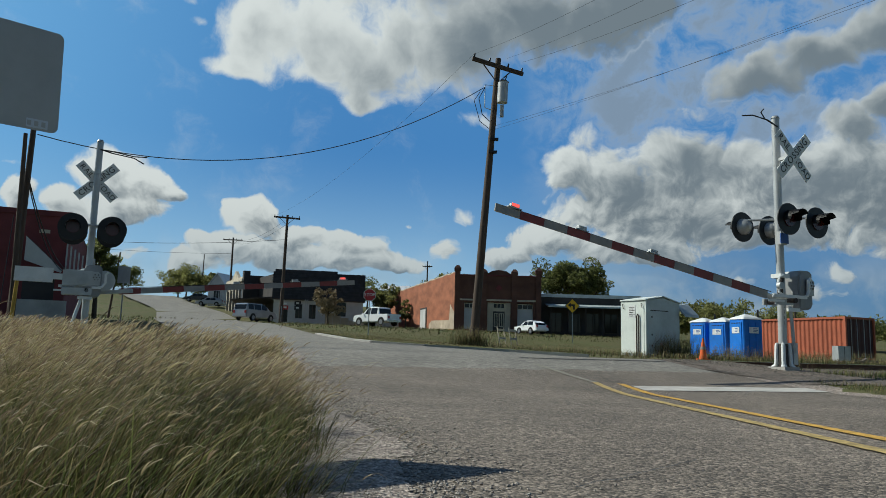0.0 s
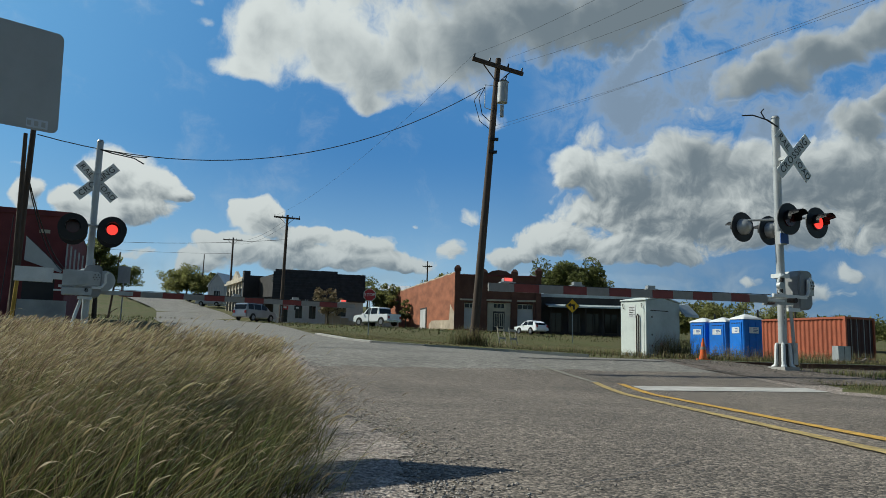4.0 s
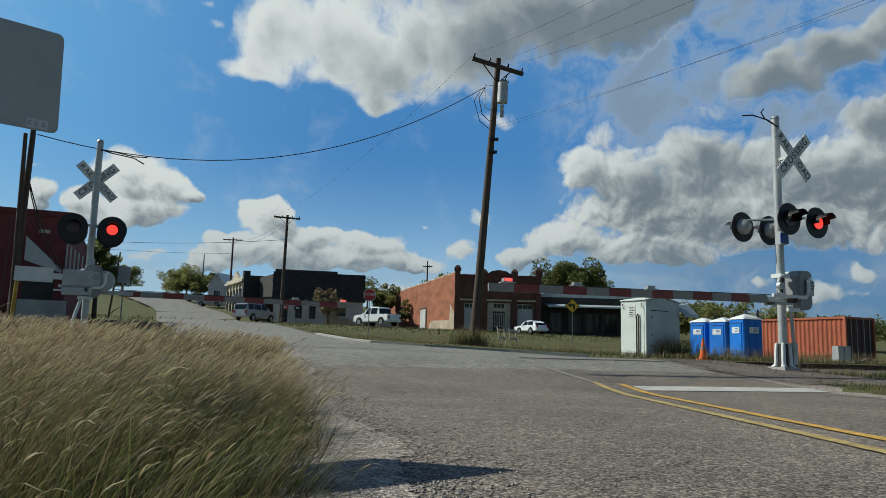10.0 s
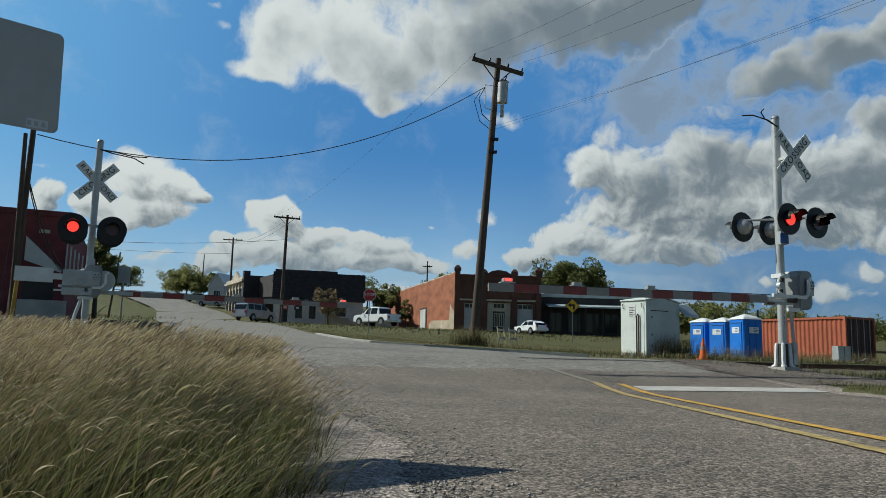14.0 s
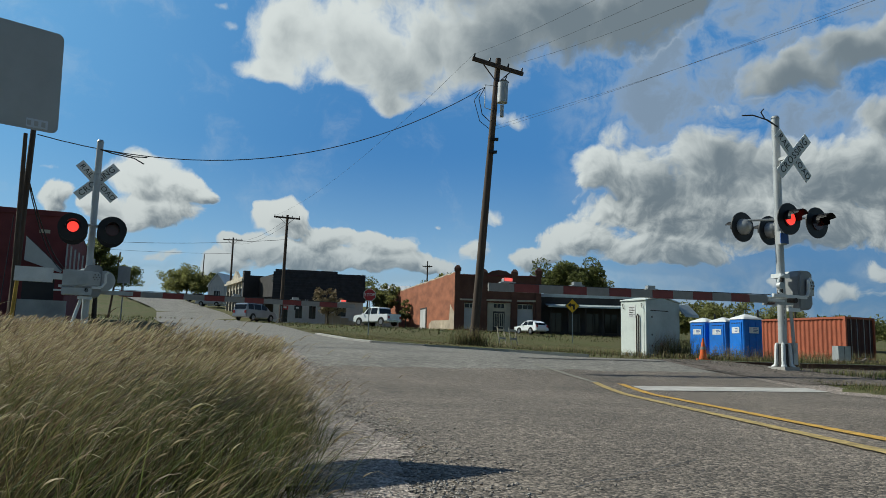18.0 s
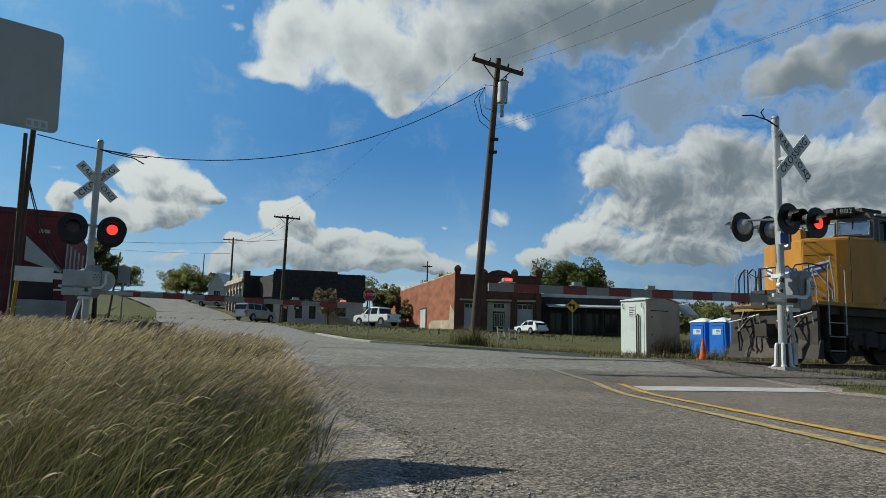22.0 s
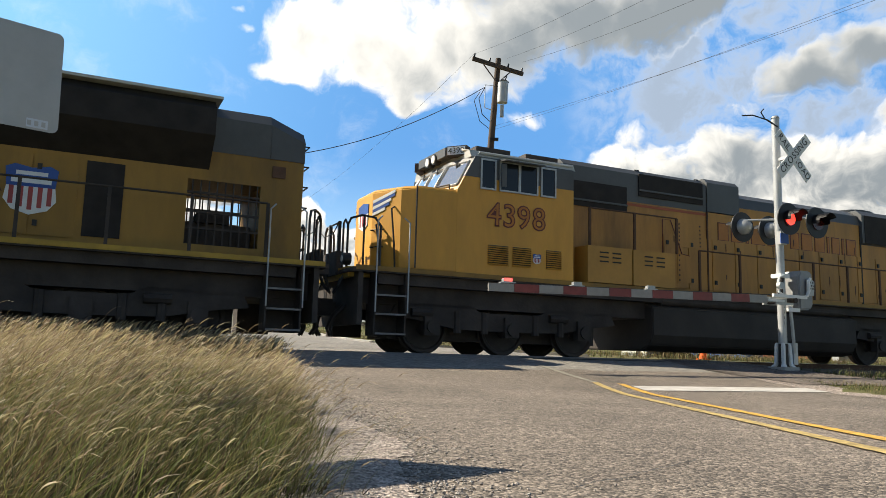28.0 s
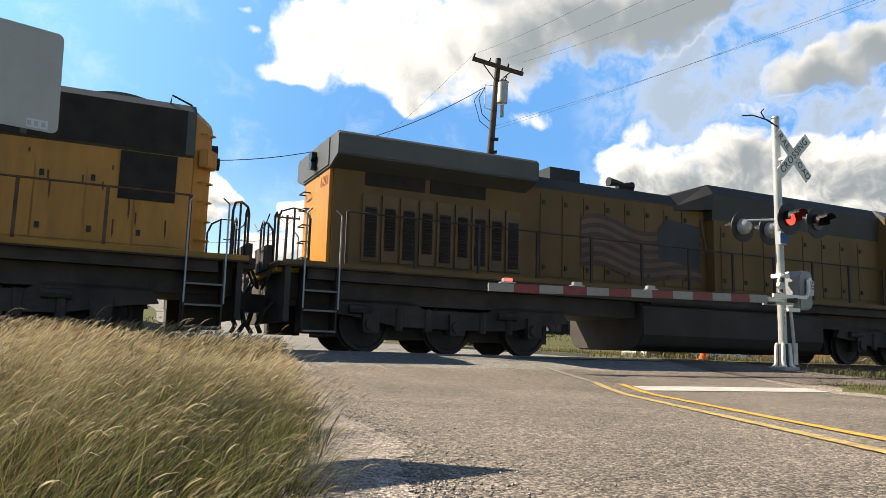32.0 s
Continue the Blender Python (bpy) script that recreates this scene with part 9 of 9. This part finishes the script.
def patches():
    """Shorter grass across the track, along the rails and round the things that stand there."""
    rs = np.random.RandomState(5)
    def patch(count, place, tall, width, dry, label):
        pts = []
        while len(pts) < count:
            x, y = place(rs)
            if not under_road(x, y):
                pts.append((x, y, height(x, y) - 0.02))
        roots = np.array(pts)
        n = len(roots)
        lens = tall * rs.uniform(0.4, 1.0, n)
        lean = rs.normal(0.15, 0.25, (n, 2))
        d = rs.uniform(0, 1, n) < dry
        tagged(blades("grass", roots[~d], lens[~d], width, lean[~d], 1.7, GREEN_BLADE, None, rs, 2), "green grass " + label, "grass", kind="stuff")
        tagged(blades("dry_grass", roots[d], lens[d] * 1.2, width * 0.8, lean[d], 1.7, DRY_BLADE, None, rs, 2), "dry grass " + label, "grass", kind="stuff")
    along = lambda s0, s1, o0, o1: (lambda r: (lambda s, o: ((U * s + N * (TRACK_OFF + o)).x, (U * s + N * (TRACK_OFF + o)).y))(r.uniform(s0, s1), r.uniform(o0, o1)))
    patch(9000, along(-14, 2, 2.6, 9), 0.5, 0.014, 0.5, "left of the crossing beyond the rails")
    patch(42000, along(4, 34, 9.5, 34), 0.08, 0.016, 0.6, "on the verge across the track")
    patch(9000, along(14, 42, 2.8, 14), 0.28, 0.016, 0.6, "beside the track")
    patch(5000, along(13, 30, -6.5, -3.6), 0.22, 0.012, 0.3, "between road and ballast")
    patch(3500, along(14.6, 19.0, -6.4, -4.4), 0.16, 0.01, 0.35, "by the road edge")
    patch(2600, lambda r: (r.uniform(5.95, 8.6), r.uniform(9.6, 12.6)), 0.12, 0.008, 0.3, "on the verge by the stop line")
    round_at = lambda x0, y0, r0: (lambda r: (x0 + r.normal(0, r0), y0 + r.normal(0, r0 * 0.5)))
    patch(700, round_at(8.6, 28.0, 0.5), 1.0, 0.012, 0.75, "at the cabinet foot")
    patch(900, round_at(14.2, 37.0, 1.3), 0.8, 0.014, 0.7, "before the portable toilets")
    patch(700, round_at(1.2, 30.6, 0.4), 0.9, 0.012, 0.6, "at the pole foot")
    patch(1200, round_at(20.0, 39.5, 1.6), 0.7, 0.014, 0.7, "before the containers")
    patch(5000, along(-4, 60, 34, 62), 0.25, 0.06, 0.25, "on the far verge")


patches()


def kerb_island():
    """The low concrete edge of the grass verge across the track."""
    pts = [(4.6, 23.6), (2.2, 24.5), (-0.5, 25.1), (-2.3, 25.9), (-3.3, 27.4), (-4.1, 30), (-5.6, 34.5)]
    k = thing("kerb", pose(0, 0, 0), "low worn concrete kerb along the verge", "kerb")
    tagged(k, kind="structure")
    for a, b in zip(pts, pts[1:]):
        p, q = Vector((*a, height(*a))), Vector((*b, height(*b)))
        turn = math.degrees(math.atan2(q.y - p.y, q.x - p.x))
        stone = part("kerb_stone", boxes((0.01, (q - p).length - 0.01, -0.1, 0.1, -0.15, 0.05)), CONCRETE, k, bevel=0.02)
        stone.matrix_basis = Matrix.Translation(p) @ pose(0, 0, 0, 0, -math.degrees(math.asin((q.z - p.z) / (q - p).length)), turn)


kerb_island()


def loose_stones():
    """Stones lying on the shoulder and the bank, each a small rough lump."""
    rs = np.random.RandomState(21)
    verts, faces = [], []
    def stone(x, y, z, s):
        base = len(verts)
        for dx, dy, dz in ((1, 0, 0), (-1, 0, 0), (0, 1, 0), (0, -1, 0), (0, 0, 0.55), (0, 0, -0.6)):
            j = rs.uniform(0.7, 1.25)
            verts.append((x + dx * s * j, y + dy * s * j, z + dz * s * j))
        for f in ((0, 2, 4), (2, 1, 4), (1, 3, 4), (3, 0, 4), (2, 0, 5), (1, 2, 5), (3, 1, 5), (0, 3, 5)):
            faces.append(tuple(base + i for i in f))
    for _ in range(17000):
        y = 1.7 + 9 * rs.uniform(0, 1) ** 1.7
        x = float(left_edge(y)) + rs.normal(-0.08, 0.23) - 0.02 * y
        stone(x, y, height(x, y) + 0.003, rs.uniform(0.003, 0.0095) * (0.8 + 0.05 * y))
    tagged(raw("loose_gravel", verts, faces, GRAVEL_STONE), "loose pale gravel stones on the shoulder", "gravel", kind="stuff")
    verts, faces = [], []
    for k in range(14000):
        s, o = rs.uniform(11.5, 34 if k % 2 else 18), -rs.uniform(1.2, 5.4)
        p = U * s + N * (TRACK_OFF + o)
        if p.x > 5.0 or o > -1.6:
            stone(p.x, p.y, height(p.x, p.y) - (0.08 if o > -1.6 else -0.005), rs.uniform(0.012, 0.04))
    tagged(raw("ballast_stones", verts, faces, BANK_STONE), "loose grey-brown ballast stones on the bank", "gravel", kind="stuff")


BANK_STONE = material("dark_ballast_stone", (0.13, 0.11, 0.092), 0.9, vary=0.35, scale=12, fine=80, bump=0.3, island_random=0.55)
GRAVEL_STONE = material("mixed_gravel_stone", (0.34, 0.3, 0.26), 0.85, vary=0.3, scale=20, fine=150, bump=0.3, island_random=0.5)
loose_stones()
# ---- what moves ----
LEFT_FLASH = {"left": ((0, 0.25), (0.9, 1.25), (1.8, 2.75), (3.3, 3.9), (4.6, 5.2), (5.8, 7.25), (7.8, 8.8), (9.3, 9.8), (10.8, 11.2), (11.8, 12.25), (12.8, 13.25), (13.8, 14.3), (15, 15.5), (17.8, 18.2), (18.4, 18.7), (19.8, 20.25), (21.3, 21.8), (22.3, 22.8), (24.6, 24.95), (26, 26.5)),
              "right": ((0.3, 0.85), (1.3, 1.75), (2.8, 3.25), (4.0, 4.5), (5.3, 5.75), (7.3, 7.75), (9.85, 10.3), (10.9, 11.75), (12.3, 12.75), (13.3, 13.75), (18.3, 18.7), (19.3, 19.75), (20.3, 21.25), (21.85, 22.25), (22.85, 24.55), (25.1, 25.8))}
RIGHT_FLASH = {"left": ((5.8, 6.4), (6.8, 7.25), (7.8, 8.4), (9.3, 9.8), (11.8, 12.25), (12.8, 13.25), (13.8, 14.5), (15, 15.6), (17.8, 18.2), (18.8, 19.25), (19.8, 20.25), (21.3, 21.7), (23.5, 23.8), (24.6, 24.85), (26, 26.6), (27.3, 28.75), (29.6, 30.4), (30.7, 32)),
               "right": ((0.3, 0.85), (1.3, 1.75), (2.3, 3.4), (4.0, 4.6), (5.3, 5.75), (6.45, 6.75), (7.3, 7.75), (8.45, 9.25), (9.85, 11.75), (12.3, 12.75), (16.4, 17.7), (18.3, 18.75), (19.3, 19.75), (20.3, 21.25), (21.75, 23.45), (23.85, 24.55), (25.2, 25.9), (28.8, 29.55), (30.45, 30.65))}


def lens_rows(x, y, z, way, spans):
    inside, outside = pose(x, y - way * 0.03, z), pose(x, y + way * 0.042, z)
    rows, last = [], -1
    for a, b in spans:
        for t, m in ((a - 0.04, inside), (a, outside), (b, outside), (b + 0.04, inside)):
            t = min(32.0, max(0.0, t))
            if t > last + 0.02:
                rows.append((t, m))
                last = t
    if rows[0][0] > 0:
        rows.insert(0, (0.0, inside))
    if rows[-1][0] < 32:
        rows.append((32.0, rows[-1][1]))
    return rows


def motions():
    walk(cloud_sheet, [(t, pose(0, 0, 0.37, 0, 0, -4.0 * t / 32)) for t in (0, 8, 16, 24, 32)])
    for ob, which in ((FIRST, "first"), (SECOND, "second"), (THIRD, "third")):
        walk(ob, [(t, train_pose(which, t)) for t in (0, 8, 16, 24, 32)])
    turn = math.degrees(SPEED / 0.525)
    for w, x in WHEELSETS:
        walk(w, [(t, pose(x, 0, 0.525, 0, -turn * (t - 20), 0)) for t in [0.12 * i for i in range(266)] + [32.0]])
    walk(RIGHT_ARM, [(t, arm_pose("right", -1.35 + a * 0.86)) for t, a in ((0, 13.2), (0.2, 11.0), (0.4, 8.9), (0.6, 6.8), (0.8, 4.7), (1.0, 2.3), (1.2, 0.8), (1.4, 0.0), (2, 0), (32, 0))])
    walk(LEFT_ARM, [(t, arm_pose("left", a)) for t, a in ((0, 5.8), (0.2, 3.8), (0.4, 1.8), (0.6, 0.5), (0.8, 0.0), (2, 0), (32, 0))])
    for glow, x, y, z, way in FLASHERS:
        spans = (RIGHT_FLASH if glow.parent == RIGHT_SIGNAL else LEFT_FLASH)["left" if x < 0 else "right"]
        walk(glow, lens_rows(x, y, z, way, spans))
    for ob, x, y, z, phase, rate in SWAYING:
        walk(ob, [(t, pose(x, y, z, 1.2 * math.sin(1.7 * rate * t + phase * 2), 3.0 * math.sin(2.1 * rate * t + phase) + 2.0, 0)) for t in np.arange(0, 32.01, 0.5)])


motions()
